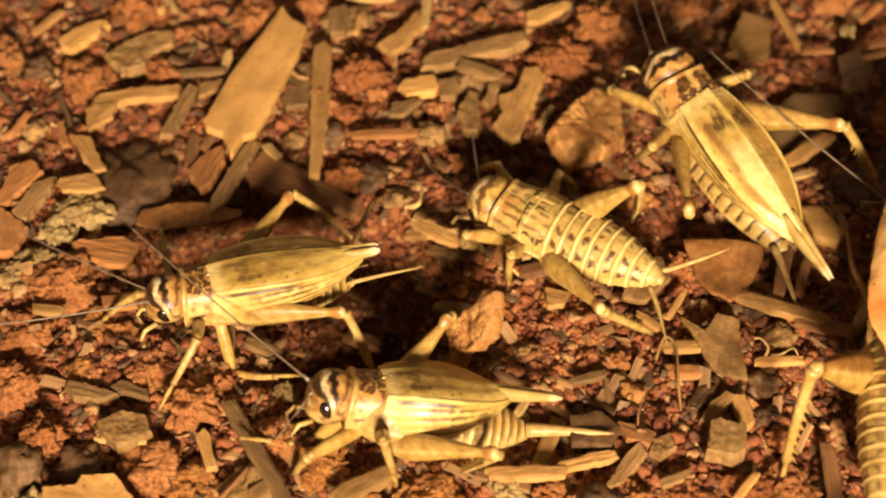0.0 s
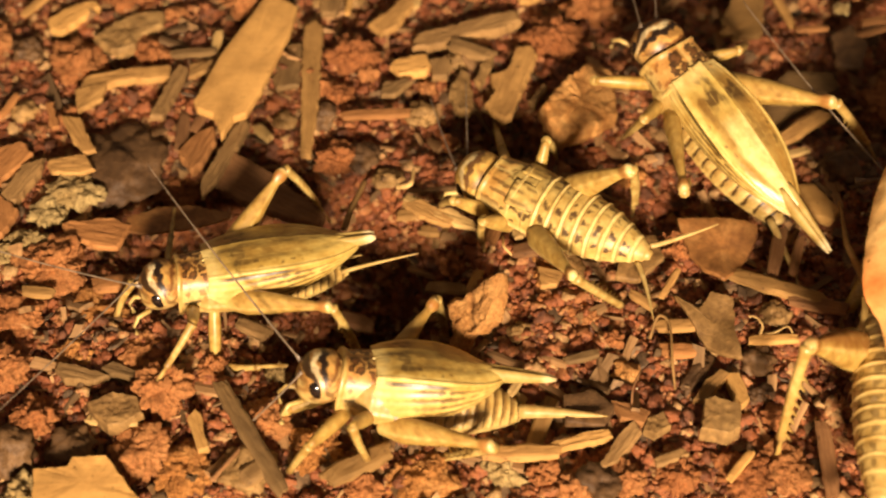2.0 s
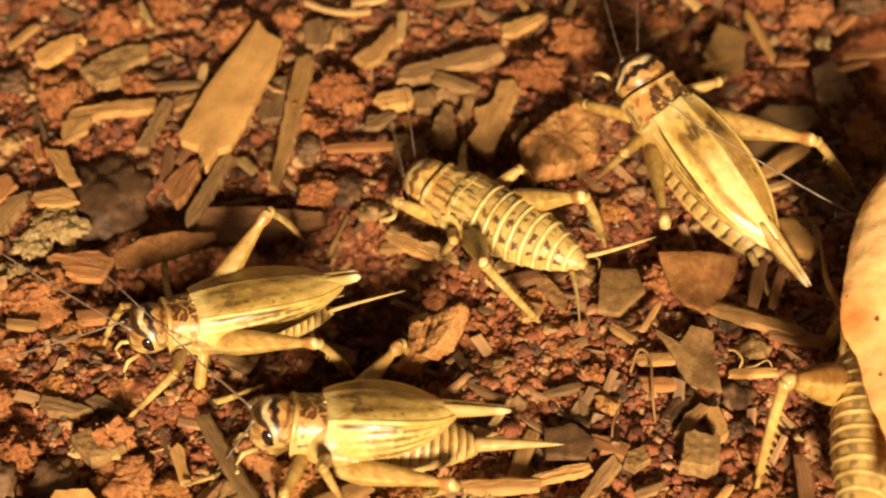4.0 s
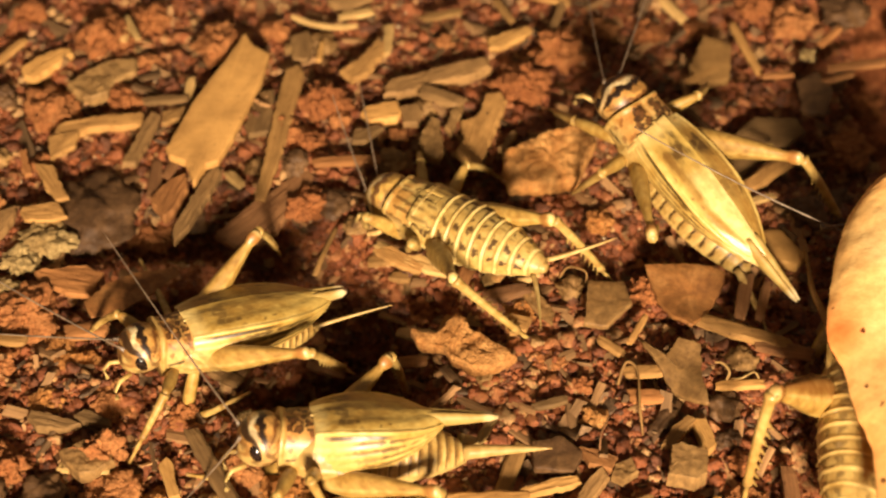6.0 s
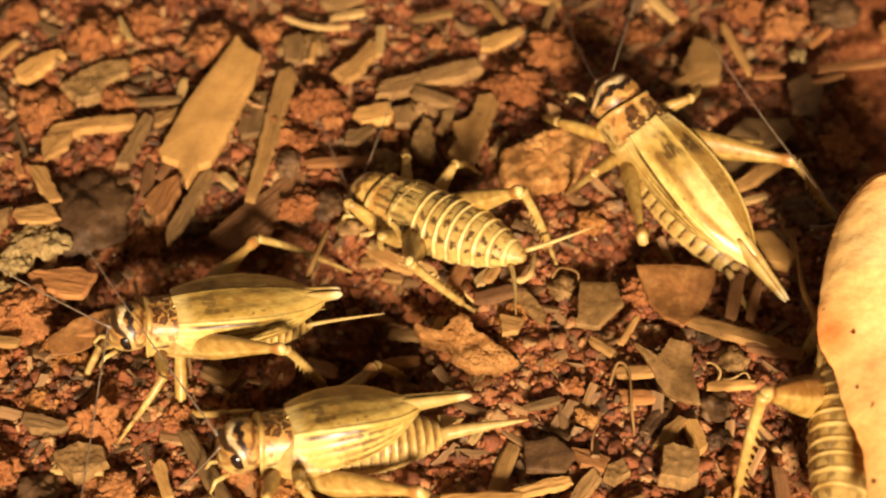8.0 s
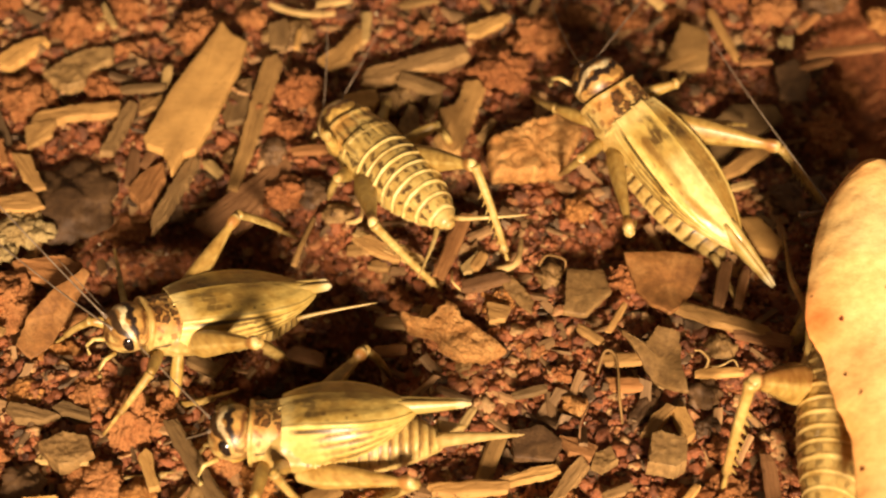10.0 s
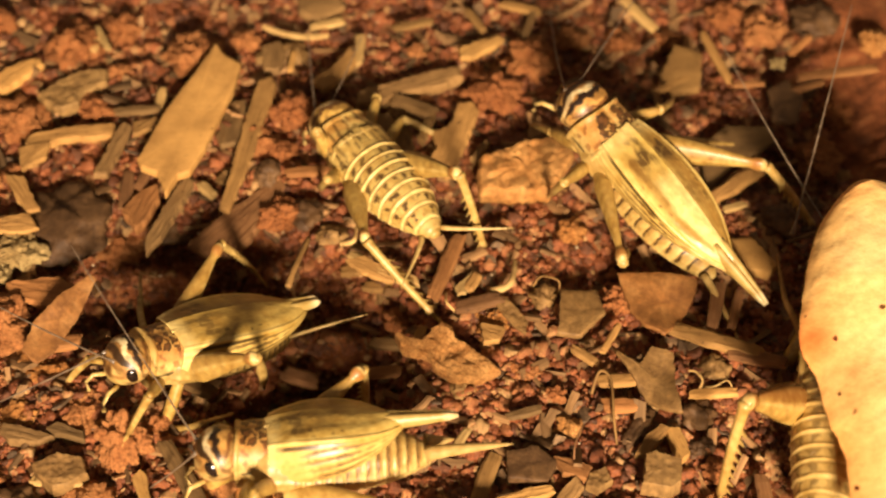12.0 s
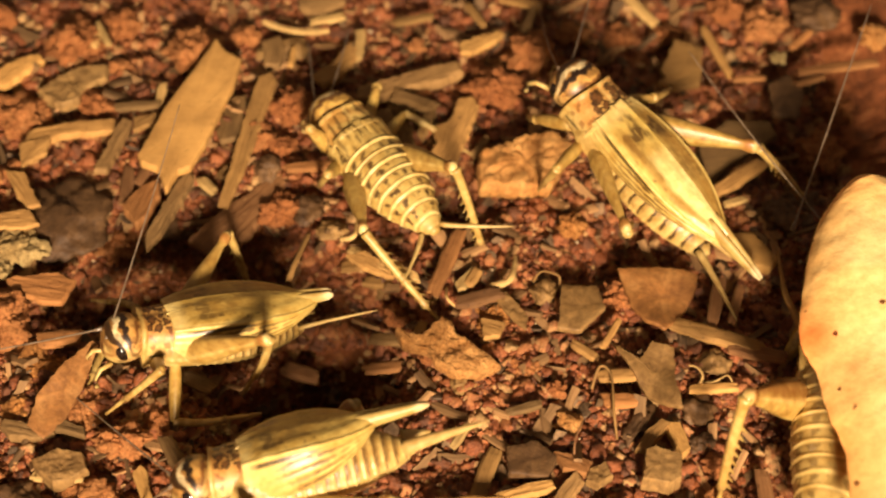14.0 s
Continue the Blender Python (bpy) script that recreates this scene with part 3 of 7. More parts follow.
def femur_bm(k, length, hind, stout=1.0, rim=0.0):
    n, m = 44, 24
    rows = []
    for i in range(n + 1):
        s = i / n
        if hind:
            r = 0.50 + 0.78 * math.sin(math.pi * min(1.0, s * 1.02 + 0.06) ** 0.62)
            r = min(r, 0.60 + 3.2 * s) * (1 - 0.34 * s) * stout
            if s > 0.88:
                r = max(r, 0.44 + 0.14 * math.sin((s - 0.88) / 0.12 * math.pi))
            if s > 0.985:
                r *= 0.7
        else:
            r = 0.50 + 0.17 * math.sin(s * math.pi) - 0.15 * s
            if s > 0.975:
                r *= 0.75
        sag = (0.16 * math.sin(math.pi * s) if hind else 0.08 * math.sin(math.pi * s))
        row = []
        for j in range(m):
            a = 2 * math.pi * j / m
            keel = 1 + (0.03 * math.cos(6 * a) if hind else 0)
            row.append(k * Vector((length * s, (0.76 if hind else 0.85) * r * keel * math.cos(a), r * keel * math.sin(a) + sag)))
        rows.append(row)
    bm = grid_mesh(rows)

    def hue(p):
        s, z = p.x / (k * length), p.z / k
        mott = noise.noise((p.x * 1.3, p.y * 1.3, p.z * 1.3)) + 0.5 * noise.noise((p.x * 4, p.y * 4, p.z * 4))
        c = lerp((0.50, 0.355, 0.105), (0.40, 0.265, 0.075), 0.7 * band(z, 0.25, 3, 0.5) if hind else 0.15)
        c = lerp(c, (0.29, 0.175, 0.048), 0.45 * band(mott, 0.05, 3, 0.3))
        if hind:
            herring = math.sin(s * 62 + abs(z - 0.15) * 9)
            c = lerp(c, (0.24, 0.15, 0.045), 0.38 * band(herring, 0.35, 2, 0.4) * band(s, 0.08, 0.74, 0.2) * band(abs(z - 0.15), -1, 0.75, 0.2))
            c = lerp(c, (0.64, 0.50, 0.20), 0.55 * band(abs(z - 0.1), -1, 0.10, 0.1) * band(s, 0.1, 0.86, 0.1))
            c = lerp(c, (0.33, 0.14, 0.040), 0.75 * band(s, 0.88, 0.965, 0.05))
            c = lerp(c, (0.60, 0.48, 0.22), band(s, 0.965, 2, 0.02))
            c = lerp(c, (0.24, 0.10, 0.028), 0.85 * rim * band(z + 0.2 * mott, 0.35, 3, 0.35))
        else:
            c = lerp(c, (0.28, 0.16, 0.05), 0.5 * band(s, 0.90, 0.97, 0.04))
        return lerp(c, CREAM, 0.5 * band(s, -1, 0.12, 0.1))
    return paint(bm, hue)


def shin_bm(k, length, hind):
    """Shin and jointed foot in one piece, with spines drawn out of the shin."""
    shin = length * (0.68 if hind else 0.6)
    n, foot = 32, length - shin
    path, radii = [], []
    for i in range(n + 1):
        s = i / n
        path.append(k * Vector((shin * s, 0, 0.16 * math.sin(s * math.pi))))
        radii.append(k * ((0.38 if hind else 0.36) - 0.12 * s + 0.08 * math.exp(-((s - 1) / 0.04) ** 2) + 0.06 * math.exp(-(s / 0.05) ** 2)))
    for s, r in ((0.04, 0.15), (0.25, 0.17), (0.46, 0.19), (0.50, 0.12), (0.60, 0.16), (0.66, 0.12), (0.80, 0.14), (0.95, 0.16), (1.0, 0.06)):
        path.append(k * Vector((shin + foot * s, 0, -0.05 - 0.25 * s)))
        radii.append(k * r)
    m = 8
    bm = tube(path, radii, m)
    if hind:
        bm.faces.ensure_lookup_table()
        picks = [bm.faces[i * m + j] for i in range(9, 32, 3) for j in (4, 7)]
        for f in bmesh.ops.extrude_discrete_faces(bm, faces=picks)["faces"]:
            mid = f.calc_center_median()
            tip = mid + k * Vector((0.44, math.copysign(0.30, mid.y), -0.20))
            for v in f.verts:
                v.co = tip + 0.12 * (v.co - mid)

    def hue(p):
        c = lerp((0.38, 0.26, 0.08), (0.56, 0.43, 0.165), noise.noise((p.x * 2, p.y * 2, p.z * 2)) + 0.5)
        c = lerp(c, (0.20, 0.11, 0.035), 0.6 * band(p.x / k, shin - 0.35, shin + 0.12, 0.15))
        return lerp(c, (0.14, 0.08, 0.03), 0.6 * band(p.x / k, length - 0.5, length + 2, 0.2))
    return paint(bm, hue)


LEGS = {"fore": ((2.6, 1.55, -1.45), 4.4, 6.6), "mid": ((1.0, 1.75, -1.6), 4.6, 7.0), "hind": ((-0.9, 1.9, -0.8), 9.6, 11.0)}
CRICKETS = {}


def cricket(key, label, k, young=False, wing=8.6, tail=3.0, tone=STRAW, plump=1.0, feeler=22.0, young_tone=(0.50, 0.36, 0.13), long=10.0, spots=1.0, tip=0.72, blunt=0.6, coat="", ridge=1.0, near_femur=9.6, far_femur=9.6, broad=2.8, smudges=1.0, taper=0.62, stout=1.0, brown=0.0, hind_hip=-0.9, painted_gleam=0.0, thick_cercus=0.30, bold=1.0, hind_low=-0.8, cercus_lift=1.1, rings=9, near_stout=0, deep=2.35, root=(6.3, -0.75, 0.75)):
    """A cricket on an Empty at its body's axis; x forward, z up."""
    ob = tagged(new("cricket"), label, "cricket", "crickets on the soil")
    ob.empty_display_size = 0.004
    skin = "nymph" if young else "skin"
    skin = coat or skin
    parts = {"k": k, "thing": ob, "hind_hip": (hind_hip, hind_low), "root": root}
    head = part("head", head_bm(k, young), skin, ob, "pale head with dark cross bands")
    for side in (1, -1):
        rows = []
        for i in range(1, 14):
            th = math.pi * i / 14
            rows.append([k * Vector((5.16 + 0.64 * math.sin(th) * math.cos(a) + 0.12 * math.cos(th), side * (1.66 + 0.50 * math.sin(th) * math.sin(a)), 0.02 + 0.74 * math.cos(th)))
                         for a in (2 * math.pi * j / 18 for j in range(18))])
        part("eye", grid_mesh(rows), "eye", head, "glossy black compound eye")
        palp = tube([k * Vector(p) for p in ((5.9, side * 0.9, -1.5), (6.9, side * 1.35, -1.7), (7.3, side * 1.5, -2.4), (7.1, side * 1.4, -3.2))], [k * r for r in (0.20, 0.18, 0.15, 0.20)], 8)
        part("palp", paint(palp, lambda p: CREAM), skin, head)
    part("pronotum", pronotum_bm(k, young, bold), skin, ob, "saddle-shaped collar with brown blotches")
    belly = part("abdomen", abdomen_bm(k, young, plump, young_tone, long, spots, ridge, brown, 15 if brown else rings), skin, ob, "banded abdomen")
    for side in (1, -1):
        path = [k * Vector((0.7 - long - (3.6 if young else 5.8 if side > 0 else 2.2) * u, side * (0.9 + (4.4 if young else 2.2 if side > 0 else 0.7) * u ** 1.15), -0.2 + (0.4 if young else cercus_lift if side > 0 else -0.4) * u)) for u in (i / 12 for i in range(13))]
        cer = tube(path, [k * ((0.20 if young else thick_cercus) * (1 - u) ** 0.7 + 0.025) for u in (i / 12 for i in range(13))], 8)
        part("cercus", paint(cer, lambda p: (0.52, 0.39, 0.16)), skin, belly)
    if young:
        for side in (1, -1):
            rows = []
            for i in range(17):
                s = i / 16
                w = 1.9 * (1 - s ** 3) ** 0.5 + 0.05
                rows.append([k * Vector((1.3 - 3.9 * s, side * (0.35 + w * f), 2.42 - 0.15 * s - 0.85 * f ** 2.2 - 0.10 * th)) for f, th in
                             [(q / 8, 0) for q in range(9)] + [(q / 8, 1) for q in range(8, -1, -1)]])
            bm = grid_mesh(rows)
            paint(bm, lambda p: lerp((0.50, 0.37, 0.125), (0.11, 0.062, 0.020), 0.8 * band(math.sin(abs(p.y) / k * 10 + 0.8 * p.x) + 1.2 * noise.noise((p.x * 1.2, p.y * 3.5, 3)), 0.45, 3, 0.35)))
            part("wing_pad", bm, skin, ob, "short unripe wing pad")
    else:
        for side in (-1, 1):
            part("forewing", tegmen_bm(k, side, wing, tone, broad, smudges, taper, painted_gleam, deep), "wing", ob, "straw-coloured veined forewing")
        for side in (1, -1):
            x0 = 1.3 - wing + 2.2
            path = [k * Vector((x0 - (tail + 2.2) * u, side * (0.36 - (0.10 + 0.12 * (blunt > 0.5)) * u), 2.05 + 0.25 * u)) for u in (i / 10 for i in range(11))]
            bm = tube(path, [k * (tip * (1 - blunt * u ** 1.3) * (1 if u < 0.95 else 0.55)) for u in (i / 10 for i in range(11))], 10, 0.6)
            part("hindwing", paint(bm, lambda p: lerp((0.44, 0.33, 0.12), (0.85, 0.78, 0.55), (x0 * k - p.x) / k - tail - 1.0)), "wing", ob, "folded hindwing tip")
    for kind, (hip, fem, low) in LEGS.items():
        me_f, me_s = mesh_of("leg", femur_bm(k, fem, kind == "hind", stout), skin), mesh_of("shin", shin_bm(k, low, kind == "hind"), skin)
        for side in (1, -1):
            if kind == "hind":
                fem = near_femur if side > 0 else far_femur
                me_f = mesh_of("leg", femur_bm(k, fem, True, (near_stout or stout) if side > 0 else stout, brown), skin)
            leg = new(kind + "_leg", me_f)
            leg.parent = ob
            shin = new("shin", me_s)
            shin.parent = leg
            parts[kind, side] = (leg, shin, fem)
    n = 24
    for side in (1, -1):
        path = [k * Vector((feeler * u, 0, 1.2 * u * u * (1 + 0.4 * side))) for u in (i / n for i in range(n + 1))]
        thread = tube(path, [k * (0.082 * (1 - 0.6 * u) + (0.14 if u < 0.03 else 0)) for u in (i / n for i in range(n + 1))], 6)
        an = part("antenna", thread, "antenna", ob, "long thread-like antenna")
        parts["antenna", side] = an
    CRICKETS[key] = parts


def aim(origin, way, up=(0, 0, 1)):
    """A pose at origin whose x axis points along way."""
    x = Vector(way).normalized()
    y = Vector(up).cross(x)
    y = y.normalized() if y.length > 1e-5 else Vector((0, 1, 0))
    return Matrix.Translation(origin) @ Matrix((x, y, x.cross(y))).transposed().to_4x4()


def at_time(rows, t):
    """Values between rows of (t, values...)."""
    for a, b in zip(rows, rows[1:]):
        if t <= b[0]:
            f = max(0.0, min(1.0, (t - a[0]) / max(1e-6, b[0] - a[0])))
            f = f * f * (3 - 2 * f)
            return [p + (q - p) * f for p, q in zip(a[1:], b[1:])]
    return list(rows[-1][1:])


def body_keys(key, rows):
    """Rows of (seconds, x, y, z in mm, roll, pitch, heading)."""
    c = CRICKETS[key]
    c["rows"] = [(t, pose(x * MM, y * MM, z * MM, rx, ry, rz)) for t, x, y, z, rx, ry, rz in rows]
    walk(c["thing"], c["rows"])


def leg_keys(key, kind, side, rows):
    """Rows of (seconds, knee x, y, z, foot x, y, z) in mm on the ground's axes; the leg's two bones point at them."""
    c = CRICKETS[key]
    k = c["k"]
    hip = LEGS[kind][0]
    fore_aft, rise = hip[0], hip[2]
    if kind == "hind":
        fore_aft = c["hind_hip"][0]
        rise = c["hind_hip"][1] if side > 0 else rise
    hip = k * MM * Vector((fore_aft, side * hip[1], rise))
    leg, shin, fem = c[kind, side]
    first, second = [], []
    for t, body in c["rows"]:
        v = at_time(rows, t)
        inv = body.inverted()
        knee, foot = inv @ (MM * Vector(v[:3])), inv @ (MM * Vector(v[3:]))
        m = aim(hip, knee - hip, (0, side * 0.25, 1))
        first.append((t, m))
        tip = m.inverted() @ foot
        joint = Vector((fem * k * MM, 0, 0))
        second.append((t, aim(joint, tip - joint, (1, 0, 0.02))))
    walk(leg, first)
    walk(shin, second)


def antenna_keys(key, side, rows):
    """Rows of (seconds, x, y, z) in mm on the ground's axes, at which the antenna points."""
    c = CRICKETS[key]
    base = c["k"] * MM * Vector(c["root"] if side < 0 else (6.3, 0.75, 0.75))
    out = []
    for t, body in c["rows"]:
        tip = body.inverted() @ (MM * Vector(at_time(rows, t)))
        out.append((t, aim(base, tip - base)))
    walk(c["antenna", side], out)


cricket("left", "straw-coloured adult house cricket with folded wings and banded head", 0.97, wing=12.0, tail=1.5, tone=(0.50, 0.355, 0.095), tip=0.66, blunt=0.45, near_femur=9.4, far_femur=10.0, hind_hip=0.3, feeler=20, plump=1.1, broad=3.05, smudges=0.7, taper=0.62, spots=0.8, stout=0.95, ridge=0.5, thick_cercus=0.17, rings=15, deep=2.8, cercus_lift=2.5, bold=1.1)
cricket("front", "pale straw adult cricket with short rounded wings and plump abdomen", 1.03, wing=9.3, tail=4.0, tone=(0.56, 0.405, 0.115), tip=0.66, blunt=0.62, far_femur=8.0, near_femur=9.2, hind_hip=0.3, plump=1.22, long=10.4, feeler=18, broad=3.1, smudges=0.8, taper=0.66, spots=0.7, stout=0.86, ridge=0.5, rings=14, hind_low=-2.3, cercus_lift=1.7, thick_cercus=0.55, deep=3.1, bold=1.1)
cricket("nymph", "wingless young cricket with cream-banded spotted abdomen, walking", 1.05, young=True, plump=1.08, feeler=8, young_tone=(0.58, 0.445, 0.155), near_femur=8.6)
cricket("upper", "long-winged yellowish adult cricket with shiny forewings", 1.09, wing=13.2, tail=3.6, tone=(0.60, 0.455, 0.135), feeler=18, long=11.6, tip=0.72, blunt=0.72, plump=1.1, broad=2.6, taper=0.80, ridge=0.22, rings=11, spots=1.1, painted_gleam=0.8, near_femur=9.0, far_femur=10.4, hind_hip=0.3, stout=1.06, near_stout=0.74, bold=1.18)
cricket("hidden", "large brownish cricket partly covered by a leaf", 1.25, young=True, plump=1.0, feeler=17, long=16.0, young_tone=(0.60, 0.46, 0.17), spots=0.6, ridge=0.9, coat="shell", root=(6.84, 4.09, 0.80), brown=0.8, stout=1.12, hind_hip=-5.0)


# ---- litter on the soil ----
def lump_bm(r, squash, seed, rough=0.3, sub=3, facet=0.0):
    bm = bmesh.new()
    bmesh.ops.create_icosphere(bm, subdivisions=sub, radius=1)
    for v in bm.verts:
        p = v.co.copy()
        d = 1 + rough * noise.noise(p * 1.1 + Vector((seed, 0, 0))) + 0.7 * rough * noise.noise(p * 2.4 + Vector((0, seed, 0))) + 0.42 * rough * noise.noise(p * 5.5 + Vector((0, 0, seed))) + 0.28 * rough * noise.noise(p * 12 + Vector((seed, 0, seed)))
        if facet:
            d = min(d, 1.0 - facet * 0.25 + 0.1 * noise.noise(p * 4 + Vector((seed, 1, 2))))
        v.co = p * d * r
        v.co.z *= squash
    return bm


def clod(x, y, z, r, squash=0.75, yaw=0, stretch=1.0, material="clod", name="soil_clod", label="crumbly red-brown clod of soil", category="soil clod", seed=None, tilt=0):
    seed = (x * 1.7 + y * 3.1) if seed is None else seed
    crumbly = material in ("clod", "orange", "pale")
    angular = material == "stonechip"
    bm = lump_bm(r, squash, seed, 0.75 if angular else 0.55 if crumbly else 0.40, 5 if (crumbly or angular) and r > 1.1 else 4, 1.0 if angular else 0.0)
    bm.normal_update()
    for v in bm.verts:
        p = v.co + Vector((seed, seed, 0))
        if crumbly:
            # grains of soil that stand out of the clod
            near, _ = noise.voronoi(p * 1.9)
            fine, _ = noise.voronoi(p * 4.2)
            v.co += v.normal * (0.20 * (0.45 - near[0]) + 0.11 * (0.45 - fine[0]))
        else:
            v.co += v.normal * (0.16 * noise.noise(p * 1.6) + 0.07 * noise.noise(p * 4.5))
        v.co.x *= stretch
    ob = new(name, mesh_of(name, bm, material))
    ob.matrix_world = pose(x * MM, y * MM, z * MM, tilt, 0, yaw)
    return tagged(ob, label, category)


def chip(x, y, z, length, width, thick, yaw, pitch=0, roll=0, material="wood", name="wood_chip", label="dull brown splinter of wood lying on soil", category="wood chip", taper=0.2, jag=0.5, bend=0.0):
    """A split piece of wood or bark: ragged ends, worn edges, slight bend."""
    rnd = random.Random(int(abs(x * 131 + y * 717 + length * 13)))
    seed = rnd.uniform(0, 50)
    nx, ny = max(8, int(length / 0.7)), 6
    bm = bmesh.new()
    layers = []
    for up in (1, -1):
        g = []
        for i in range(nx + 1):
            s = i / nx
            row = []
            for j in range(ny + 1):
                f = 2 * j / ny - 1
                w = width * 0.5 * (1 - taper * abs(2 * s - 1) ** 2) * (1 + 0.16 * noise.noise((s * length / width * 1.4, seed, 3)))
                xx = (s - 0.5) * length
                if i in (0, nx):
                    xx += (1 if i else -1) * jag * width * 0.35 * noise.noise((f * 2.1, seed + i, 1)) + (1 if i else -1) * jag * 0.2 * width * f * (1 if seed > 25 else -1)
                edge = max(abs(f), 0.0) ** 6
                zz = up * thick * 0.5 * (1 - 0.45 * edge) * (0.65 if i in (0, nx) else 1)
                zz += 0.10 * thick * noise.noise((xx * 0.9, f * 2, seed + up)) + bend * (2 * s - 1) ** 2
                row.append(bm.verts.new((xx, f * w + 0.08 * width * noise.noise((xx * 0.5, seed, 9)), zz)))
            g.append(row)
        layers.append(g)
    a, b = layers
    for g in layers:
        for i in range(nx):
            for j in range(ny):
                bm.faces.new((g[i][j], g[i + 1][j], g[i + 1][j + 1], g[i][j + 1]))
    for i in range(nx):
        for j in (0, ny):
            bm.faces.new((a[i][j], a[i + 1][j], b[i + 1][j], b[i][j]))
    for j in range(ny):
        for i in (0, nx):
            bm.faces.new((a[i][j], a[i][j + 1], b[i][j + 1], b[i][j]))
    ob = new(name, mesh_of(name, bm, material, smooth=False))
    ob.matrix_world = pose(x * MM, y * MM, z * MM, roll, pitch, yaw)
    return tagged(ob, label, category)


def flake(outline, z, thick, roll=0, pitch=0, material="brownwood", name="bark_flake", label="thin brown flake of bark", category="bark flake", warp=0.5):
    """A flat piece with the given corners (x, y in mm), rounded a little, slightly warped."""
    cx, cy = sum(p[0] for p in outline) / len(outline), sum(p[1] for p in outline) / len(outline)
    ring = []
    n = len(outline)
    for i in range(n):
        (x0, y0), (x1, y1) = outline[i], outline[(i + 1) % n]
        for q in range(8):
            f = q / 8
            jx = min(0.16, 0.06 * math.hypot(x1 - x0, y1 - y0))
            ring.append((x0 + (x1 - x0) * f - cx + jx * noise.noise((x0 + f * 9, y0, 1)), y0 + (y1 - y0) * f - cy + jx * noise.noise((x0, y0 + f * 9, 2))))
    bm = bmesh.new()
    layers = []
    for up in (1, -1):
        rings = []
        for m_ in (1.0, 0.985, 0.96, 0.7, 0.4, 0.12):
            rr = []
            for px, py in ring:
                u, v = px * m_, py * m_
                zz = up * thick * (0.25 if m_ == 1.0 else 0.46 if m_ == 0.985 else 0.5) + warp * noise.noise((u * 0.22 + cx, v * 0.22 + cy, 4)) + 0.05 * thick * noise.noise((u * 1.5, v * 1.5, up))
                rr.append(bm.verts.new((u, v, zz)))
            rings.append(rr)
        for r0, r1 in zip(rings, rings[1:]):
            for i in range(len(ring)):
                k = (i + 1) % len(ring)
                bm.faces.new((r0[i], r0[k], r1[k], r1[i]))
        bm.faces.new(rings[-1])
        layers.append(rings[0])
    for i in range(len(ring)):
        k = (i + 1) % len(ring)
        bm.faces.new((layers[0][i], layers[0][k], layers[1][k], layers[1][i]))
    ob = new(name, mesh_of(name, bm, material, smooth=thick < 1.2))
    ob.matrix_world = pose(cx * MM, cy * MM, z * MM, roll, pitch, 0)
    return tagged(ob, label, category)


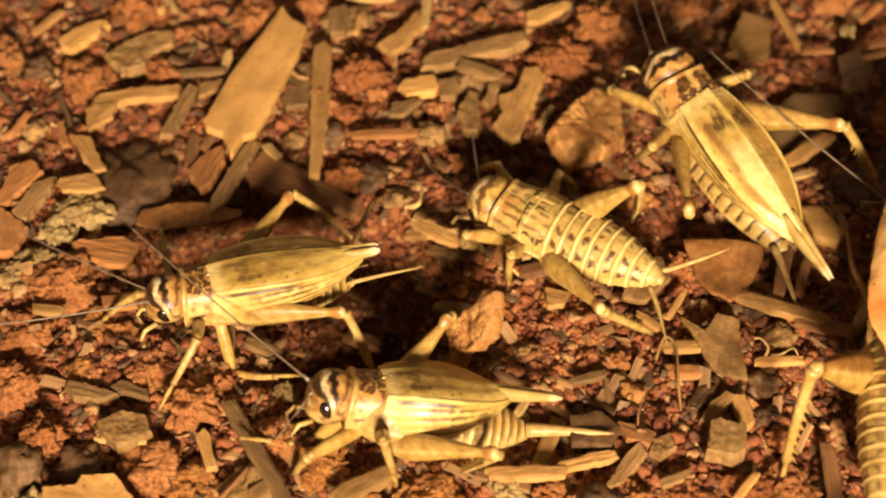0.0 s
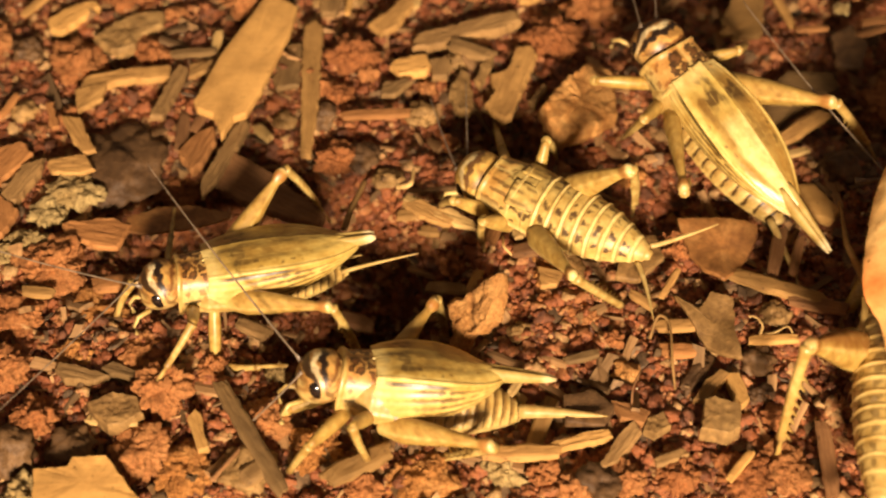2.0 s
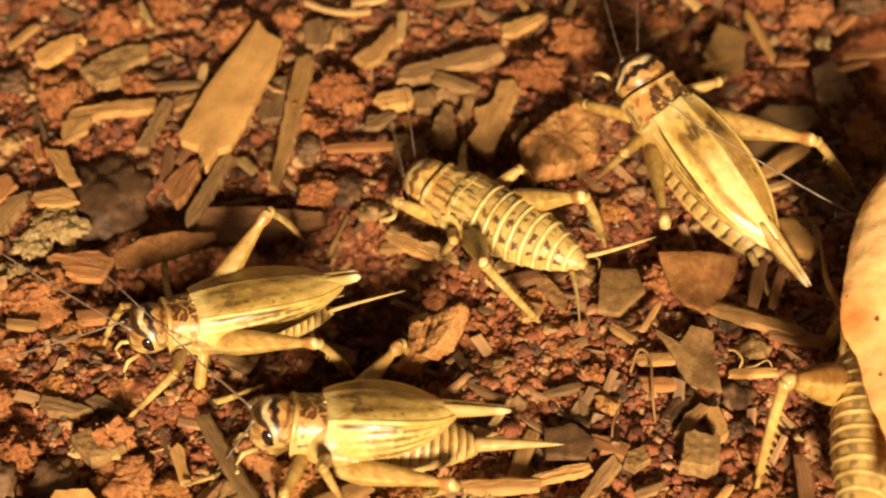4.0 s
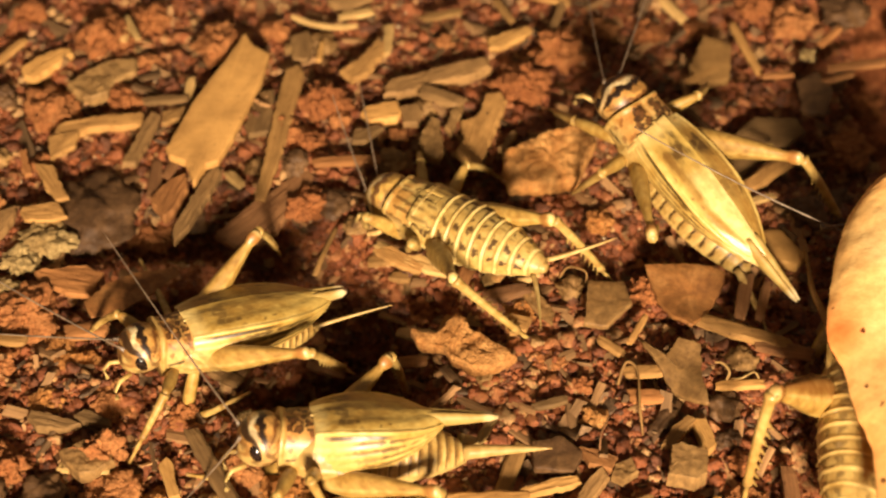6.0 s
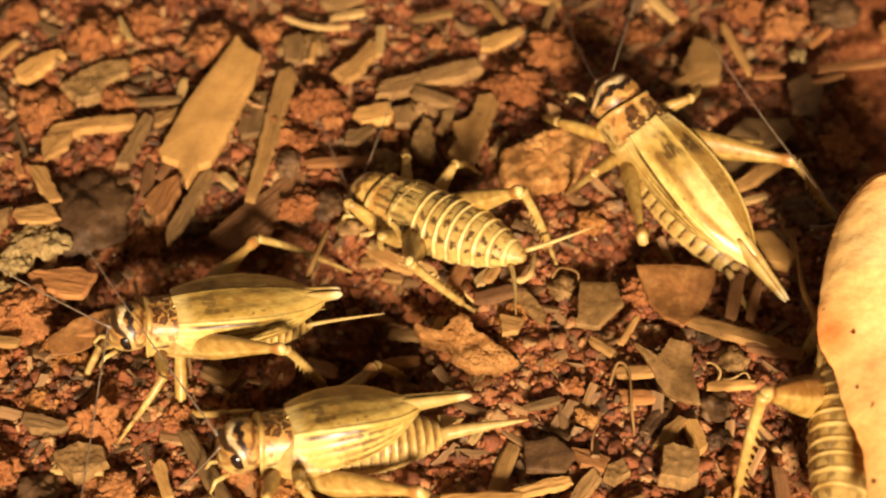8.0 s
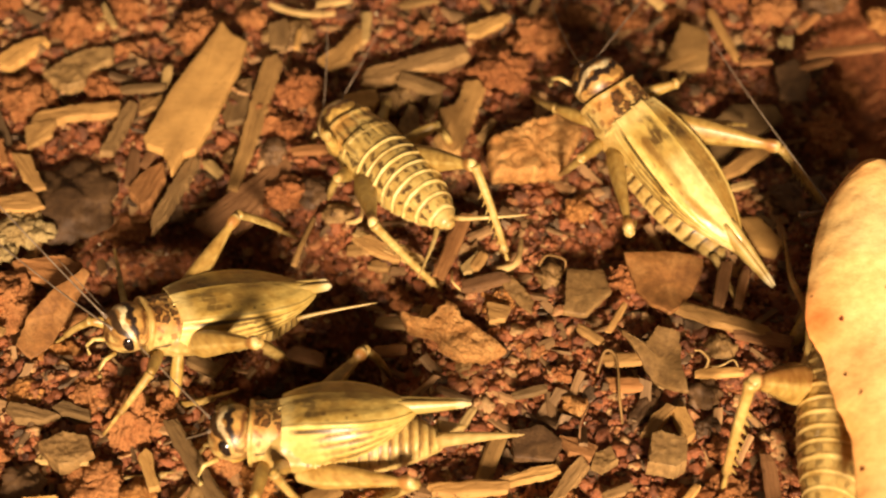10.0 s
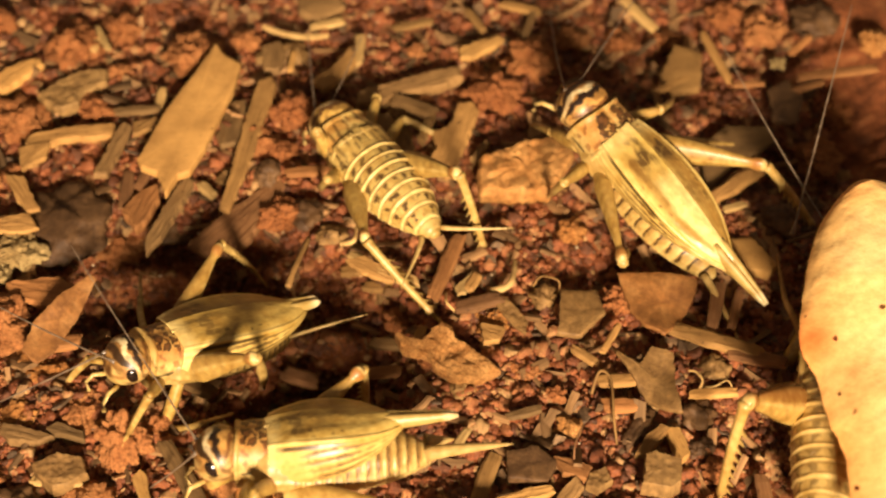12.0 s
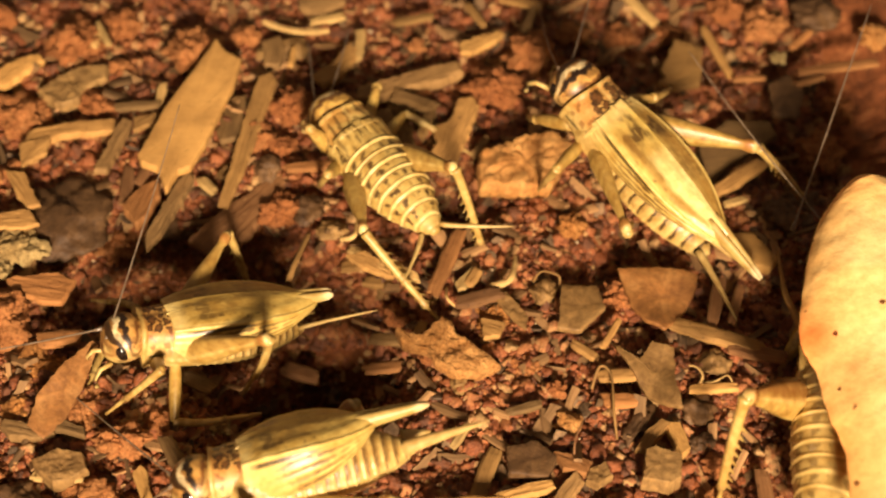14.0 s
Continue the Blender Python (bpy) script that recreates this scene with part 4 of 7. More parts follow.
def shard(outline, thick, material, name, label, category, top=1.3):
    """A broken flat piece with the given corners (x, y in mm): ragged rim, worn top, grain along its length."""
    n = len(outline)
    cx, cy = sum(p[0] for p in outline) / n, sum(p[1] for p in outline) / n
    xx = sum((p[0] - cx) ** 2 for p in outline)
    yy = sum((p[1] - cy) ** 2 for p in outline)
    xy = sum((p[0] - cx) * (p[1] - cy) for p in outline)
    turn = 0.5 * math.atan2(2 * xy, xx - yy)
    ct, st = math.cos(turn), math.sin(turn)
    pts = [((p[0] - cx) * ct + (p[1] - cy) * st, (p[1] - cy) * ct - (p[0] - cx) * st) for p in outline]
    fibre = material in ("wood", "palewood", "redwood", "brownwood", "bark", "straw")
    ring = []
    for i in range(n):
        (x0, y0), (x1, y1) = pts[i], pts[(i + 1) % n]
        far = math.hypot(x1 - x0, y1 - y0)
        m = max(3, int(far / 0.22))
        for q in range(m):
            f = q / m
            x, y = x0 + (x1 - x0) * f, y0 + (y1 - y0) * f
            rag = min(0.20, 0.05 * far + 0.05)
            ring.append((x + rag * noise.noise((x * 1.7 + cx, y * 1.7, 1)), y + rag * noise.noise((x * 1.7, y * 1.7 + cy, 2))))
    bm = bmesh.new()
    rims = []
    for up in (1, -1):
        rings = []
        for f in (1.0, 0.97, 0.92, 0.84, 0.75, 0.65, 0.55, 0.45, 0.35, 0.25, 0.15, 0.06):
            row = []
            for x, y in ring:
                u, v = x * f, y * f
                edge = 0.18 if f == 1.0 else 0.40 if f == 0.97 else 0.5
                z = up * thick * edge
                if fibre:
                    z += 0.06 * noise.noise((u * 0.45 + cx, v * 3.4, 4)) + 0.035 * noise.noise((u * 1.1, v * 9.0 + cy, up))
                else:
                    if material in ("stonechip", "orange"):
                        z += 0.22 * up * noise.noise((u * 0.7, v * 0.7 + cy, 9)) + 0.42 * (0.4 - noise.voronoi((u * 1.5, v * 1.5, up))[0][0]) + 0.2 * (0.4 - noise.voronoi((u * 3.4, v * 3.4, up))[0][0])
                    z += 0.14 * noise.noise((u * 0.9 + cx, v * 0.9, 4)) + 0.08 * noise.noise((u * 2.6, v * 2.6 + cy, up))
                z += 0.14 * noise.noise((u * 0.25 + cx, v * 0.25 + cy, 6))
                row.append(bm.verts.new((u, v, z)))
            rings.append(row)
        for a, b in zip(rings, rings[1:]):
            for i in range(len(ring)):
                k = (i + 1) % len(ring)
                bm.faces.new((a[i], a[k], b[k], b[i]))
        bm.faces.new(rings[-1])
        rims.append(rings[0])
    for i in range(len(ring)):
        k = (i + 1) % len(ring)
        bm.faces.new((rims[0][i], rims[0][k], rims[1][k], rims[1][i]))
    ob = new(name, mesh_of(name, bm, material, smooth=material in ("stonechip", "orange")))
    ob.matrix_world = pose(cx * MM, cy * MM, (top - 0.5 * thick) * MM, 5 * noise.noise((cx, cy, 1)), 4 * noise.noise((cx, cy, 2)), math.degrees(turn))
    return tagged(ob, label, category)


def twig(points, r0, r1, material="brownwood", name="twig", label="thin brown twig", category="twig", n=7):
    """A thin bent piece through points (x, y, z in mm)."""
    pts = [Vector(p) for p in points]
    path = []
    for i in range(len(pts) - 1):
        p0, p1, p2, p3 = pts[max(i - 1, 0)], pts[i], pts[i + 1], pts[min(i + 2, len(pts) - 1)]
        for q in range(6):
            f = q / 6
            path.append(0.5 * ((2 * p1) + (p2 - p0) * f + (2 * p0 - 5 * p1 + 4 * p2 - p3) * f * f + (3 * p1 - p0 - 3 * p2 + p3) * f ** 3))
    path.append(pts[-1])
    c = sum(path, Vector()) / len(path)
    path = [p - c for p in path]
    m = len(path) - 1
    bm = tube(path, [(r0 + (r1 - r0) * i / m) * (1 + 0.25 * noise.noise((i * 0.5, c.x, c.y))) for i in range(m + 1)], n)
    ob = new(name, mesh_of(name, bm, material))
    ob.matrix_world = pose(c.x * MM, c.y * MM, c.z * MM)
    return tagged(ob, label, category)


flake([(-14.52, 26.97), (-13.73, 25.54), (-12.09, 24.28), (-12.75, 20.5), (-14.75, 14.1), (-15.9, 11.02), (-16.92, 10.55), (-17.81, 8.53), (-18.66, 10.88), (-20.12, 11.68), (-20.44, 12.61), (-18.72, 17.75)], 1.76, 0.9, material="palewood", warp=0.12, name='wood_chip', label='large pale tan wood chip with a torn notched end', category='wood chip')
clod(-7.29, 19.89, 0.61, 1.95, 0.85, 0, 1, "clod")
clod(-27.35, 28.26, 0.69, 2.6, 0.7, 0, 1, "clod")
clod(-16.93, 26.97, 0.59, 2.19, 0.6, 0, 1, "clod")
clod(-35, 31.08, 0.5, 1.59, 0.7, 0, 1, "clod")
clod(-23.5, 31.06, 0.41, 1.51, 0.6, 0, 1, "clod")
clod(-31.17, 19.29, 0.42, 2.3, 0.5, 0, 1, "clod")
clod(-25.03, 20.29, 0.41, 1.32, 0.7, 0, 1, "clod")
chip(-21.09, 19.31, 1.24, 3.97, 0.96, 0.5, 6.49, 0, material="bark", label='grey-brown strip of bark', name='bark_strip', category='bark')
chip(-7.41, 28.8, 1.25, 6.19, 0.53, 0.5, -12.03, -0, material="straw", bend=0.6, label='bright pale fragment of straw', name='straw', category='straw')
chip(-4.57, 30.31, 1.25, 3.21, 0.95, 0.5, 13.33, 0, material="straw", label='bright pale fragment of straw', name='straw', category='straw')
clod(-26.45, 7.29, -0.42, 3.56, 0.32, 70, 1.15, "dark", name='stone', label='dark grey-brown flat stone half sunk in soil', category='stone')
clod(-30.07, 3.88, 0.5, 1.55, 0.55, 35, 1.15, "pale", name='lichen_lump', category='lichen lump', label='pale yellowish crusty lump on soil')
clod(-28.59, 3.26, 0.5, 1.05, 0.60, 0, 1.10, "pale", name='lichen_lump', category='lichen lump', label='pale yellowish crusty lump on soil')
clod(-31.63, 1.73, 0.5, 1.35, 0.50, 50, 1.20, "pale", name='lichen_lump', category='lichen lump', label='pale yellowish crusty lump on soil')
clod(-32.99, -1.58, 0.5, 1.15, 0.50, 40, 1.40, "pale", name='lichen_lump', category='lichen lump', label='pale yellowish crusty lump on soil')
clod(-34.81, -3.05, 0.5, 1.20, 0.50, 20, 1.30, "pale", name='lichen_lump', category='lichen lump', label='pale yellowish crusty lump on soil')
clod(-8.07, 7.93, 0.05, 1.59, 0.6, 0, 1, "clod")
chip(-14.54, 10.53, 0.32, 2.11, 1, 0.5, -51.76, -0, material="straw", label='bright pale fragment of straw', name='straw', category='straw')
clod(-10.54, 15.88, 0.46, 1.51, 0.7, 0, 1, "clod")
clod(-12.14, 29.06, 0.36, 1.13, 0.7, 0, 1, "clod")
clod(-7.93, 27.53, 0.32, 1.44, 0.5, 0, 1, "grey", name='pebble', label='smooth grey-brown pebble on soil', category='pebble')
clod(-5.65, 17.73, 0.29, 0.91, 0.7, 0, 1, "clod")
clod(-8.29, 14.94, 0.35, 1.13, 0.7, 0, 1, "clod")
chip(-19.96, 12.14, 0.44, 3.13, 0.85, 0.5, 72.07, -0, material="brownwood", label='dark brown stick of wood')
clod(-30.46, -3.92, 0.52, 2.34, 0.55, 0, 1, "clod")
clod(-26.6, -8.86, -0.43, 2.95, 0.3, 0, 1, "orange", label='orange-brown crumbly lump of soil')
clod(-32.94, -8.78, 0.2, 2.12, 0.4, 0, 1, "clod")
clod(-32.94, -13.95, 0.6, 1.89, 0.7, 0, 1, "clod")
clod(-21.94, 7.11, -3.13, 1.81, 0.6, 0, 1, "clod")
clod(-17.75, 9.5, -2.9, 2.12, 0.4, 0, 1, "dark", name='pebble', label='dark flat stone half sunk in soil', category='pebble')
clod(14.04, 26.22, 0.62, 2.12, 0.65, 0, 1, "clod")
clod(10.4, 22.0, 0.53, 2.1, 0.65, 0, 1, "clod")
clod(18.12, 28.72, 0.36, 1.29, 0.7, 0, 1, "clod")
chip(31.12, 26.23, 0.47, 7.01, 0.84, 0.5, -75.66, -0, material="wood", label='dull tan splinter of wood on soil')
flake([(27.38, 27.6), (29.85, 26.44), (29.01, 21.64), (26.43, 21.31), (25.65, 23.51)], 0.6, 0.8, material="wood", label='dull tan flat wood fragment')
clod(22.35, 28.78, -0.09, 1.36, 0.7, 0, 1, "clod")
clod(35.85, 30.08, 0.35, 1.66, 0.7, 0, 1, "clod")
chip(24.64, 32.52, 0.22, 5.03, 1.07, 0.5, -60.27, -0, material="straw", label='bright pale fragment of straw', name='straw', category='straw')
chip(41.66, 23.27, 1.25, 7.45, 1.07, 0.5, 9.01, -0, material="redwood", label='reddish brown chip of wood')
clod(41, 31.06, 0.48, 2.12, 0.5, 0, 1, "dark", name='pebble', label='dark flat stone half sunk in soil', category='pebble')
clod(32.83, 32.64, -0.16, 1.51, 0.7, 0, 1, "clod")
flake([(34.97, 21.11), (36.96, 22.54), (38.09, 19.99), (36.79, 16.48), (34.96, 17.55)], 1.05, 0.8, material="dark")
flake([(28.12, 15.05), (31.01, 18.15), (34.79, 18.1), (35.28, 16.35), (30.83, 12.97), (28.53, 10.33)], -0.56, 0.8, material="bark")
chip(30.72, 10.32, 0.52, 6.44, 1.5, 0.68, 37.21, 0, material="wood", label='dull tan splinter of wood on soil')
flake([(29.44, 4.06), (31.22, 4.23), (32.89, 1.12), (32.05, 0.16), (30.27, 0.79)], 0.33, 1, material="palewood")
clod(33.66, 6.26, 0.28, 1.61, 0.6, 0, 1, "dark", name='pebble', label='dark flat stone half sunk in soil', category='pebble')
clod(39.52, 15.9, -2.04, 1.89, 0.7, 0, 1, "clod")
clod(41.91, 20.95, -2.17, 1.36, 0.7, 0, 1, "clod")
clod(27.16, 30.64, -1.49, 1.13, 0.7, 0, 1, "clod")
clod(36.5, 9.31, -2.16, 1.7, 0.7, 0, 1, "dark", name='pebble', label='dark flat stone half sunk in soil', category='pebble')
chip(30.1, 7.26, 1, 2.09, 0.7, 0.5, 17.22, -0, material="straw", label='bright pale fragment of straw', name='straw', category='straw')
flake([(19.42, -0.28), (22.5, -0.15), (25.93, -0.99), (25.58, -2.29), (23.9, -5.35), (22.5, -6.87), (21.2, -6), (20.17, -4.02)], 1.12, 0.45, material="deadleaf", warp=1.2, label='dull brown flake of bark on soil')
flake([(18.26, -8.25), (20.22, -9.7), (21.34, -8.1), (23.07, -8.67), (22.8, -12.32), (23.02, -14.55), (21.89, -13.96), (20.6, -12.84)], 1.7, 0.45, material="olive", warp=1.4, name='leaf_scrap', label='dark brittle scrap of dead leaf', category='leaf scrap')
chip(26.82, -7.15, 1.09, 7.36, 1.49, 0.67, -22.3, -0, material="wood", label='dull tan splinter of wood on soil')
chip(25.72, -12.29, 1.25, 3.77, 0.9, 0.5, 2.08, -0, material="palewood", label='pale tan chip of wood with ragged ends')
clod(26.29, -9.34, 0.33, 1.19, 0.7, 0, 1, "grey", name='pebble', label='smooth grey-brown pebble on soil', category='pebble')
chip(29.64, -8.78, 1.08, 4.58, 1.3, 0.59, -12.99, -0, material="brownwood", label='dark brown stick of wood')
twig([(24.56, -12.02, 1), (24.91, -11.59, 2), (24.36, -11.18, 2.6), (23.77, -11.22, 2.8)], 0.12, 0.08, "straw", name='rootlet', label='pale curled rootlet on soil', category='rootlet')
twig([(25.06, -11.49, 1), (25.79, -12.14, 2), (26.84, -11.61, 2), (27.4, -11.83, 1)], 0.1, 0.07, "straw", name='rootlet', label='pale curled rootlet on soil', category='rootlet')
flake([(19.72, -18.65), (20.47, -18.3), (22.42, -19.12), (22.12, -21.05), (21.28, -21.59), (19.26, -21.28)], 1.7, 1.7, material="grey", name='stone', label='squarish olive-grey stone with a crack', category='stone', warp=0.3)
clod(19.82, -14.93, 0.29, 0.93, 0.7, 60, 2, "dark", name='pebble', label='dark flat stone half sunk in soil', category='pebble')
chip(6.12, -22.39, 1.25, 5.83, 1.32, 0.6, 1.07, -0, material="wood", label='dull tan splinter of wood on soil')
clod(4.84, -23.44, 0.37, 1.19, 0.7, 0, 1, "pale", name='pebble', label='pale rounded pebble on soil', category='pebble')
chip(7.82, -19.16, -0.1, 5.18, 1.32, 0.6, 69.86, 0, material="wood", label='dull tan splinter of wood on soil')
flake([(9.39, -17.5), (11.75, -16.75), (13.33, -18.29), (12.38, -20.04), (9.49, -19.77)], 1.1, 0.8, material="dark")
clod(11.16, -9.14, 0.19, 1.13, 0.4, 0, 1, "clod")
clod(4.42, -6.79, -0.61, 1.36, 0.7, 0, 1, "clod")
clod(8.72, -7.67, 0.12, 0.76, 0.6, 0, 1, "clod")
twig([(16.42, -11.67, 0.6), (17.03, -10.57, 2), (17.83, -11.38, 2), (17.74, -14.84, 2), (17.95, -16.44, 0.6)], 0.14, 0.1, "wood", name='rootlet', label='thin dry curled rootlet', category='rootlet')
twig([(14.5, -18.97, 0.6), (14.56, -17.54, 2.2), (15.26, -16.04, 2.6)], 0.1, 0.06, "brownwood", name='rootlet', label='thin dry rootlet on soil', category='rootlet')
chip(18.59, -10.9, 1.25, 3.48, 1.2, 0.54, 2.31, 0, material="wood", label='dull tan splinter of wood on soil')
chip(18.48, -13.29, 1.25, 2.78, 1.32, 0.6, -2.57, 0, material="redwood", label='reddish brown chip of wood')
clod(24.44, -13.74, 0.43, 1.36, 0.7, 0, 1, "dark", name='pebble', label='dark flat stone half sunk in soil', category='pebble')
chip(28.32, -23.09, 1.25, 6.38, 1.2, 0.54, 89.11, -0, material="brownwood", label='dark brown stick of wood')
clod(13.8, -24.24, 0.4, 1.29, 0.7, 0, 1, "clod")
clod(11.72, -24.75, 0.48, 1.53, 0.7, 0, 1, "dark", name='pebble', label='dark flat stone half sunk in soil', category='pebble')
clod(17.51, -23.81, 0.45, 1.44, 0.7, 0, 1, "clod")
clod(22.39, -24.24, 0.33, 1.81, 0.4, 0, 1, "clod")
clod(25.37, -23.31, 0.34, 1.89, 0.4, 0, 1, "clod")
clod(7.9, -23.69, 0.36, 1.13, 0.7, 0, 1, "clod")
clod(9.67, -25.17, 0.4, 1.29, 0.7, 0, 1, "clod")
flake([(-28.86, -24.15), (-26.46, -23.88), (-26.16, -23.07), (-23.73, -22.94), (-20.9, -26.65), (-20.86, -28.95), (-28.25, -28.45)], 1.6, 1.2, material="palewood", name='wood_chip', label='pale yellowish wood slab half buried', category='wood chip')
clod(-29.69, -25.42, 0.45, 1.44, 0.7, 0, 1, "pale", label='pale yellowish crumbly lump on soil')
chip(-13.57, -20.95, 1.39, 10.92, 1.31, 0.59, -61.39, -0, material="bark", label='dull tan splinter of wood on soil')
clod(-17.04, -13.83, 0.2, 1.13, 0.7, 0, 1, "clod")
chip(-24.58, -18.77, 0.5, 2.56, 1.08, 0.5, -6.02, -0, material="straw", label='bright pale fragment of straw', name='straw', category='straw')
clod(-12.21, -13.46, -1.09, 0.72, 0.8, 0, 1, "pale", name='pebble', label='small tan pebble on soil', category='pebble')
chip(-25.16, -6.38, 1.08, 3.3, 1.56, 0.7, 4.54, -0, material="redwood", label='reddish brown chip of wood')
chip(-30.98, -7.31, 1.24, 2.48, 1.08, 0.5, -6.87, -0, material="wood", label='dull tan splinter of wood on soil')
clod(-21.59, -21.57, 0.38, 2.12, 0.4, 0, 1, "clod")
clod(-18.16, -23.01, 0.3, 1.89, 0.35, 0, 1, "orange", label='orange-brown crumbly lump of soil')
clod(-12.65, -18.84, 0.3, 1.66, 0.5, 0, 1, "clod")
clod(-13.63, -23.11, 0.42, 1.87, 0.5, 0, 1, "grey", name='pebble', label='smooth grey-brown pebble on soil', category='pebble')
clod(-8.8, -21.04, 0.19, 1.74, 0.3, 0, 1, "orange", label='orange-brown crumbly lump of soil')
chip(-5.57, -23.32, 1.24, 5.14, 1.77, 0.8, 30.65, 0, material="wood", label='dull tan splinter of wood on soil')
clod(-1.31, -24.12, 0.36, 2.04, 0.4, 0, 1, "orange", label='orange-brown crumbly lump of soil')
clod(-5.38, -25.04, 0.35, 1.13, 0.7, 0, 1, "clod")
chip(-12.9, -23.76, 1.25, 2.55, 1.58, 0.71, 40.76, -0, material="bark", label='grey-brown strip of bark', name='bark_strip', category='bark')
clod(-26.61, -21.05, 0.38, 1.7, 0.5, 0, 1, "dark", name='pebble', label='dark flat stone half sunk in soil', category='pebble')
clod(-29.83, -18.63, 0.52, 1.66, 0.7, 0, 1, "clod")
clod(-22.93, -12.83, 0.33, 1.89, 0.4, 0, 1, "clod")
clod(-31.05, -21.65, 0.59, 1.87, 0.7, 0, 1, "dark", name='pebble', label='dark flat stone half sunk in soil', category='pebble')
chip(-6.66, -3.51, -7.76, 3.1, 1.49, 0.67, -22.82, -0, material="brownwood", label='dark brown stick of wood')
chip(-14.32, -9.28, -1.04, 2.88, 1.34, 0.6, -29.08, -0, material="bark", label='grey-brown strip of bark', name='bark_strip', category='bark')
chip(5.54, 0.94, 1.1, 7.03, 1.32, 0.6, 69.86, -0, material="redwood", label='reddish brown chip of wood')
chip(7.65, -0.79, 1.19, 1.96, 0.96, 0.5, 64.31, 0, material="wood", label='dull tan splinter of wood on soil')
twig([(9.07, -1.39, 0.8), (10.42, -1.43, 1.4), (10.95, -0.25, 1.4), (11.2, 1.59, 1)], 0.32, 0.22, "straw", name='rootlet', label='pale curled scrap of straw', category='straw')
clod(-3.75, 4.58, -4.94, 1.13, 0.8, 0, 1, "clod")
flake([(14.71, -1.88), (17.72, -1.63), (18.04, -4.27), (15.95, -6.65), (14.07, -6.5)], 1.19, 0.6, material="olive", warp=0.8, label='olive-brown flake of dead leaf')
chip(-1.04, 3.36, -1.91, 4.29, 1.2, 0.54, 7.2, -0, material="wood", label='dull tan splinter of wood on soil')
chip(0.6, 1.42, -2.01, 3.77, 1.2, 0.54, -5.74, 0, material="wood", label='dull tan splinter of wood on soil')
twig([(-3.08, 3.7, 1), (-2.04, 3.47, 1.6), (-1.77, 5.19, 1.4)], 0.25, 0.16, "straw", name='rootlet', label='pale curled scrap of straw', category='straw')
clod(11.71, 12.46, -0.1, 2.27, 0.4, 0, 1, "clod")
clod(-6, 7.93, 0.19, 1.53, 0.5, 0, 1, "dark", name='pebble', label='dark flat stone half sunk in soil', category='pebble')
clod(16.31, 5.61, 0.18, 1.13, 0.6, 0, 1, "orange", label='orange-brown crumbly lump of soil')
clod(1.5, -1.32, -2.93, 1.13, 0.7, 0, 1, "clod")
clod(9.2, -3.96, 0.21, 1.13, 0.5, 0, 1, "orange", label='orange-brown crumbly lump of soil')
clod(1.17, 9.62, -0.04, 0.76, 0.7, 0, 1, "clod")
clod(-3.98, 5.87, -0.28, 1.02, 0.4, 20, 1.3, "grey", name='pebble', label='smooth grey-brown pebble on soil', category='pebble')
clod(19.45, -2.1, 0.09, 1.13, 0.7, 0, 1, "clod")
twig([(12.57, -0.73, 0.5), (13.21, -0.58, 1.6), (14.53, -1.25, 1.8), (14.56, -1.73, 0.8)], 0.1, 0.07, "wood", name='rootlet', label='thin dry curled rootlet', category='rootlet')
clod(0.28, 1.97, -3.01, 1.36, 0.5, 0, 1, "grey", name='pebble', label='smooth grey-brown pebble on soil', category='pebble')
clod(-1.17, 12.54, 0.26, 1.27, 0.5, 0, 1, "grey", name='pebble', label='smooth grey-brown pebble on soil', category='pebble')
clod(-9.43, 12.48, 0.32, 1.19, 0.7, 0, 1, "dark", name='pebble', label='dark flat stone half sunk in soil', category='pebble')
chip(-21.48, 11.02, -0.05, 4.31, 1.11, 0.5, 88.76, -0, material="brownwood", label='dark brown stick of wood')
chip(-19.2, 21.06, 1, 2.51, 0.83, 0.5, 85.11, 0, material="straw", label='bright pale fragment of straw', name='straw', category='straw')
clod(-9.88, 27.04, 0.25, 1.1, 0.5, 0, 1, "grey", name='pebble', label='smooth grey-brown pebble on soil', category='pebble')
chip(-7.67, 25.39, 1.25, 2.61, 0.55, 0.5, 84.78, -0, material="palewood", label='pale tan chip of wood with ragged ends')
flake([(-7.31, 35.11), (-4.28, 35.48), (-2.92, 32.68), (-5.27, 30.75), (-7.23, 31.94)], 1, 0.8, material="bark", label='brown flat piece of bark', name='bark_flake')
twig([(-7.19, -2.71, 3.2), (-6.69, -0.89, 3.4), (-5.67, 2.97, 2.6)], 0.3, 0.2, "wood", label='thin tan twig leaning on soil')
chip(-0.8, 3.38, -1.33, 4.16, 0.97, 0.5, -37.4, -0, material="straw", label='bright pale fragment of straw', name='straw', category='straw')
twig([(5.41, -1.86, 1.2), (5.45, -3.4, 1.8), (6.18, -3.7, 1)], 0.13, 0.1, "straw", name='rootlet', label='pale curled rootlet on soil', category='rootlet')
chip(8.07, -2.93, 1.17, 3.87, 1.42, 0.64, 13.06, -0, material="brownwood", label='dark brown stick of wood')
chip(0.93, -3.84, -2.93, 3.44, 1.2, 0.54, -6.79, -0, material="bark", label='grey-brown strip of bark', name='bark_strip', category='bark')
chip(0.18, -6.78, -2.84, 3.02, 1.08, 0.5, 5.49, 0, material="redwood", label='reddish brown chip of wood')
clod(13.41, -1.58, 0.27, 1.02, 0.6, 0, 1, "grey", name='pebble', label='smooth grey-brown pebble on soil', category='pebble')
clod(8.78, -5.14, 0.14, 0.91, 0.5, 0, 1, "orange", label='orange-brown crumbly lump of soil')
chip(18.32, -6.78, 1.25, 3.23, 0.58, 0.5, 60.27, 0, material="wood", label='dull tan splinter of wood on soil')
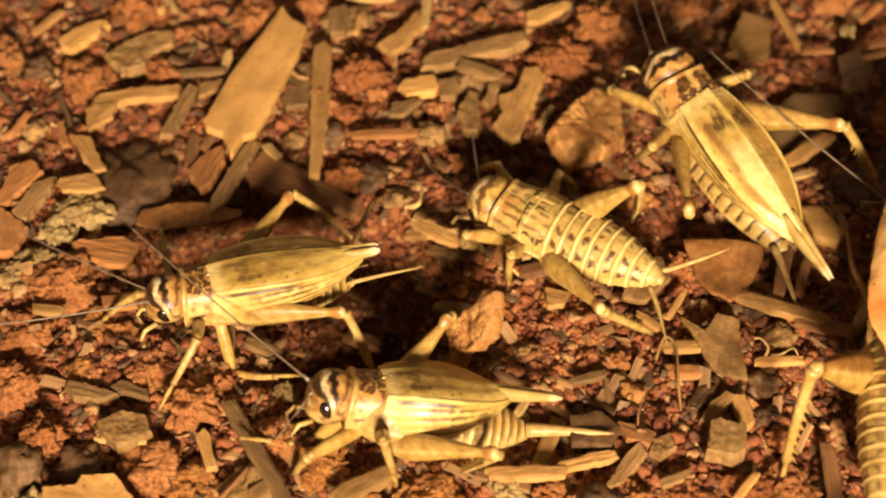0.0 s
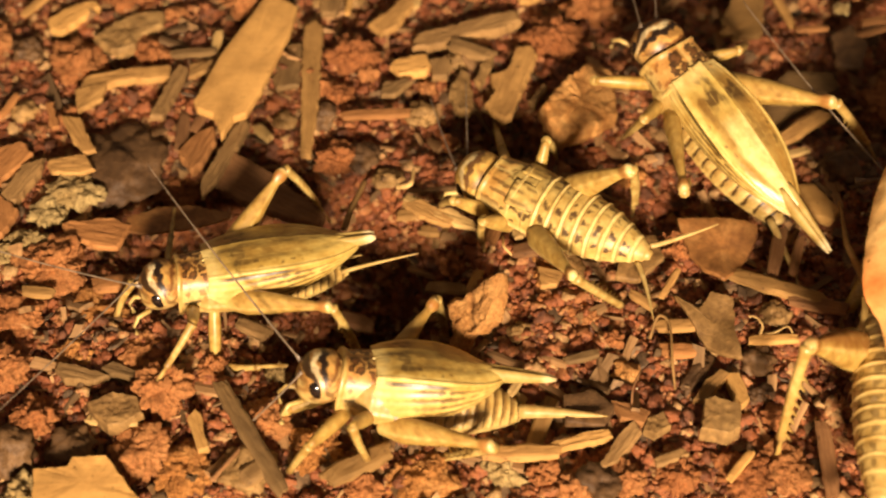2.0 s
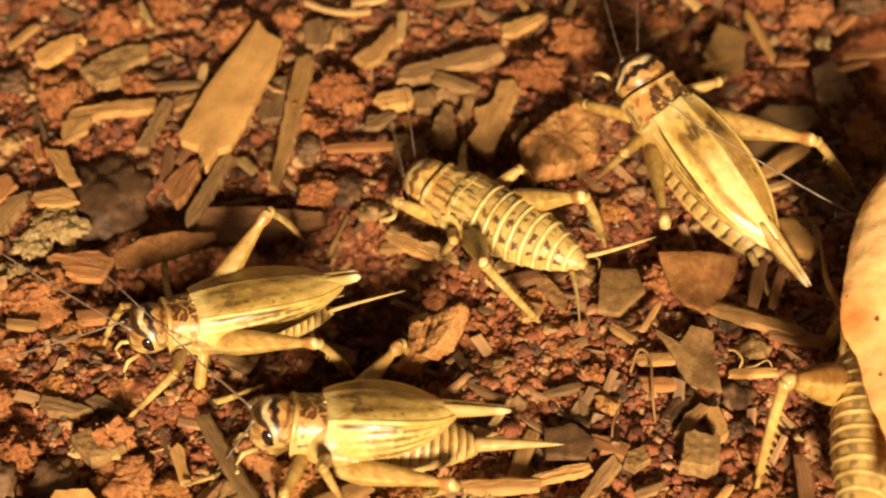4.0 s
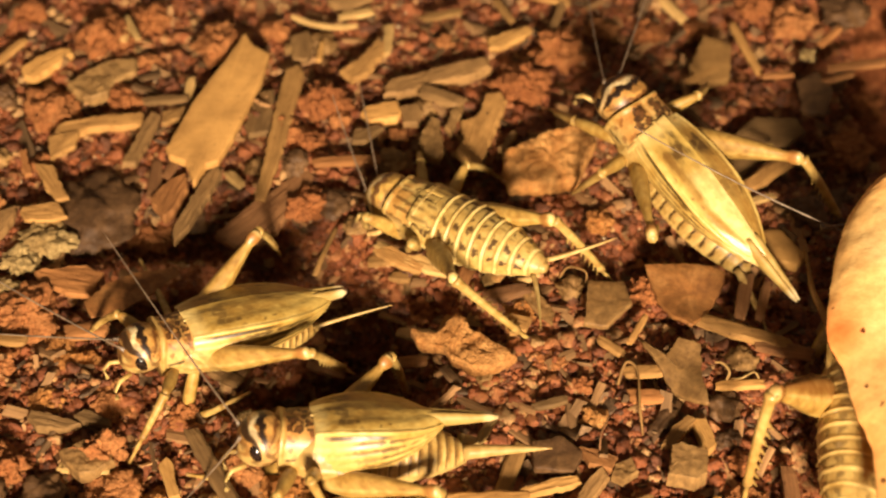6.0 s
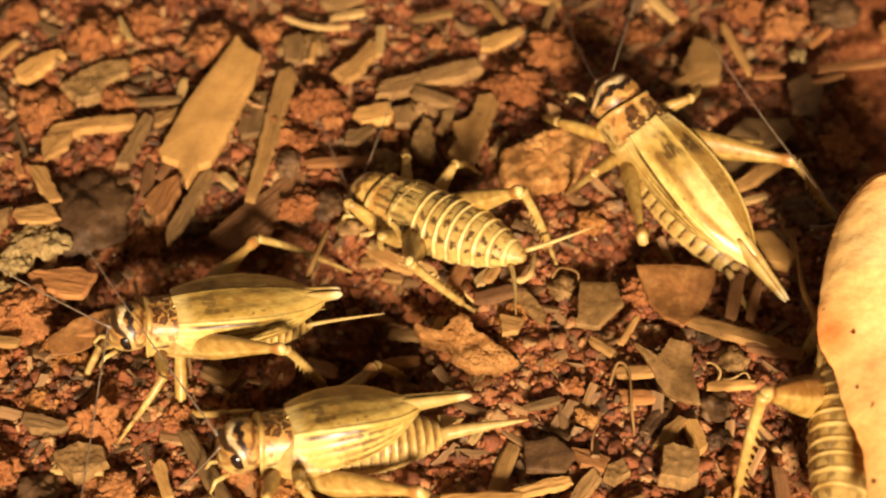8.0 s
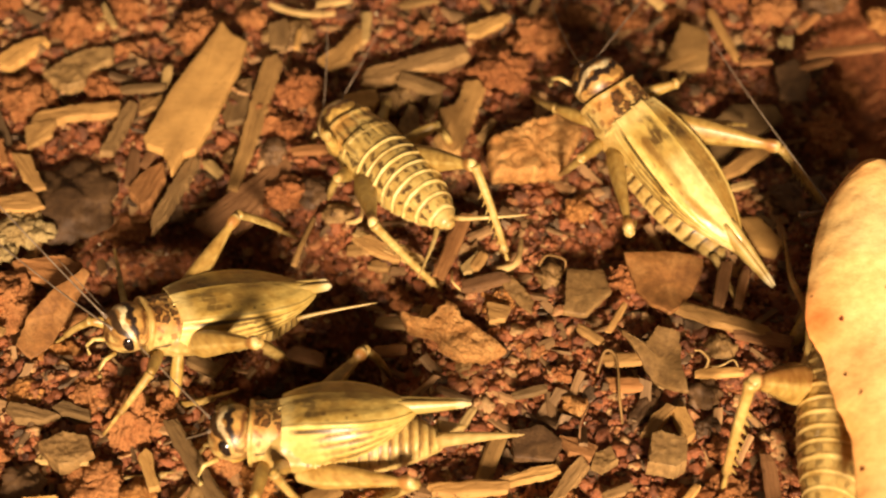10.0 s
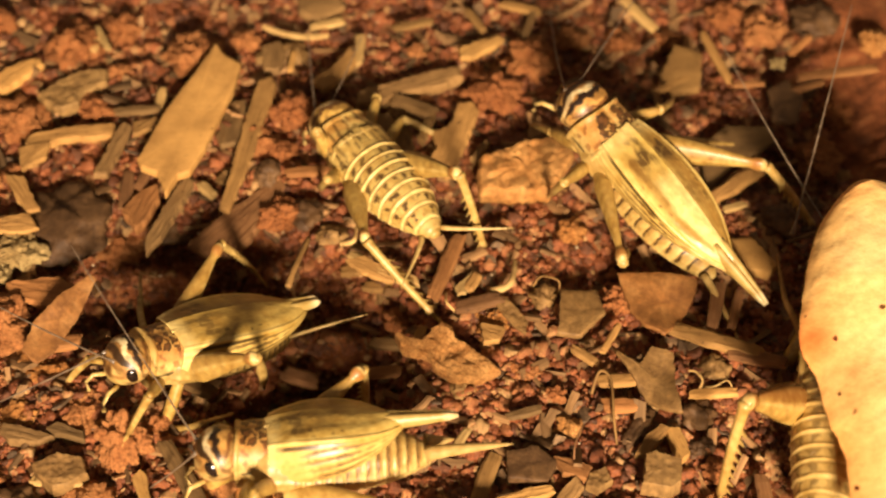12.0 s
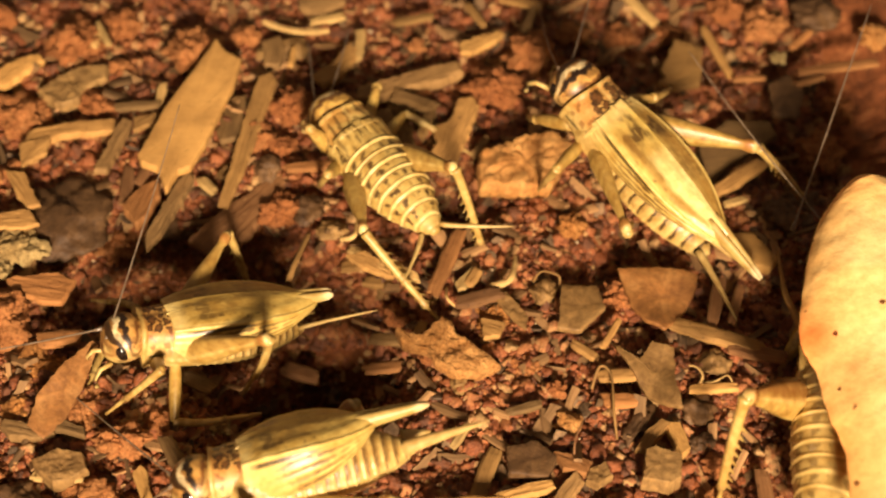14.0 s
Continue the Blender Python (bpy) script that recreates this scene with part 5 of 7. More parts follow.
chip(16.09, -8.43, 1.25, 2.46, 0.83, 0.5, -43.71, -0, material="wood", label='dull tan splinter of wood on soil')
chip(27.16, -3.37, 0.75, 5.27, 1.12, 0.51, 74.69, -0, material="brownwood", label='dark brown stick of wood')
chip(28.75, -3.57, 0.48, 4.27, 0.84, 0.5, 73.02, -0, material="brownwood", label='dark brown stick of wood')
clod(-27.72, -12.76, 0.25, 1.13, 0.5, 0, 1, "orange", label='orange-brown crumbly lump of soil')
chip(-23.69, -19.11, 0.9, 3.41, 0.96, 0.5, -7.75, -0, material="straw", label='bright pale fragment of straw', name='straw', category='straw')
clod(-12.82, 29.03, 0.19, 0.6, 0.7, 0, 1, "clod")
clod(-24.29, 26.78, 0.15, 0.38, 0.9, 0, 1, "pale", name='pebble', label='tiny white pebble on soil')
chip(-25.51, 28.22, 1.25, 2.67, 0.74, 0.5, 82.3, 0, material="straw", label='bright pale fragment of straw', name='straw', category='straw')
chip(3.38, 30.19, 1.25, 3.85, 0.94, 0.5, 16.93, -0, material="wood", label='dull tan splinter of wood on soil')
clod(3.59, 27.65, 0.24, 0.76, 0.7, 0, 1, "clod")
chip(3.18, 19.46, 1.25, 3.92, 1.68, 0.76, -27.61, -0, material="bark", label='grey-brown strip of bark', name='bark_strip', category='bark')
clod(1.92, 18.81, 0.32, 1.02, 0.7, 0, 1, "grey", name='pebble', label='smooth grey-brown pebble on soil', category='pebble')
chip(-4.21, 30.54, 1.25, 2.27, 0.68, 0.5, 23.58, -0, material="straw", label='bright pale fragment of straw', name='straw', category='straw')
chip(9.15, 30.72, 1.25, 3.45, 0.77, 0.5, -65.13, -0, material="wood", label='dull tan splinter of wood on soil')
chip(13.45, 32.43, 1.25, 3.84, 1.16, 0.52, -18.57, -0, material="wood", label='dull tan splinter of wood on soil')
chip(14.12, 30.09, 1.25, 4.45, 0.75, 0.5, 72.91, 0, material="bark", label='grey-brown strip of bark', name='bark_strip', category='bark')
chip(26.86, 22.48, 0.82, 3.52, 0.89, 0.5, 30.64, 0, material="wood", label='dull tan splinter of wood on soil')
chip(33.45, 22.11, 1.03, 2.85, 0.6, 0.5, 3.71, -0, material="redwood", label='reddish brown chip of wood')
chip(38.72, 21.54, 1.24, 3.17, 0.7, 0.5, 19.44, -0, material="redwood", label='reddish brown chip of wood')
clod(36.81, 25.58, 0.19, 0.68, 0.8, 0, 1, "pale", name='pebble', label='small tan pebble on soil')
clod(46.16, 28.13, 0.4, 1.29, 0.7, 0, 1, "orange", label='orange-brown crumbly lump of soil')
chip(38.82, 26.94, 1.24, 3.15, 0.72, 0.5, 45.8, -0, material="redwood", label='reddish brown chip of wood')
chip(3.11, -5.04, -0.64, 2.48, 0.86, 0.5, 67.78, -0, material="wood", label='dull tan splinter of wood on soil')
clod(6.5, -10.63, 0.02, 0.93, 0.7, 0, 1, "grey", name='pebble', label='smooth grey-brown pebble on soil', category='pebble')
chip(11.06, -13.85, 1.24, 2.72, 0.82, 0.5, 16.57, -0, material="bark", label='grey-brown strip of bark', name='bark_strip', category='bark')
clod(13.65, -11.38, 0.24, 0.76, 0.7, 0, 1, "clod")
chip(6.07, -16.25, 1.18, 2.45, 0.69, 0.5, 57.05, -0, material="straw", label='bright pale fragment of straw', name='straw', category='straw')
clod(14.51, -14.58, 0.22, 0.98, 0.5, 0, 1, "orange", label='orange-brown crumbly lump of soil')
chip(21.94, -23.62, 1.25, 3.05, 0.7, 0.5, 51.55, -0, material="palewood", label='pale tan chip of wood with ragged ends')
clod(21.58, -12.51, 0.24, 0.76, 0.7, 0, 1, "grey", name='pebble', label='smooth grey-brown pebble on soil', category='pebble')
chip(17.01, -22.87, 1.25, 2.52, 0.92, 0.5, 22.23, -0, material="bark", label='grey-brown strip of bark', name='bark_strip', category='bark')
clod(25.11, -18.84, 0.31, 0.98, 0.7, 0, 1, "clod")
clod(24.31, -16.78, 0.29, 0.93, 0.7, 0, 1, "dark", name='pebble', label='dark flat stone half sunk in soil', category='pebble')
chip(-5.01, 11.76, 1.24, 5.79, 1.08, 0.5, 3.3, 0, material="redwood", label='reddish brown chip of wood')
clod(3.82, 20.86, 0.26, 0.83, 0.7, 0, 1, "clod")
clod(-0.69, 15.97, 0.23, 0.76, 0.7, 0, 1, "clod")
chip(-35.68, 25.69, 1.25, 3.67, 0.89, 0.5, 54.54, -0, material="wood", label='dull tan splinter of wood on soil')
chip(-25.01, 28.71, 1.25, 3.34, 0.67, 0.5, 113.6, 0, material="straw", label='bright pale fragment of straw', name='straw', category='straw')
clod(-23.24, 25.2, 0.31, 0.98, 0.7, 0, 1, "clod")
clod(-17.25, 12.4, -0.3, 0.98, 0.7, 0, 1, "clod")
clod(-12.82, 12.07, 0.04, 0.93, 0.7, 0, 1, "grey", name='pebble', label='smooth grey-brown pebble on soil', category='pebble')
clod(-35.27, 13.13, 0.35, 1.1, 0.7, 0, 1, "grey", name='pebble', label='smooth grey-brown pebble on soil', category='pebble')
clod(-31.3, 12.53, 0.27, 0.91, 0.7, 0, 1, "clod")
chip(-36.29, 12.94, 1.25, 2.88, 0.66, 0.5, 68.82, -0, material="redwood", label='reddish brown chip of wood')
clod(-39.1, 22.09, 0.48, 1.51, 0.7, 0, 1, "clod")
clod(-35.88, 20.72, 0.4, 1.27, 0.7, 0, 1, "dark", name='pebble', label='dark flat stone half sunk in soil', category='pebble')
shard([(-34.45, 23.41), (-34.04, 22.32), (-33.29, 21.96), (-31.58, 23.56), (-30.04, 25.48), (-30.38, 26.16), (-31.38, 26.01), (-33.26, 24.74)], 0.90, "palewood", "wood_chip", "pale tan chip of wood with ragged ends", "wood chip")
shard([(-30.08, 21.6), (-28.74, 23.05), (-26.88, 24.52), (-24.12, 24.89), (-24.19, 23.05), (-25.81, 21.6), (-26.41, 20.16), (-27.82, 19.45), (-29.44, 20.52)], 1.30, "grey", "stone", "flat olive-grey stone on soil", "stone")
shard([(-30.43, 16.43), (-28.3, 17.13), (-22.95, 17.9), (-22.91, 16.43), (-26.69, 15.95), (-29.77, 15.13), (-30.52, 15.26)], 0.80, "wood", "wood_chip", "dull tan chip of wood with ragged edges on soil", "wood chip")
shard([(-30.95, 14.78), (-29.93, 15.19), (-28.21, 15.54), (-28.4, 13.9), (-30.39, 12.35)], 0.60, "wood", "wood_chip", "dull tan chip of wood with ragged edges on soil", "wood chip")
shard([(-22.22, 18.04), (-21.44, 17.69), (-21.6, 16.64), (-22.32, 13.9), (-23.07, 11.55), (-24.27, 11.55), (-23.54, 13.9), (-22.83, 16.64)], 0.80, "bark", "bark_strip", "dull grey-brown strip of bark on soil", "bark")
shard([(-21.36, 17.9), (-19.29, 18.53), (-19.32, 17.13), (-21.24, 16.43)], 0.60, "wood", "wood_chip", "dull tan chip of wood with ragged edges on soil", "wood chip")
shard([(-33.17, 13.22), (-32.62, 13.43), (-31.75, 10.56), (-32.39, 10.36)], 0.50, "redwood", "bark_flake", "reddish brown flake of bark on soil", "bark flake")
shard([(-36.77, 5.41), (-37.55, 4.47), (-37.35, 3.22), (-36.27, 3.72), (-34.1, 6.36), (-33.58, 7.63), (-34.59, 9.05), (-35.16, 8.73), (-36.28, 8.28)], 1.00, "redwood", "bark_flake", "reddish brown flake of bark on soil", "bark flake")
shard([(-37.63, 3.53), (-36.23, 3.47), (-33.82, 1.38), (-34.69, -1.32), (-36.81, -1.44)], 1.00, "redwood", "bark_flake", "reddish brown flake of bark on soil", "bark flake")
shard([(-35.47, 3.1), (-34.08, 6.23), (-32.54, 6.99), (-32.5, 5.72), (-34.19, 2.3), (-34.86, 2.11)], 1.00, "bark", "bark_strip", "dull grey-brown strip of bark on soil", "bark")
shard([(-32.02, 6.67), (-29.04, 7.31), (-28.13, 5.72), (-29.69, 5.09), (-31.59, 5.22), (-32.17, 6.04)], 0.50, "wood", "wood_chip", "dull tan chip of wood with ragged edges on soil", "wood chip")
shard([(-31.78, 11.88), (-30.05, 11.55), (-28.22, 7.63), (-29.29, 7.44), (-30.15, 8.6)], 0.50, "wood", "wood_chip", "dull tan chip of wood with ragged edges on soil", "wood chip")
shard([(-30.24, 0.13), (-28.45, 0.43), (-25.95, 0.73), (-24.48, -0.17), (-25.0, -1.66), (-25.35, -2.55), (-26.94, -2.55), (-28.41, -1.66), (-29.86, -1.07)], 0.70, "redwood", "bark_flake", "reddish brown flake of bark on soil", "bark flake", top=1.0)
shard([(-21.64, 8.28), (-20.16, 10.56), (-18.77, 11.22), (-18.43, 9.9), (-19.38, 6.99), (-20.25, 6.04)], 1.20, "redwood", "bark_flake", "reddish brown flake of bark on soil", "bark flake", top=0.6)
shard([(-16.93, 10.84), (-16.14, 11.97), (-15.69, 11.04), (-16.4, 8.88), (-17.99, 4.73), (-19.15, 2.99), (-19.3, 4.73)], 0.90, "bark", "bark_strip", "dull grey-brown strip of bark on soil", "bark", top=1.0)
bar = shard([(-16.9, 8.46), (-15.62, 10.75), (-13.64, 9.76), (-10.67, 7.81), (-6.76, 4.64), (-7.1, 3.39), (-10.51, 4.32), (-14.36, 5.9), (-16.32, 7.04)], 1.00, "brownwood", "wood_chip", "dark brown stick of wood half in shade", "wood chip", top=0.4)
stick = shard([(-11.53, 22.32), (-10.56, 23.05), (-9.76, 21.96), (-9.89, 19.09), (-9.84, 14.24), (-10.04, 10.89), (-10.31, 6.36), (-11.12, 6.48), (-11.24, 10.89), (-11.5, 16.3), (-11.56, 19.8)], 0.70, "wood", "wood_chip", "dull tan chip of wood with ragged edges on soil", "wood chip")
shard([(-13.19, 20.37), (-11.6, 20.66), (-11.56, 17.69), (-11.69, 15.26), (-12.91, 15.13), (-13.63, 14.92), (-14.04, 16.16)], 0.70, "bark", "bark_strip", "dull grey-brown strip of bark on soil", "bark")
shard([(-10.49, 27.51), (-8.87, 28.27), (-8.29, 26.38), (-8.73, 24.37), (-10.1, 24.37)], 0.70, "bark", "bark_strip", "dull grey-brown strip of bark on soil", "bark")
shard([(-3.9, 17.69), (-3.57, 18.39), (-0.7, 19.09), (-0.3, 17.69), (-0.69, 16.85), (-3.15, 16.64)], 0.90, "palewood", "wood_chip", "pale tan chip of wood with ragged ends", "wood chip")
shard([(-4.26, 24.15), (-2.26, 27.51), (-0.98, 27.89), (-1.74, 25.63), (-3.23, 22.68), (-4.82, 21.6), (-5.9, 22.83), (-5.02, 23.78)], 0.80, "wood", "wood_chip", "dull tan chip of wood with ragged edges on soil", "wood chip")
shard([(-1.97, 29.04), (-0.98, 29.04), (-1.38, 25.26), (-1.93, 24.89)], 0.50, "straw", "straw", "bright pale fragment of straw", "straw")
shard([(-1.46, 21.6), (0.81, 22.32), (3.85, 23.78), (7.43, 24.89), (7.79, 23.56), (5.84, 22.1), (2.31, 21.23), (-0.7, 19.8), (-1.94, 19.8), (-1.8, 21.23)], 1.20, "bark", "bark_strip", "dull grey-brown strip of bark on soil", "bark")
shard([(7.49, 26.98), (11.16, 28.65), (11.76, 28.27), (11.11, 27.51), (8.48, 25.78), (7.56, 25.78)], 0.70, "palewood", "wood_chip", "pale tan chip of wood with ragged ends", "wood chip")
shard([(1.17, 14.58), (2.27, 17.34), (3.0, 16.64), (3.3, 13.22), (2.94, 11.88), (1.74, 12.35)], 1.20, "grey", "stone", "smooth olive-tan pebble on soil", "stone")
shard([(3.48, 15.74), (4.26, 18.39), (5.27, 19.09), (4.84, 17.55), (3.96, 15.13)], 0.90, "grey", "stone", "small grey-brown stone on soil", "stone")
shard([(-0.45, 18.25), (1.04, 18.74), (1.53, 17.69), (1.03, 16.3), (-0.2, 16.16)], 0.80, "bark", "bark_strip", "dull grey-brown strip of bark on soil", "bark")
shard([(5.96, 16.99), (6.63, 17.83), (7.29, 20.16), (8.54, 20.37), (9.0, 19.09), (8.16, 16.3), (7.08, 13.22), (6.54, 11.22), (5.81, 10.89), (4.87, 11.75), (4.26, 12.89), (5.16, 14.24), (4.72, 16.64)], 0.90, "wood", "wood_chip", "dull tan chip of wood with ragged edges on soil", "wood chip")
shard([(8.05, 13.22), (9.34, 15.26), (9.82, 15.06), (8.51, 12.55)], 0.70, "grey", "stone", "flat olive-grey stone on soil", "stone")
shard([(-4.6, 15.47), (-2.41, 16.16), (-1.91, 15.74), (-3.36, 14.1), (-4.58, 14.1)], 0.60, "bark", "bark_strip", "dull grey-brown strip of bark on soil", "bark")
shard([(-28.71, -14.71), (-28.5, -14.03), (-26.73, -14.45), (-24.5, -15.24), (-25.5, -15.76), (-27.87, -15.6)], 1.00, "bark", "bark_strip", "dull grey-brown strip of bark on soil", "bark")
shard([(-25.22, -14.56), (-24.43, -14.03), (-22.31, -14.97), (-22.11, -15.65), (-24.51, -15.13)], 0.70, "bark", "bark_strip", "dull grey-brown strip of bark on soil", "bark")
shard([(-25.85, -18.16), (-24.78, -17.65), (-24.0, -17.14), (-22.06, -17.5), (-21.57, -18.91), (-22.84, -19.91), (-24.06, -20.16), (-25.22, -19.16)], 1.60, "grey", "stone", "layered olive-grey flat stone on soil", "stone", top=1.8)
shard([(-18.39, -19.08), (-17.83, -18.32), (-17.28, -18.83), (-17.03, -20.33), (-16.49, -21.81), (-17.29, -22.15), (-17.84, -20.57)], 0.80, "palewood", "wood_chip", "pale tan chip of wood with ragged ends", "wood chip")
shard([(8.32, -21.56), (11.06, -20.57), (12.74, -20.33), (12.99, -20.97), (10.59, -21.66), (8.51, -22.05)], 0.80, "palewood", "wood_chip", "pale tan chip of wood with ragged ends", "wood chip")
shard([(11.72, -23.5), (13.56, -20.57), (14.67, -19.58), (15.1, -20.57), (12.97, -23.26), (12.12, -23.7)], 0.90, "bark", "bark_strip", "dull grey-brown strip of bark on soil", "bark")
shard([(12.98, -17.81), (14.56, -18.17), (15.85, -18.88), (15.27, -19.93), (13.63, -19.43)], 0.80, "redwood", "bark_flake", "reddish brown flake of bark on soil", "bark flake")
shard([(15.52, -19.43), (16.82, -18.83), (17.22, -20.08), (16.03, -20.92), (15.24, -20.38)], 1.00, "grey", "stone", "small olive-grey stone on soil", "stone")
shard([(19.15, -17.66), (20.15, -16.12), (21.41, -14.97), (22.14, -15.39), (21.03, -16.64), (20.13, -18.07)], 1.10, "wood", "wood_chip", "dull tan chip of wood with ragged edges on soil", "wood chip")
shard([(21.6, -15.24), (22.79, -15.24), (23.37, -17.66), (22.61, -18.42), (22.07, -16.79)], 1.00, "palewood", "wood_chip", "pale tan chip of wood with ragged ends", "wood chip")
shard([(9.28, -2.96), (10.23, -2.27), (11.9, -4.92), (11.6, -6.17), (10.75, -5.3)], 0.40, "olive", "leaf_scrap", "olive-brown brittle leaf scrap", "leaf scrap")
shard([(8.06, -4.97), (10.06, -5.46), (9.55, -6.76), (8.2, -6.96)], 0.60, "wood", "wood_chip", "dull tan chip of wood with ragged edges on soil", "wood chip")
shard([(6.15, -1.32), (6.87, -0.44), (7.69, 0.45), (7.79, -0.45), (7.05, -1.93), (6.36, -2.09)], 0.50, "straw", "straw", "bright pale fragment of straw", "straw")
shard([(-0.24, 0.99), (1.15, 1.33), (3.2, -0.39), (3.32, -1.1), (1.59, -0.48), (-0.15, 0.38)], 0.50, "straw", "straw", "bright pale fragment of straw", "straw")
shard([(-2.78, 1.81), (-1.16, 2.22), (1.6, -0.06), (1.13, -0.65), (-1.16, 0.28)], 0.50, "wood", "wood_chip", "dull tan chip of wood with ragged edges on soil", "wood chip")
twig([(-16.15, -24.59, 1.2), (-15.16, -23.2, 1.2), (-14.04, -21.59, 1.2)], 0.2, 0.14, "brownwood", label='thin dark twig on soil')
stone = shard([(8.65, 10.69), (10.45, 13.7), (12.77, 16.43), (14.25, 16.64), (15.32, 15.74), (15.5, 11.02), (13.09, 9.06), (10.64, 7.32), (9.51, 8.6)], 2.0, "stonechip", "bark_piece", "angular orange-brown crumbly chunk nudged by a cricket", "bark", top=2.2)
lump = shard([(1.21, -6.14), (3.3, -6.85), (4.91, -4.88), (5.79, -5.47), (6.06, -6.72), (8.55, -8.89), (9.49, -9.73), (7.6, -10.63), (5.85, -10.49), (4.34, -9.37), (3.72, -7.98), (1.73, -7.5)], 1.5, "orange", "soil_lump", "crumbly orange-tan slab of soil kicked over by a leg", "soil clod", top=1.6)
scrap = flake([(-4.3, -0.9), (-2.6, -1.5), (0.6, -1.25), (4.3, -0.5), (4.4, 0.1), (1.8, 1.0), (-1.6, 1.4), (-4.0, 0.7)], 0, 0.25, material="deadleaf", name="leaf_scrap", label="thin brown scrap of leaf pushed by a cricket", category="leaf scrap", warp=0.6)
kicked = clod(0, 0, 0, 1.75, 0.7, 0, 1.1, "clod", name="soil_clod", label="small crumbly red clod pushed about by a leg", seed=2.7)
twig([(33.09, -8.64, 3.2), (32.55, -6.54, 3.4), (32.11, -4.87, 3.6), (32.23, -2.21, 3.2), (32.43, 0.57, 2.6)], 0.34, 0.14, "wood", label='thin tan stalk leaning against a leaf')
def leaf(outline):
    """A curled fallen leaf with a nibbled rim: lofted between its two edges, 0.4 mm thick."""
    pts = [Vector(p) for p in outline]
    c = sum(pts, Vector()) / len(pts)

    def sample(chain, s):
        x = s * (len(chain) - 1)
        i = min(int(x), len(chain) - 2)
        f = x - i
        p0, p1, p2, p3 = chain[max(i - 1, 0)], chain[i], chain[i + 1], chain[min(i + 2, len(chain) - 1)]
        return 0.5 * ((2 * p1) + (p2 - p0) * f + (2 * p0 - 5 * p1 + 4 * p2 - p3) * f * f + (3 * p1 - p0 - 3 * p2 + p3) * f ** 3)

    near, far = pts[:13], pts[:12:-1]
    nx, ny = 90, 44
    bm = bmesh.new()
    sides = []
    for up in (0.2, -0.2):
        grid = []
        for i in range(nx + 1):
            s = i / nx
            a, b = sample(near, s), sample(far, s)
            knob = 0.30 * max(0.0, 1 - s * 2.6) * noise.noise((s * 60, 1, 3)) + 0.07 * noise.noise((s * 40, 5, 3))
            a = a + Vector((knob, 0.5 * knob, 0))
            row = []
            for j in range(ny + 1):
                f = 0.5 - 0.5 * math.cos(math.pi * j / ny)
                p = a.lerp(b, f) - c
                edge = min(1.0, 12 * f, 12 * (1 - f) + 0.001)
                z = p.z + 1.5 * min(1.0, 0.25 + 5 * s) * math.sin(math.pi * f) ** 0.8 + 0.5 * noise.noise((p.x * 0.14, p.y * 0.14, 3)) + 0.12 * noise.noise((p.x * 0.6, p.y * 0.6, 8)) + 0.04 * noise.noise((p.x * 2, p.y * 2, 8))
                row.append(bm.verts.new((p.x, p.y, z + up * (0.35 + 0.65 * edge))))
            grid.append(row)
        for i in range(nx):
            for j in range(ny):
                bm.faces.new((grid[i][j], grid[i + 1][j], grid[i + 1][j + 1], grid[i][j + 1]))
        sides.append(grid)
    a, b = sides
    for i in range(nx):
        for j in (0, ny):
            bm.faces.new((a[i][j], a[i + 1][j], b[i + 1][j], b[i][j]))
    for j in range(ny):
        for i in (0, nx):
            bm.faces.new((a[i][j], a[i][j + 1], b[i][j + 1], b[i][j]))
    fold = pts[7] - c
    rim_pts = [sample(near, i / 60) - c for i in range(61)]

    def flush(p):
        d = min(math.hypot(p.x - q.x, p.y - q.y) for q in rim_pts)
        a = lerp((1, 1, 1), (0.98, 0.72, 0.52), 0.85 * math.exp(-d / 1.9))
        return lerp(a, (0.85, 0.32, 0.17), 0.9 * math.exp(-((p.x - fold.x - 0.8) ** 2 + (p.y - fold.y - 0.6) ** 2) / 3.5))
    paint(bm, flush)
    ob = new("leaf", mesh_of("leaf", bm, "leaf"))
    ob.matrix_world = pose(c.x * MM, c.y * MM, c.z * MM)
    return tagged(ob, "pale peach-coloured fallen leaf with small dark specks", "leaf")


leaf([(36.94, 0.24, 11), (35.97, -0.7, 11), (34.75, -2.21, 11), (33.69, -3.81, 11), (32.45, -6.79, 10.8), (31.36, -10.56, 10.6), (30.66, -13.57, 10.4), (30.65, -15.38, 10.2), (31.39, -17.28, 10), (31.66, -21.14, 9.8), (32.31, -23.91, 9.5), (32.16, -27.46, 9.2), (31.93, -30.69, 8.8), (39.02, -32.11, 8), (43.95, -19.26, 9.5), (44.74, -7.43, 10.5), (42.42, -1.52, 11), (40.29, -0.06, 11), (38.26, 0.22, 11)])


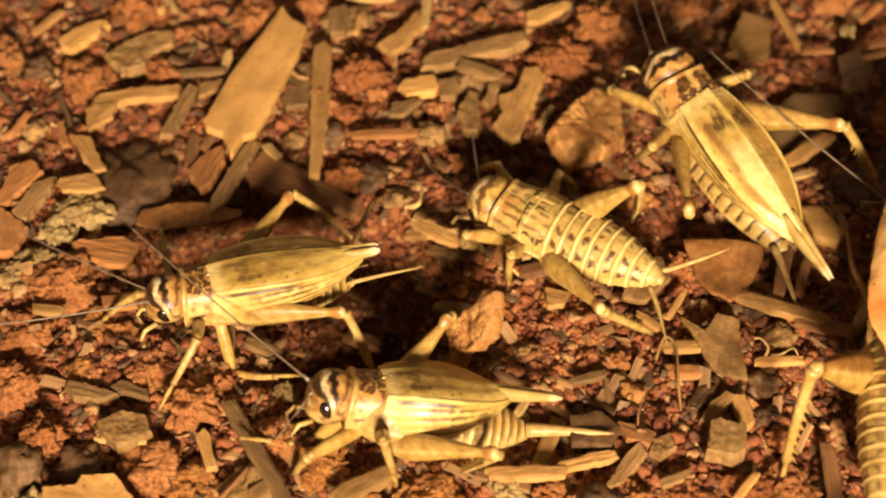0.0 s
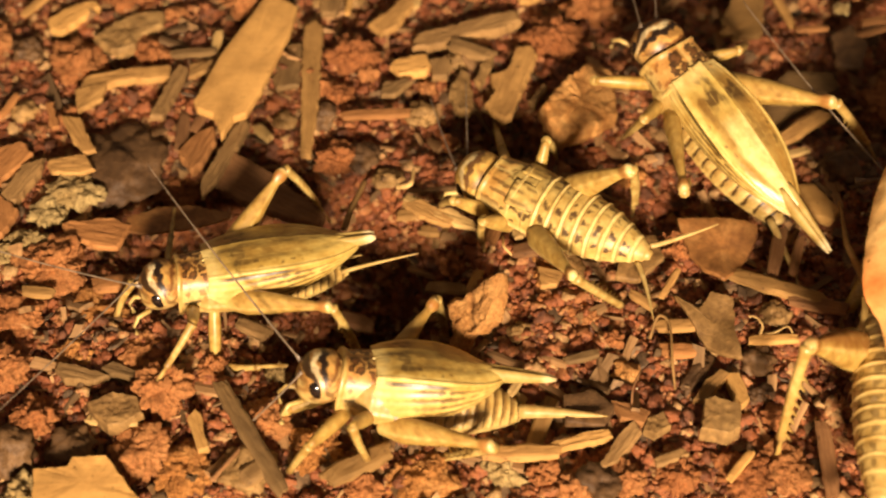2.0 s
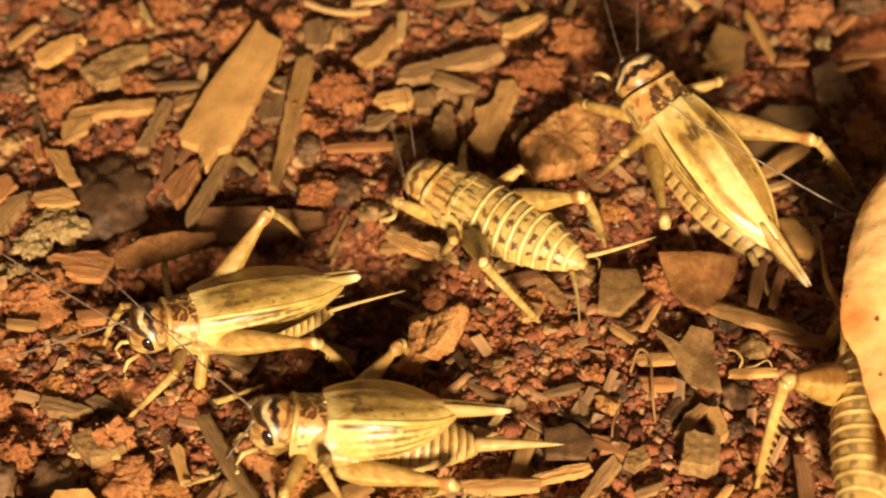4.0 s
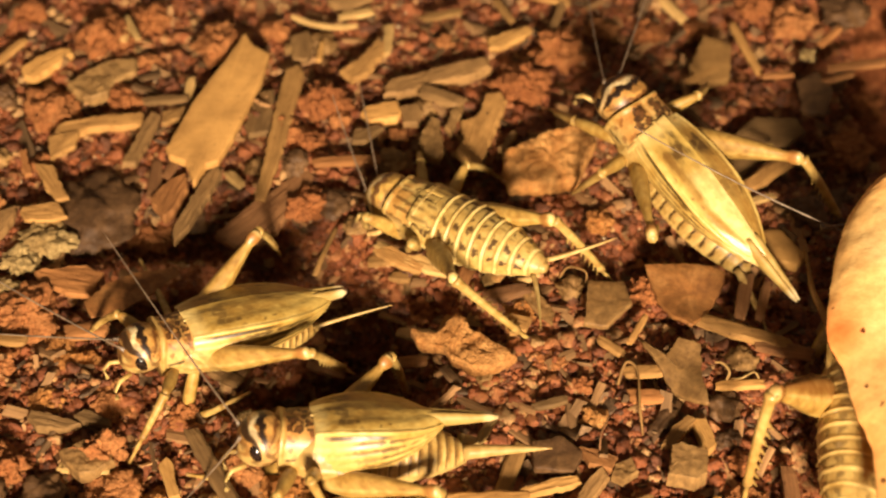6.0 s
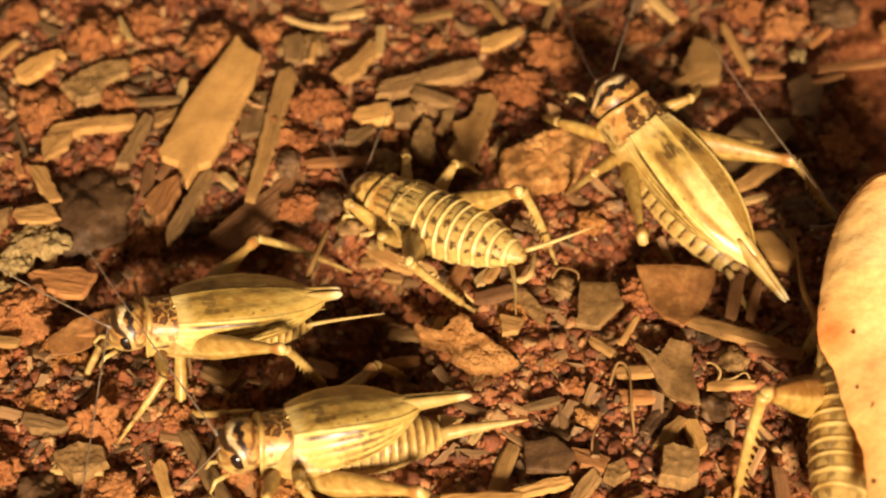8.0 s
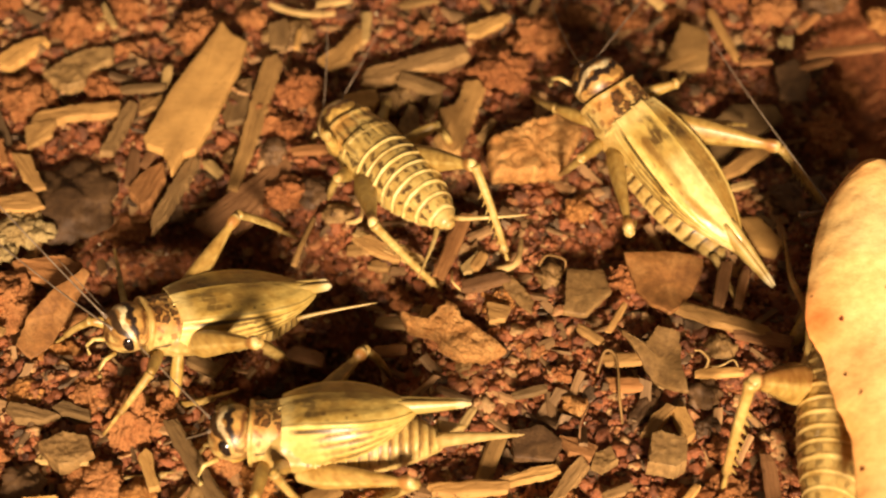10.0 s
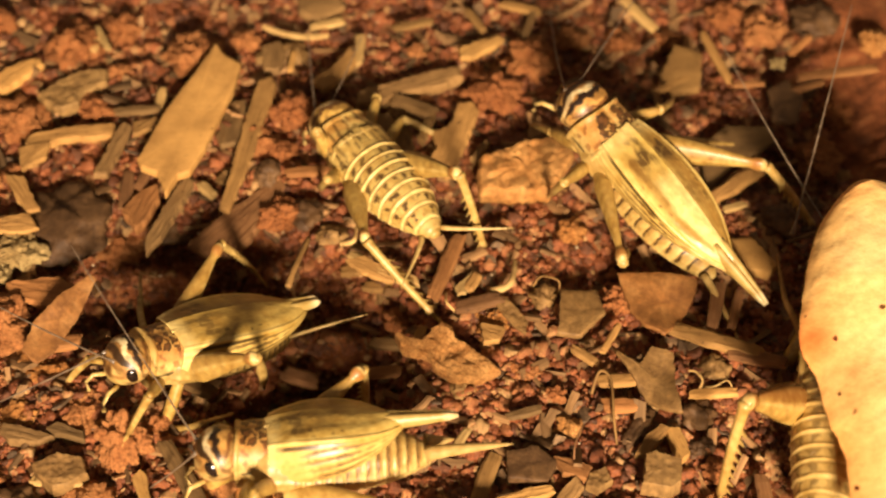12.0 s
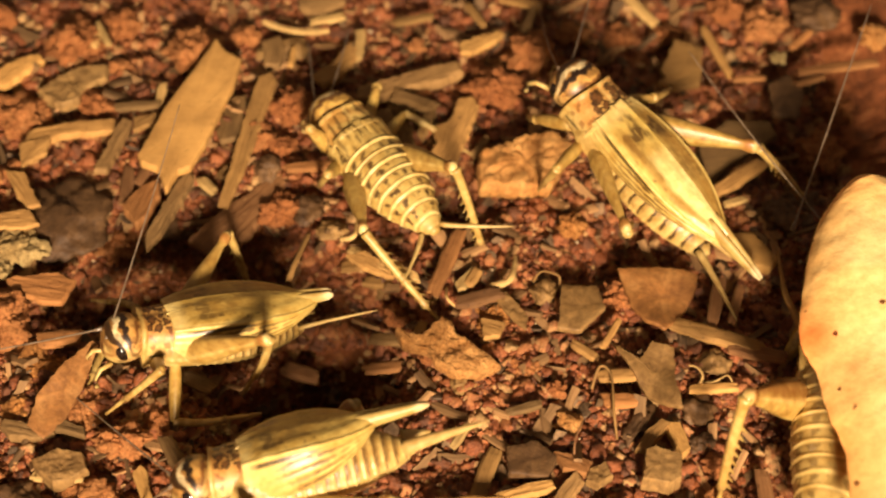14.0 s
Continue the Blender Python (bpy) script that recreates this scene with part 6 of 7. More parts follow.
# ---- loose crumbs, splinters and flakes past counting ----
def scatter(name, label, category, count, seed, material, make, size, sink, region=(-44, 44, -30, 40), smooth=True, single=None):
    """Many pieces in one mesh; single = (least size, name, label, category, material) makes the larger ones things of their own."""
    rnd = random.Random(seed)
    shapes, alone = [], []
    for q in range(10):
        bm = make(q)
        bm.verts.index_update()
        shapes.append(([v.co.copy() for v in bm.verts], [[v.index for v in f.verts] for f in bm.faces]))
        if single:
            alone.append(mesh_of(single[1], bm, single[4], False))
        else:
            bm.free()
    verts, faces = [], []
    for i in range(count):
        x, y = rnd.uniform(*region[:2]), rnd.uniform(*region[2:])
        r = size(rnd)
        if noise.noise((x / 7, y / 7, seed)) < rnd.uniform(-0.9, 0.25) - 0.25:
            continue
        turn = Euler((rnd.gauss(0, 0.35), rnd.gauss(0, 0.35), rnd.uniform(0, 6.28))).to_matrix()
        p = Vector((x, y, height(x, y) + sink * r))
        q = rnd.randrange(10)
        if single and r > single[0] and abs(x) < 38 and -26 < y < 32:
            ob = new(single[1], alone[q])
            ob.matrix_world = Matrix.Translation(p * MM) @ turn.to_4x4() @ Matrix.Scale(r, 4)
            tagged(ob, single[2], single[3], single[1] + "s on the soil")
            continue
        pts, fs = shapes[q]
        o = len(verts)
        verts.extend([(turn @ v * r + p) * MM for v in pts])
        faces.extend([[o + a for a in f] for f in fs])
    me = bpy.data.meshes.new(name)
    me.from_pydata(verts, [], faces)
    if smooth:
        me.polygons.foreach_set("use_smooth", [True] * len(me.polygons))
    me.materials.append(M[material])
    return tagged(new(name, me), label, category, kind="stuff")


def crumb_shape(q):
    return lump_bm(1.0, 0.7, q * 7.3, 0.85, 2)


def grain_shape(q):
    return lump_bm(1.0, 0.75, q * 3.9, 0.7, 1)


def splinter_shape(q):
    rnd = random.Random(q)
    w, h = rnd.uniform(0.14, 0.3), rnd.uniform(0.07, 0.14)
    rows = []
    for s in (-1, -0.5, 0, 0.5, 1):
        ww = w * rnd.uniform(0.7, 1.1)
        o = rnd.uniform(-0.04, 0.04)
        e = rnd.uniform(-0.08, 0.08)
        rows.append([Vector((s + e * f, f * ww + o, g * h)) for f, g in ((-1, -0.7), (1, -0.7), (1, 0.7), (0, 1), (-1, 0.7))])
    return grid_mesh(rows)


def flake_shape(q):
    rnd = random.Random(q + 40)
    n = rnd.randint(5, 7)
    ring = [(rnd.uniform(0.6, 1.1) * math.cos(2 * math.pi * i / n), rnd.uniform(0.4, 0.8) * math.sin(2 * math.pi * i / n)) for i in range(n)]
    return grid_mesh([[Vector((u * f, v * f, z)) for u, v in ring] for f, z in ((0.9, -0.10), (1.0, 0.0), (0.93, 0.10), (0.5, 0.14))])


def skewed(lo, hi, power):
    return lambda rnd: lo + (hi - lo) * rnd.random() ** power


NEAR = (-40, 42, -29, 38)
scatter("soil_crumbs", "loose red and brown soil crumbs", "soil", 16000, 3, "crumb", crumb_shape, skewed(0.20, 0.72, 2.8), 0.25, NEAR)
scatter("soil_grains", "fine red soil grains", "soil", 56000, 4, "crumb", grain_shape, skewed(0.10, 0.32, 1.4), 0.4, NEAR, False)
scatter("sand_grains", "tiny pale sand grains on soil", "sand", 1100, 9, "sand", grain_shape, skewed(0.07, 0.20, 2.0), 0.9, NEAR)
scatter("wood_splinters", "small brown wood splinters on soil", "wood chips", 1500, 5, "splinter", splinter_shape, skewed(0.4, 2.2, 2.0), 0.16, NEAR, False,
        (1.15, "wood_splinter", "small brown splinter of wood on soil", "wood chip", "sliver"))
scatter("dark_flakes", "small dark flakes of bark and stone", "bark flakes", 1300, 6, "darkflake", flake_shape, skewed(0.3, 1.3, 1.8), 0.2, NEAR, False,
        (0.86, "bark_flake", "small dark flake of bark lying on soil", "bark flake", "flakechip"))


def motions():
    body_keys("left", [(0.0, -16.46, -8.05, 4.54, 10.8, -1.9, 191.9), (0.5, -16.32, -8.10, 4.40, 11.7, -4.1, 194.2), (1.0, -16.59, -7.75, 4.33, 12.5, -4.6, 193.6), (1.5, -16.19, -8.82, 4.26, 13.4, -5.9, 197.3), (2.0, -16.20, -8.45, 4.25, 14.1, -4.4, 192.7), (2.5, -16.25, -8.41, 4.15, 14.8, -5.1, 191.6), (3.0, -16.07, -9.13, 4.07, 15.8, -6.7, 195.4), (5.5, -15.73, -9.25, 4.05, 14.7, -10.1, 198.8), (6.0, -15.71, -9.50, 3.99, 14.5, -11.9, 201.8), (6.5, -16.08, -9.28, 3.91, 14.0, -12.6, 200.3), (7.0, -16.11, -9.28, 3.88, 13.6, -13.1, 202.3), (7.5, -15.59, -8.80, 3.83, 13.1, -11.8, 198.9), (8.0, -16.09, -7.81, 3.86, 11.7, -10.3, 192.5), (8.5, -15.70, -8.58, 3.89, 10.7, -14.6, 200.5), (9.0, -15.55, -8.45, 3.90, 9.7, -17.4, 201.8), (11.5, -14.81, -9.42, 3.98, 11.5, -18.3, 205.1), (12.0, -14.98, -9.39, 3.90, 10.8, -19.0, 209.3), (12.5, -15.13, -9.07, 3.80, 10.1, -18.1, 209.4), (13.0, -15.07, -8.84, 3.78, 11.8, -16.2, 206.1), (13.5, -14.78, -9.12, 3.77, 13.6, -15.8, 208.1), (14.0, -15.06, -7.99, 3.70, 14.9, -11.4, 196.4)])
    body_keys("front", [(0.0, -3.50, -17.87, 3.28, 26.7, -15.9, 183.0), (0.5, -3.45, -17.83, 3.24, 26.3, -14.2, 180.5), (1.0, -3.58, -17.79, 3.22, 26.0, -14.9, 181.8), (1.5, -3.51, -17.84, 3.19, 25.5, -13.1, 179.3), (2.0, -3.57, -17.80, 3.16, 25.2, -14.4, 181.3), (2.5, -5.02, -17.90, 3.26, 24.8, -10.4, 181.1), (3.0, -5.76, -18.23, 3.26, 24.5, -11.3, 185.4), (5.5, -5.21, -19.03, 3.83, 26.1, -9.3, 179.8), (6.0, -5.59, -18.93, 3.78, 25.9, -9.3, 184.7), (6.5, -5.69, -18.81, 3.72, 25.6, -8.0, 187.0), (7.0, -5.24, -18.34, 3.45, 25.2, -9.6, 183.1), (7.5, -5.51, -18.79, 3.38, 24.7, -7.1, 182.8), (8.0, -6.65, -18.61, 3.67, 24.7, -5.5, 190.8), (8.5, -5.94, -18.42, 3.50, 24.5, -9.4, 183.8), (9.0, -5.74, -18.60, 3.70, 24.1, -6.0, 179.1), (11.5, -6.77, -19.74, 4.58, 25.7, -0.1, 183.6), (12.0, -6.61, -19.66, 5.02, 25.6, -0.9, 183.1), (12.5, -7.96, -19.91, 5.44, 25.4, -1.2, 188.1), (13.0, -7.12, -19.89, 5.21, 26.9, -1.8, 185.2), (13.5, -7.30, -20.73, 5.38, 28.3, 0.8, 187.2), (14.0, -8.17, -22.10, 5.75, 29.8, 5.1, 190.4)])
    body_keys("nymph", [(0.0, 8.16, -0.93, 3.82, 0.2, -0.7, 148.9), (0.5, 8.23, -0.76, 3.81, 0.2, -0.8, 148.2), (1.0, 8.16, -0.78, 3.84, 0.2, -0.9, 148.6), (1.5, 8.22, -0.87, 3.79, 0.2, -0.6, 147.7), (2.0, 7.81, -0.49, 3.75, 0.2, -0.1, 148.0), (2.5, 6.63, -0.06, 3.79, 0.1, 0.8, 152.4), (3.0, 6.25, 1.34, 3.74, -0.0, 0.3, 143.0), (5.5, 2.66, 2.68, 3.62, -0.0, 6.0, 145.0), (6.0, 2.70, 2.73, 3.63, -0.0, 6.0, 144.1), (6.5, 2.83, 2.77, 3.63, -0.0, 5.9, 143.2), (7.0, 2.70, 2.47, 3.61, 0.0, 7.1, 143.8), (7.5, 2.58, 2.06, 3.57, -0.0, 9.3, 143.7), (8.0, 1.79, 3.33, 3.56, -0.0, 10.9, 142.9), (8.5, 1.32, 5.42, 3.63, -0.0, 6.7, 136.7), (9.0, 0.52, 6.67, 3.65, -0.0, 5.1, 131.4), (11.5, -1.01, 10.47, 3.67, -0.0, 3.9, 122.3), (12.0, -1.01, 10.65, 3.73, -0.0, 1.1, 123.3), (12.5, -1.00, 11.00, 3.75, -0.0, -1.0, 124.0), (13.0, -1.03, 10.94, 3.78, -0.0, -1.8, 123.3), (13.5, -1.03, 10.90, 3.79, -0.0, -1.9, 123.5), (14.0, -1.04, 10.91, 3.80, -0.0, -2.2, 123.4)])
    body_keys("upper", [(0.0, 21.34, 8.86, 5.71, 1.7, -19.6, 123.2), (0.5, 21.29, 8.92, 5.79, 1.4, -20.4, 124.1), (1.0, 21.23, 9.12, 5.90, 1.1, -21.5, 124.9), (1.5, 21.20, 8.90, 6.07, 0.8, -22.9, 126.6), (2.0, 21.19, 9.08, 6.08, 0.4, -23.3, 127.1), (2.5, 21.27, 9.11, 6.13, 0.1, -23.8, 127.3), (3.0, 21.27, 9.30, 6.11, -0.3, -24.0, 127.2), (5.5, 21.00, 8.74, 5.84, 0.7, -22.9, 128.3), (6.0, 20.97, 8.61, 5.78, 1.0, -22.5, 128.5), (6.5, 21.03, 8.73, 5.73, 1.2, -22.3, 128.2), (7.0, 21.00, 8.66, 5.73, 1.4, -22.6, 128.4), (7.5, 20.99, 8.70, 5.77, 1.6, -23.2, 128.6), (8.0, 21.01, 8.87, 5.72, 1.8, -23.4, 128.3), (8.5, 21.03, 8.87, 5.72, 2.0, -23.6, 128.5), (9.0, 21.01, 8.89, 5.74, 2.3, -24.2, 128.6), (11.5, 20.24, 8.49, 6.40, 2.0, -25.2, 131.4), (12.0, 20.08, 8.24, 6.49, 1.9, -25.0, 132.0), (12.5, 20.05, 8.29, 6.78, 2.7, -25.1, 132.0), (13.0, 20.01, 8.50, 6.92, 3.3, -24.8, 131.7), (13.5, 20.18, 8.30, 6.98, 4.0, -24.4, 130.7), (14.0, 19.57, 9.61, 7.09, 4.7, -23.8, 131.8)])
    body_keys("hidden", [(t, 35.75, -9.85, 4.70, 0.0, -2.0, 75.0) for t, _ in PATH])
    leg_keys("left", "fore", 1, [(0.0, -18.2, -13.7, 6.0, -22.1, -18.3, 0.5), (1.5, -17.6, -14.3, 6.5, -21.2, -18.7, 0.5), (3.0, -18.2, -15.1, 5.9, -24.6, -16.6, 0.5), (5.5, -17.7, -15.6, 5.4, -20.8, -19.3, 0.5), (7.5, -17.2, -14.9, 5.7, -21.4, -18.2, 0.5), (9.0, -17.5, -14.6, 5.9, -23.0, -17.2, 0.5), (11.5, -16.9, -15.6, 6.2, -20.6, -19.7, 0.5), (12.5, -16.7, -15.2, 6.3, -19.1, -13.8, 0.5), (14.0, -16.1, -13.4, 6.2, -22.4, -14.9, 0.5)])
    leg_keys("left", "mid", 1, [(0.0, -16.3, -12.0, -0.6, -13.4, -13.1, 0.5), (3.0, -17.1, -13.5, -0.7, -14.8, -14.3, 0.5), (5.5, -17.0, -13.4, -0.8, -15.1, -13.7, 0.5), (7.5, -17.1, -13.6, -0.6, -15.0, -13.9, 0.5), (9.0, -16.1, -12.7, -1.0, -14.0, -13.4, 0.5), (11.5, -16.8, -13.5, -0.6, -14.7, -13.9, 0.5), (12.5, -16.5, -13.7, -0.7, -14.5, -14.2, 0.5), (14.0, -15.7, -14.1, 0.2, -13.9, -14.0, 0.5)])
    leg_keys("left", "hind", 1, [(0.0, -7.3, -10.7, 5.3, -5.8, -11.7, 0.5), (3.0, -7.6, -13.7, 6.7, -6.3, -12.2, 0.5), (5.5, -7.1, -13.3, 7.0, -4.6, -9.5, 0.5), (7.5, -7.2, -12.9, 7.3, -5.3, -11.6, 0.5), (9.0, -8.6, -14.1, 8.6, -7.2, -10.1, 0.5), (11.5, -9.0, -15.3, 9.9, -7.9, -9.5, 0.5), (12.5, -8.7, -14.2, 9.7, -9.5, -11.6, 0.5), (14.0, -7.9, -12.7, 8.8, -9.9, -10.6, 0.5)])
    leg_keys("left", "fore", -1, [(0.0, -23.4, -8.0, 4.3, -27.9, -7.6, -0.5), (3.0, -23.1, -8.6, 3.7, -23.8, -9.4, 0.4), (5.5, -21.4, -7.9, 5.3, -25.7, -5.4, 0.9), (7.5, -22.5, -8.5, 1.7, -23.5, -11.3, 0.4), (9.0, -22.5, -8.9, 4.7, -26.6, -7.3, -0.2), (11.5, -21.6, -9.7, 4.7, -26.1, -8.5, 0.0), (12.5, -21.0, -8.7, 0.6, -22.2, -10.7, 0.4), (14.0, -20.8, -6.1, 0.7, -22.1, -8.7, 0.4)])
    leg_keys("left", "mid", -1, [(0.0, -19.6, -6.0, 1.6, -22.6, -0.7, 0.9), (3.0, -18.9, -6.7, 1.6, -20.8, -0.6, 0.9), (5.5, -18.1, -7.0, 1.6, -22.3, 3.0, 0.4), (7.5, -17.7, -6.8, 1.6, -21.3, -1.0, 1.7), (9.0, -18.5, -6.9, 1.6, -22.3, -1.5, 1.4), (12.5, -17.9, -6.6, 1.6, -18.9, -2.4, 0.4), (14.0, -18.1, -5.2, 1.6, -20.5, -2.5, 0.4)])
    leg_keys("left", "hind", -1, [(0.0, -12.1, 1.6, 5.0, -9.0, 2.4, 0.5), (3.0, -11.8, -1.1, 8.1, -9.6, 2.0, 0.5), (5.5, -11.0, -1.6, 7.8, -10.4, 2.8, 0.5), (7.5, -12.5, 0.9, 5.7, -11.8, 1.7, 0.5), (8.0, -11.4, 1.7, 3.0, -8.4, 2.4, 0.5), (8.5, -11.6, 1.1, 4.6, -8.4, 4.3, 0.5), (9.0, -11.8, 0.5, 6.3, -8.3, 6.2, 0.5), (11.5, -11.7, 0.3, 5.0, -9.2, 1.8, 0.5), (12.5, -13.2, 1.0, 4.8, -12.9, 2.5, 0.5), (14.0, -12.1, 2.2, 3.7, -11.5, 1.9, 0.5)])
    leg_keys("front", "fore", 1, [(0.0, -9.7, -22.9, 4.1, -10.8, -21.8, 0.5), (3.0, -9.6, -24.8, 4.1, -10.4, -23.6, 0.5), (5.5, -8.8, -24.9, 5.9, -10.1, -22.3, 0.5), (7.5, -9.3, -24.4, 5.8, -10.5, -22.0, 0.5), (9.0, -9.0, -24.9, 4.7, -10.1, -23.2, 0.5), (12.5, -9.7, -26.1, 7.3, -11.1, -23.2, 0.5), (14.0, -10.5, -28.3, 7.8, -12.0, -24.7, 0.5)])
    leg_keys("front", "mid", 1, [(0.0, -4.2, -23.2, 6.7, -3.3, -23.0, 0.2), (3.0, -6.6, -23.7, 6.3, -5.1, -23.2, 0.2), (5.5, -6.6, -24.3, 7.0, -4.9, -24.1, 0.2), (7.5, -6.8, -24.2, 6.4, -4.8, -23.8, 0.2), (9.0, -7.4, -24.0, 6.6, -5.2, -23.6, 0.2), (12.5, -9.0, -25.4, 8.3, -6.4, -24.8, 1.7), (14.0, -9.4, -27.5, 8.8, -6.0, -27.1, 2.5)])
    leg_keys("front", "hind", 1, [(0.0, 4.3, -24.2, 6.4, 1.5, -21.5, 0.5), (3.0, 3.0, -23.8, 3.9, 0.3, -22.4, 0.5), (5.5, 3.0, -24.9, 6.0, 0.3, -22.5, 0.5), (7.5, 2.6, -24.9, 5.9, -0.3, -22.4, 0.5), (9.0, 2.6, -24.3, 5.2, -0.2, -22.5, 0.5), (11.5, 1.6, -25.4, 6.6, -0.9, -22.5, 0.5), (12.5, 0.9, -25.3, 6.0, -1.6, -23.0, 0.5), (14.0, 1.1, -26.0, 7.4, -1.8, -23.0, 0.5)])
    leg_keys("front", "fore", -1, [(0.0, -7.5, -17.5, 1.2, -10.7, -18.5, -0.5), (3.0, -9.8, -17.8, 1.2, -13.0, -18.8, -0.5), (5.5, -9.2, -18.6, 1.2, -12.4, -19.6, -0.5), (7.5, -9.5, -18.4, 1.2, -12.7, -19.4, -0.5), (9.0, -9.7, -18.2, 1.2, -12.9, -19.2, -0.5), (12.5, -12.0, -19.5, 1.2, -15.2, -20.5, -0.5), (14.0, -12.2, -21.7, 1.2, -15.4, -22.7, -0.5)])
    leg_keys("front", "mid", -1, [(0.0, -2.0, -15.3, 1.6, 1.0, -14.9, -0.5), (3.0, -4.3, -15.6, 1.6, -1.3, -15.2, -0.5), (5.5, -3.7, -16.4, 1.6, -0.7, -16.0, -0.5), (7.5, -4.0, -16.2, 1.6, -1.0, -15.8, -0.5), (9.0, -4.2, -16.0, 1.6, -1.2, -15.6, -0.5), (12.5, -6.5, -17.3, 1.6, -3.5, -16.9, -0.5), (14.0, -6.7, -19.5, 1.6, -3.7, -19.1, -0.5)])
    leg_keys("front", "hind", -1, [(0.0, 0.6, -10.7, 4.9, 1.1, -9.5, 0.0), (1.5, 0.3, -9.5, 2.6, 0.8, -8.3, -0.4), (3.0, -1.3, -10.7, 3.3, -0.8, -9.5, 0.0), (5.5, -1.1, -11.1, 4.0, -0.6, -9.9, 0.0), (6.5, -1.0, -11.6, 4.2, -0.5, -10.4, 0.0), (7.5, -1.1, -11.0, 3.2, -0.6, -9.8, 0.0), (9.0, -1.4, -10.4, 2.7, -0.9, -9.2, -0.3), (11.5, -1.6, -12.7, 5.2, -1.1, -11.5, 0.0), (12.5, -1.8, -14.5, 6.7, -1.3, -13.3, 0.0), (14.0, -1.3, -16.8, 6.8, -0.8, -15.6, 0.0)])
    leg_keys("nymph", "fore", 1, [(0.0, 1.9, -2.9, 5.2, 1.4, 0.7, -0.7), (2.5, 1.1, -1.7, 5.8, -0.2, 2.4, 0.4), (3.0, -0.2, 1.1, 5.0, -0.5, 5.6, -0.3), (5.5, -2.4, 2.0, 4.7, -3.5, 5.9, -0.9), (7.5, -2.8, 1.4, 4.1, -3.1, 2.9, 0.4), (8.5, -4.1, 5.5, 5.0, -5.3, 10.4, 0.3), (9.0, -4.4, 6.7, 5.2, -4.9, 11.3, 0.0), (11.5, -4.5, 11.2, 6.8, -5.3, 17.8, 0.4), (12.5, -5.5, 11.2, 6.6, -6.4, 17.8, 0.4), (14.0, -5.6, 11.0, 6.6, -6.3, 15.9, 1.8)])
    leg_keys("nymph", "mid", 1, [(0.0, 5.3, -5.2, 5.6, 5.2, -3.8, 0.4), (3.0, 3.7, -2.9, 4.7, 3.2, -1.5, 0.4), (5.5, 0.8, -0.8, 4.9, 0.1, 3.4, -1.0), (7.5, -0.3, -0.9, 4.8, -0.5, 1.5, 0.4), (9.0, -2.8, 3.2, 4.7, -3.8, 4.5, 0.4), (11.5, -4.0, 7.1, 5.2, -5.0, 11.4, -0.7), (12.5, -4.1, 7.0, 5.3, -5.4, 10.9, -0.8), (14.0, -4.1, 6.9, 5.4, -5.3, 10.9, -0.7)])
    leg_keys("nymph", "hind", 1, [(0.0, 11.8, -10.2, 5.3, 15.8, -8.6, 0.5), (1.5, 11.8, -10.2, 5.3, 15.8, -8.6, 0.5), (3.0, 5.6, -8.5, 8.8, 9.8, -6.8, 0.5), (6.5, 3.8, -7.4, 8.0, 9.7, -7.1, 0.5), (9.0, -0.4, -3.8, 7.9, 3.9, -2.4, 0.5), (12.0, -0.8, -0.9, 5.7, 4.0, -3.0, 0.5), (14.0, -0.9, -1.0, 5.9, 3.7, -3.0, 0.5)])
    leg_keys("nymph", "fore", -1, [(0.0, 4.5, 5.7, 3.8, 3.2, 8.5, 0.4), (3.0, 5.5, 9.4, 1.5, 5.9, 11.5, 0.4), (5.5, 1.4, 10.6, 2.6, 1.3, 13.4, 0.4), (7.5, 0.8, 9.5, 3.9, 0.6, 14.6, -0.8), (9.0, 0.5, 14.4, 1.1, 0.7, 15.8, 0.4), (12.5, -0.1, 18.1, 3.8, -0.1, 23.4, -0.7), (14.0, -0.1, 17.9, 4.2, -0.2, 23.2, -0.3)])
    leg_keys("nymph", "mid", -1, [(0.0, 9.5, 5.8, 2.7, 10.7, 6.8, 0.4), (3.0, 8.5, 2.8, 6.6, 9.9, 7.5, 1.2), (5.5, 5.3, 9.3, 4.0, 7.6, 11.0, 0.4), (7.5, 5.1, 8.3, 4.9, 7.5, 12.3, -0.8), (9.0, 4.7, 8.3, 5.8, 7.2, 12.1, -0.0), (11.5, 2.4, 16.9, 2.2, 5.3, 16.6, 0.4), (12.5, 2.0, 16.9, 2.5, 6.7, 15.5, 0.4), (14.0, 2.2, 16.8, 2.2, 6.5, 15.4, 0.4)])
    leg_keys("nymph", "hind", -1, [(0.0, 14.9, -3.0, 11.1, 15.8, 2.4, 0.5), (2.0, 14.9, -3.2, 10.6, 16.3, 1.0, 0.5), (3.0, 14.0, -2.0, 10.0, 15.1, 1.5, 0.5), (5.5, 11.8, -1.5, 8.3, 16.4, -0.5, 0.5), (6.5, 11.9, -1.3, 8.3, 16.7, -0.9, 0.5), (7.5, 11.8, -1.6, 8.4, 16.6, -1.0, 0.5), (8.0, 9.9, 0.2, 10.1, 13.1, 1.2, 0.5), (9.0, 9.0, 1.6, 9.0, 12.5, -3.2, 0.5), (12.0, 6.7, 4.3, 8.6, 8.8, 3.3, 0.5), (14.0, 6.5, 4.2, 8.7, 8.6, 2.9, 0.5)])
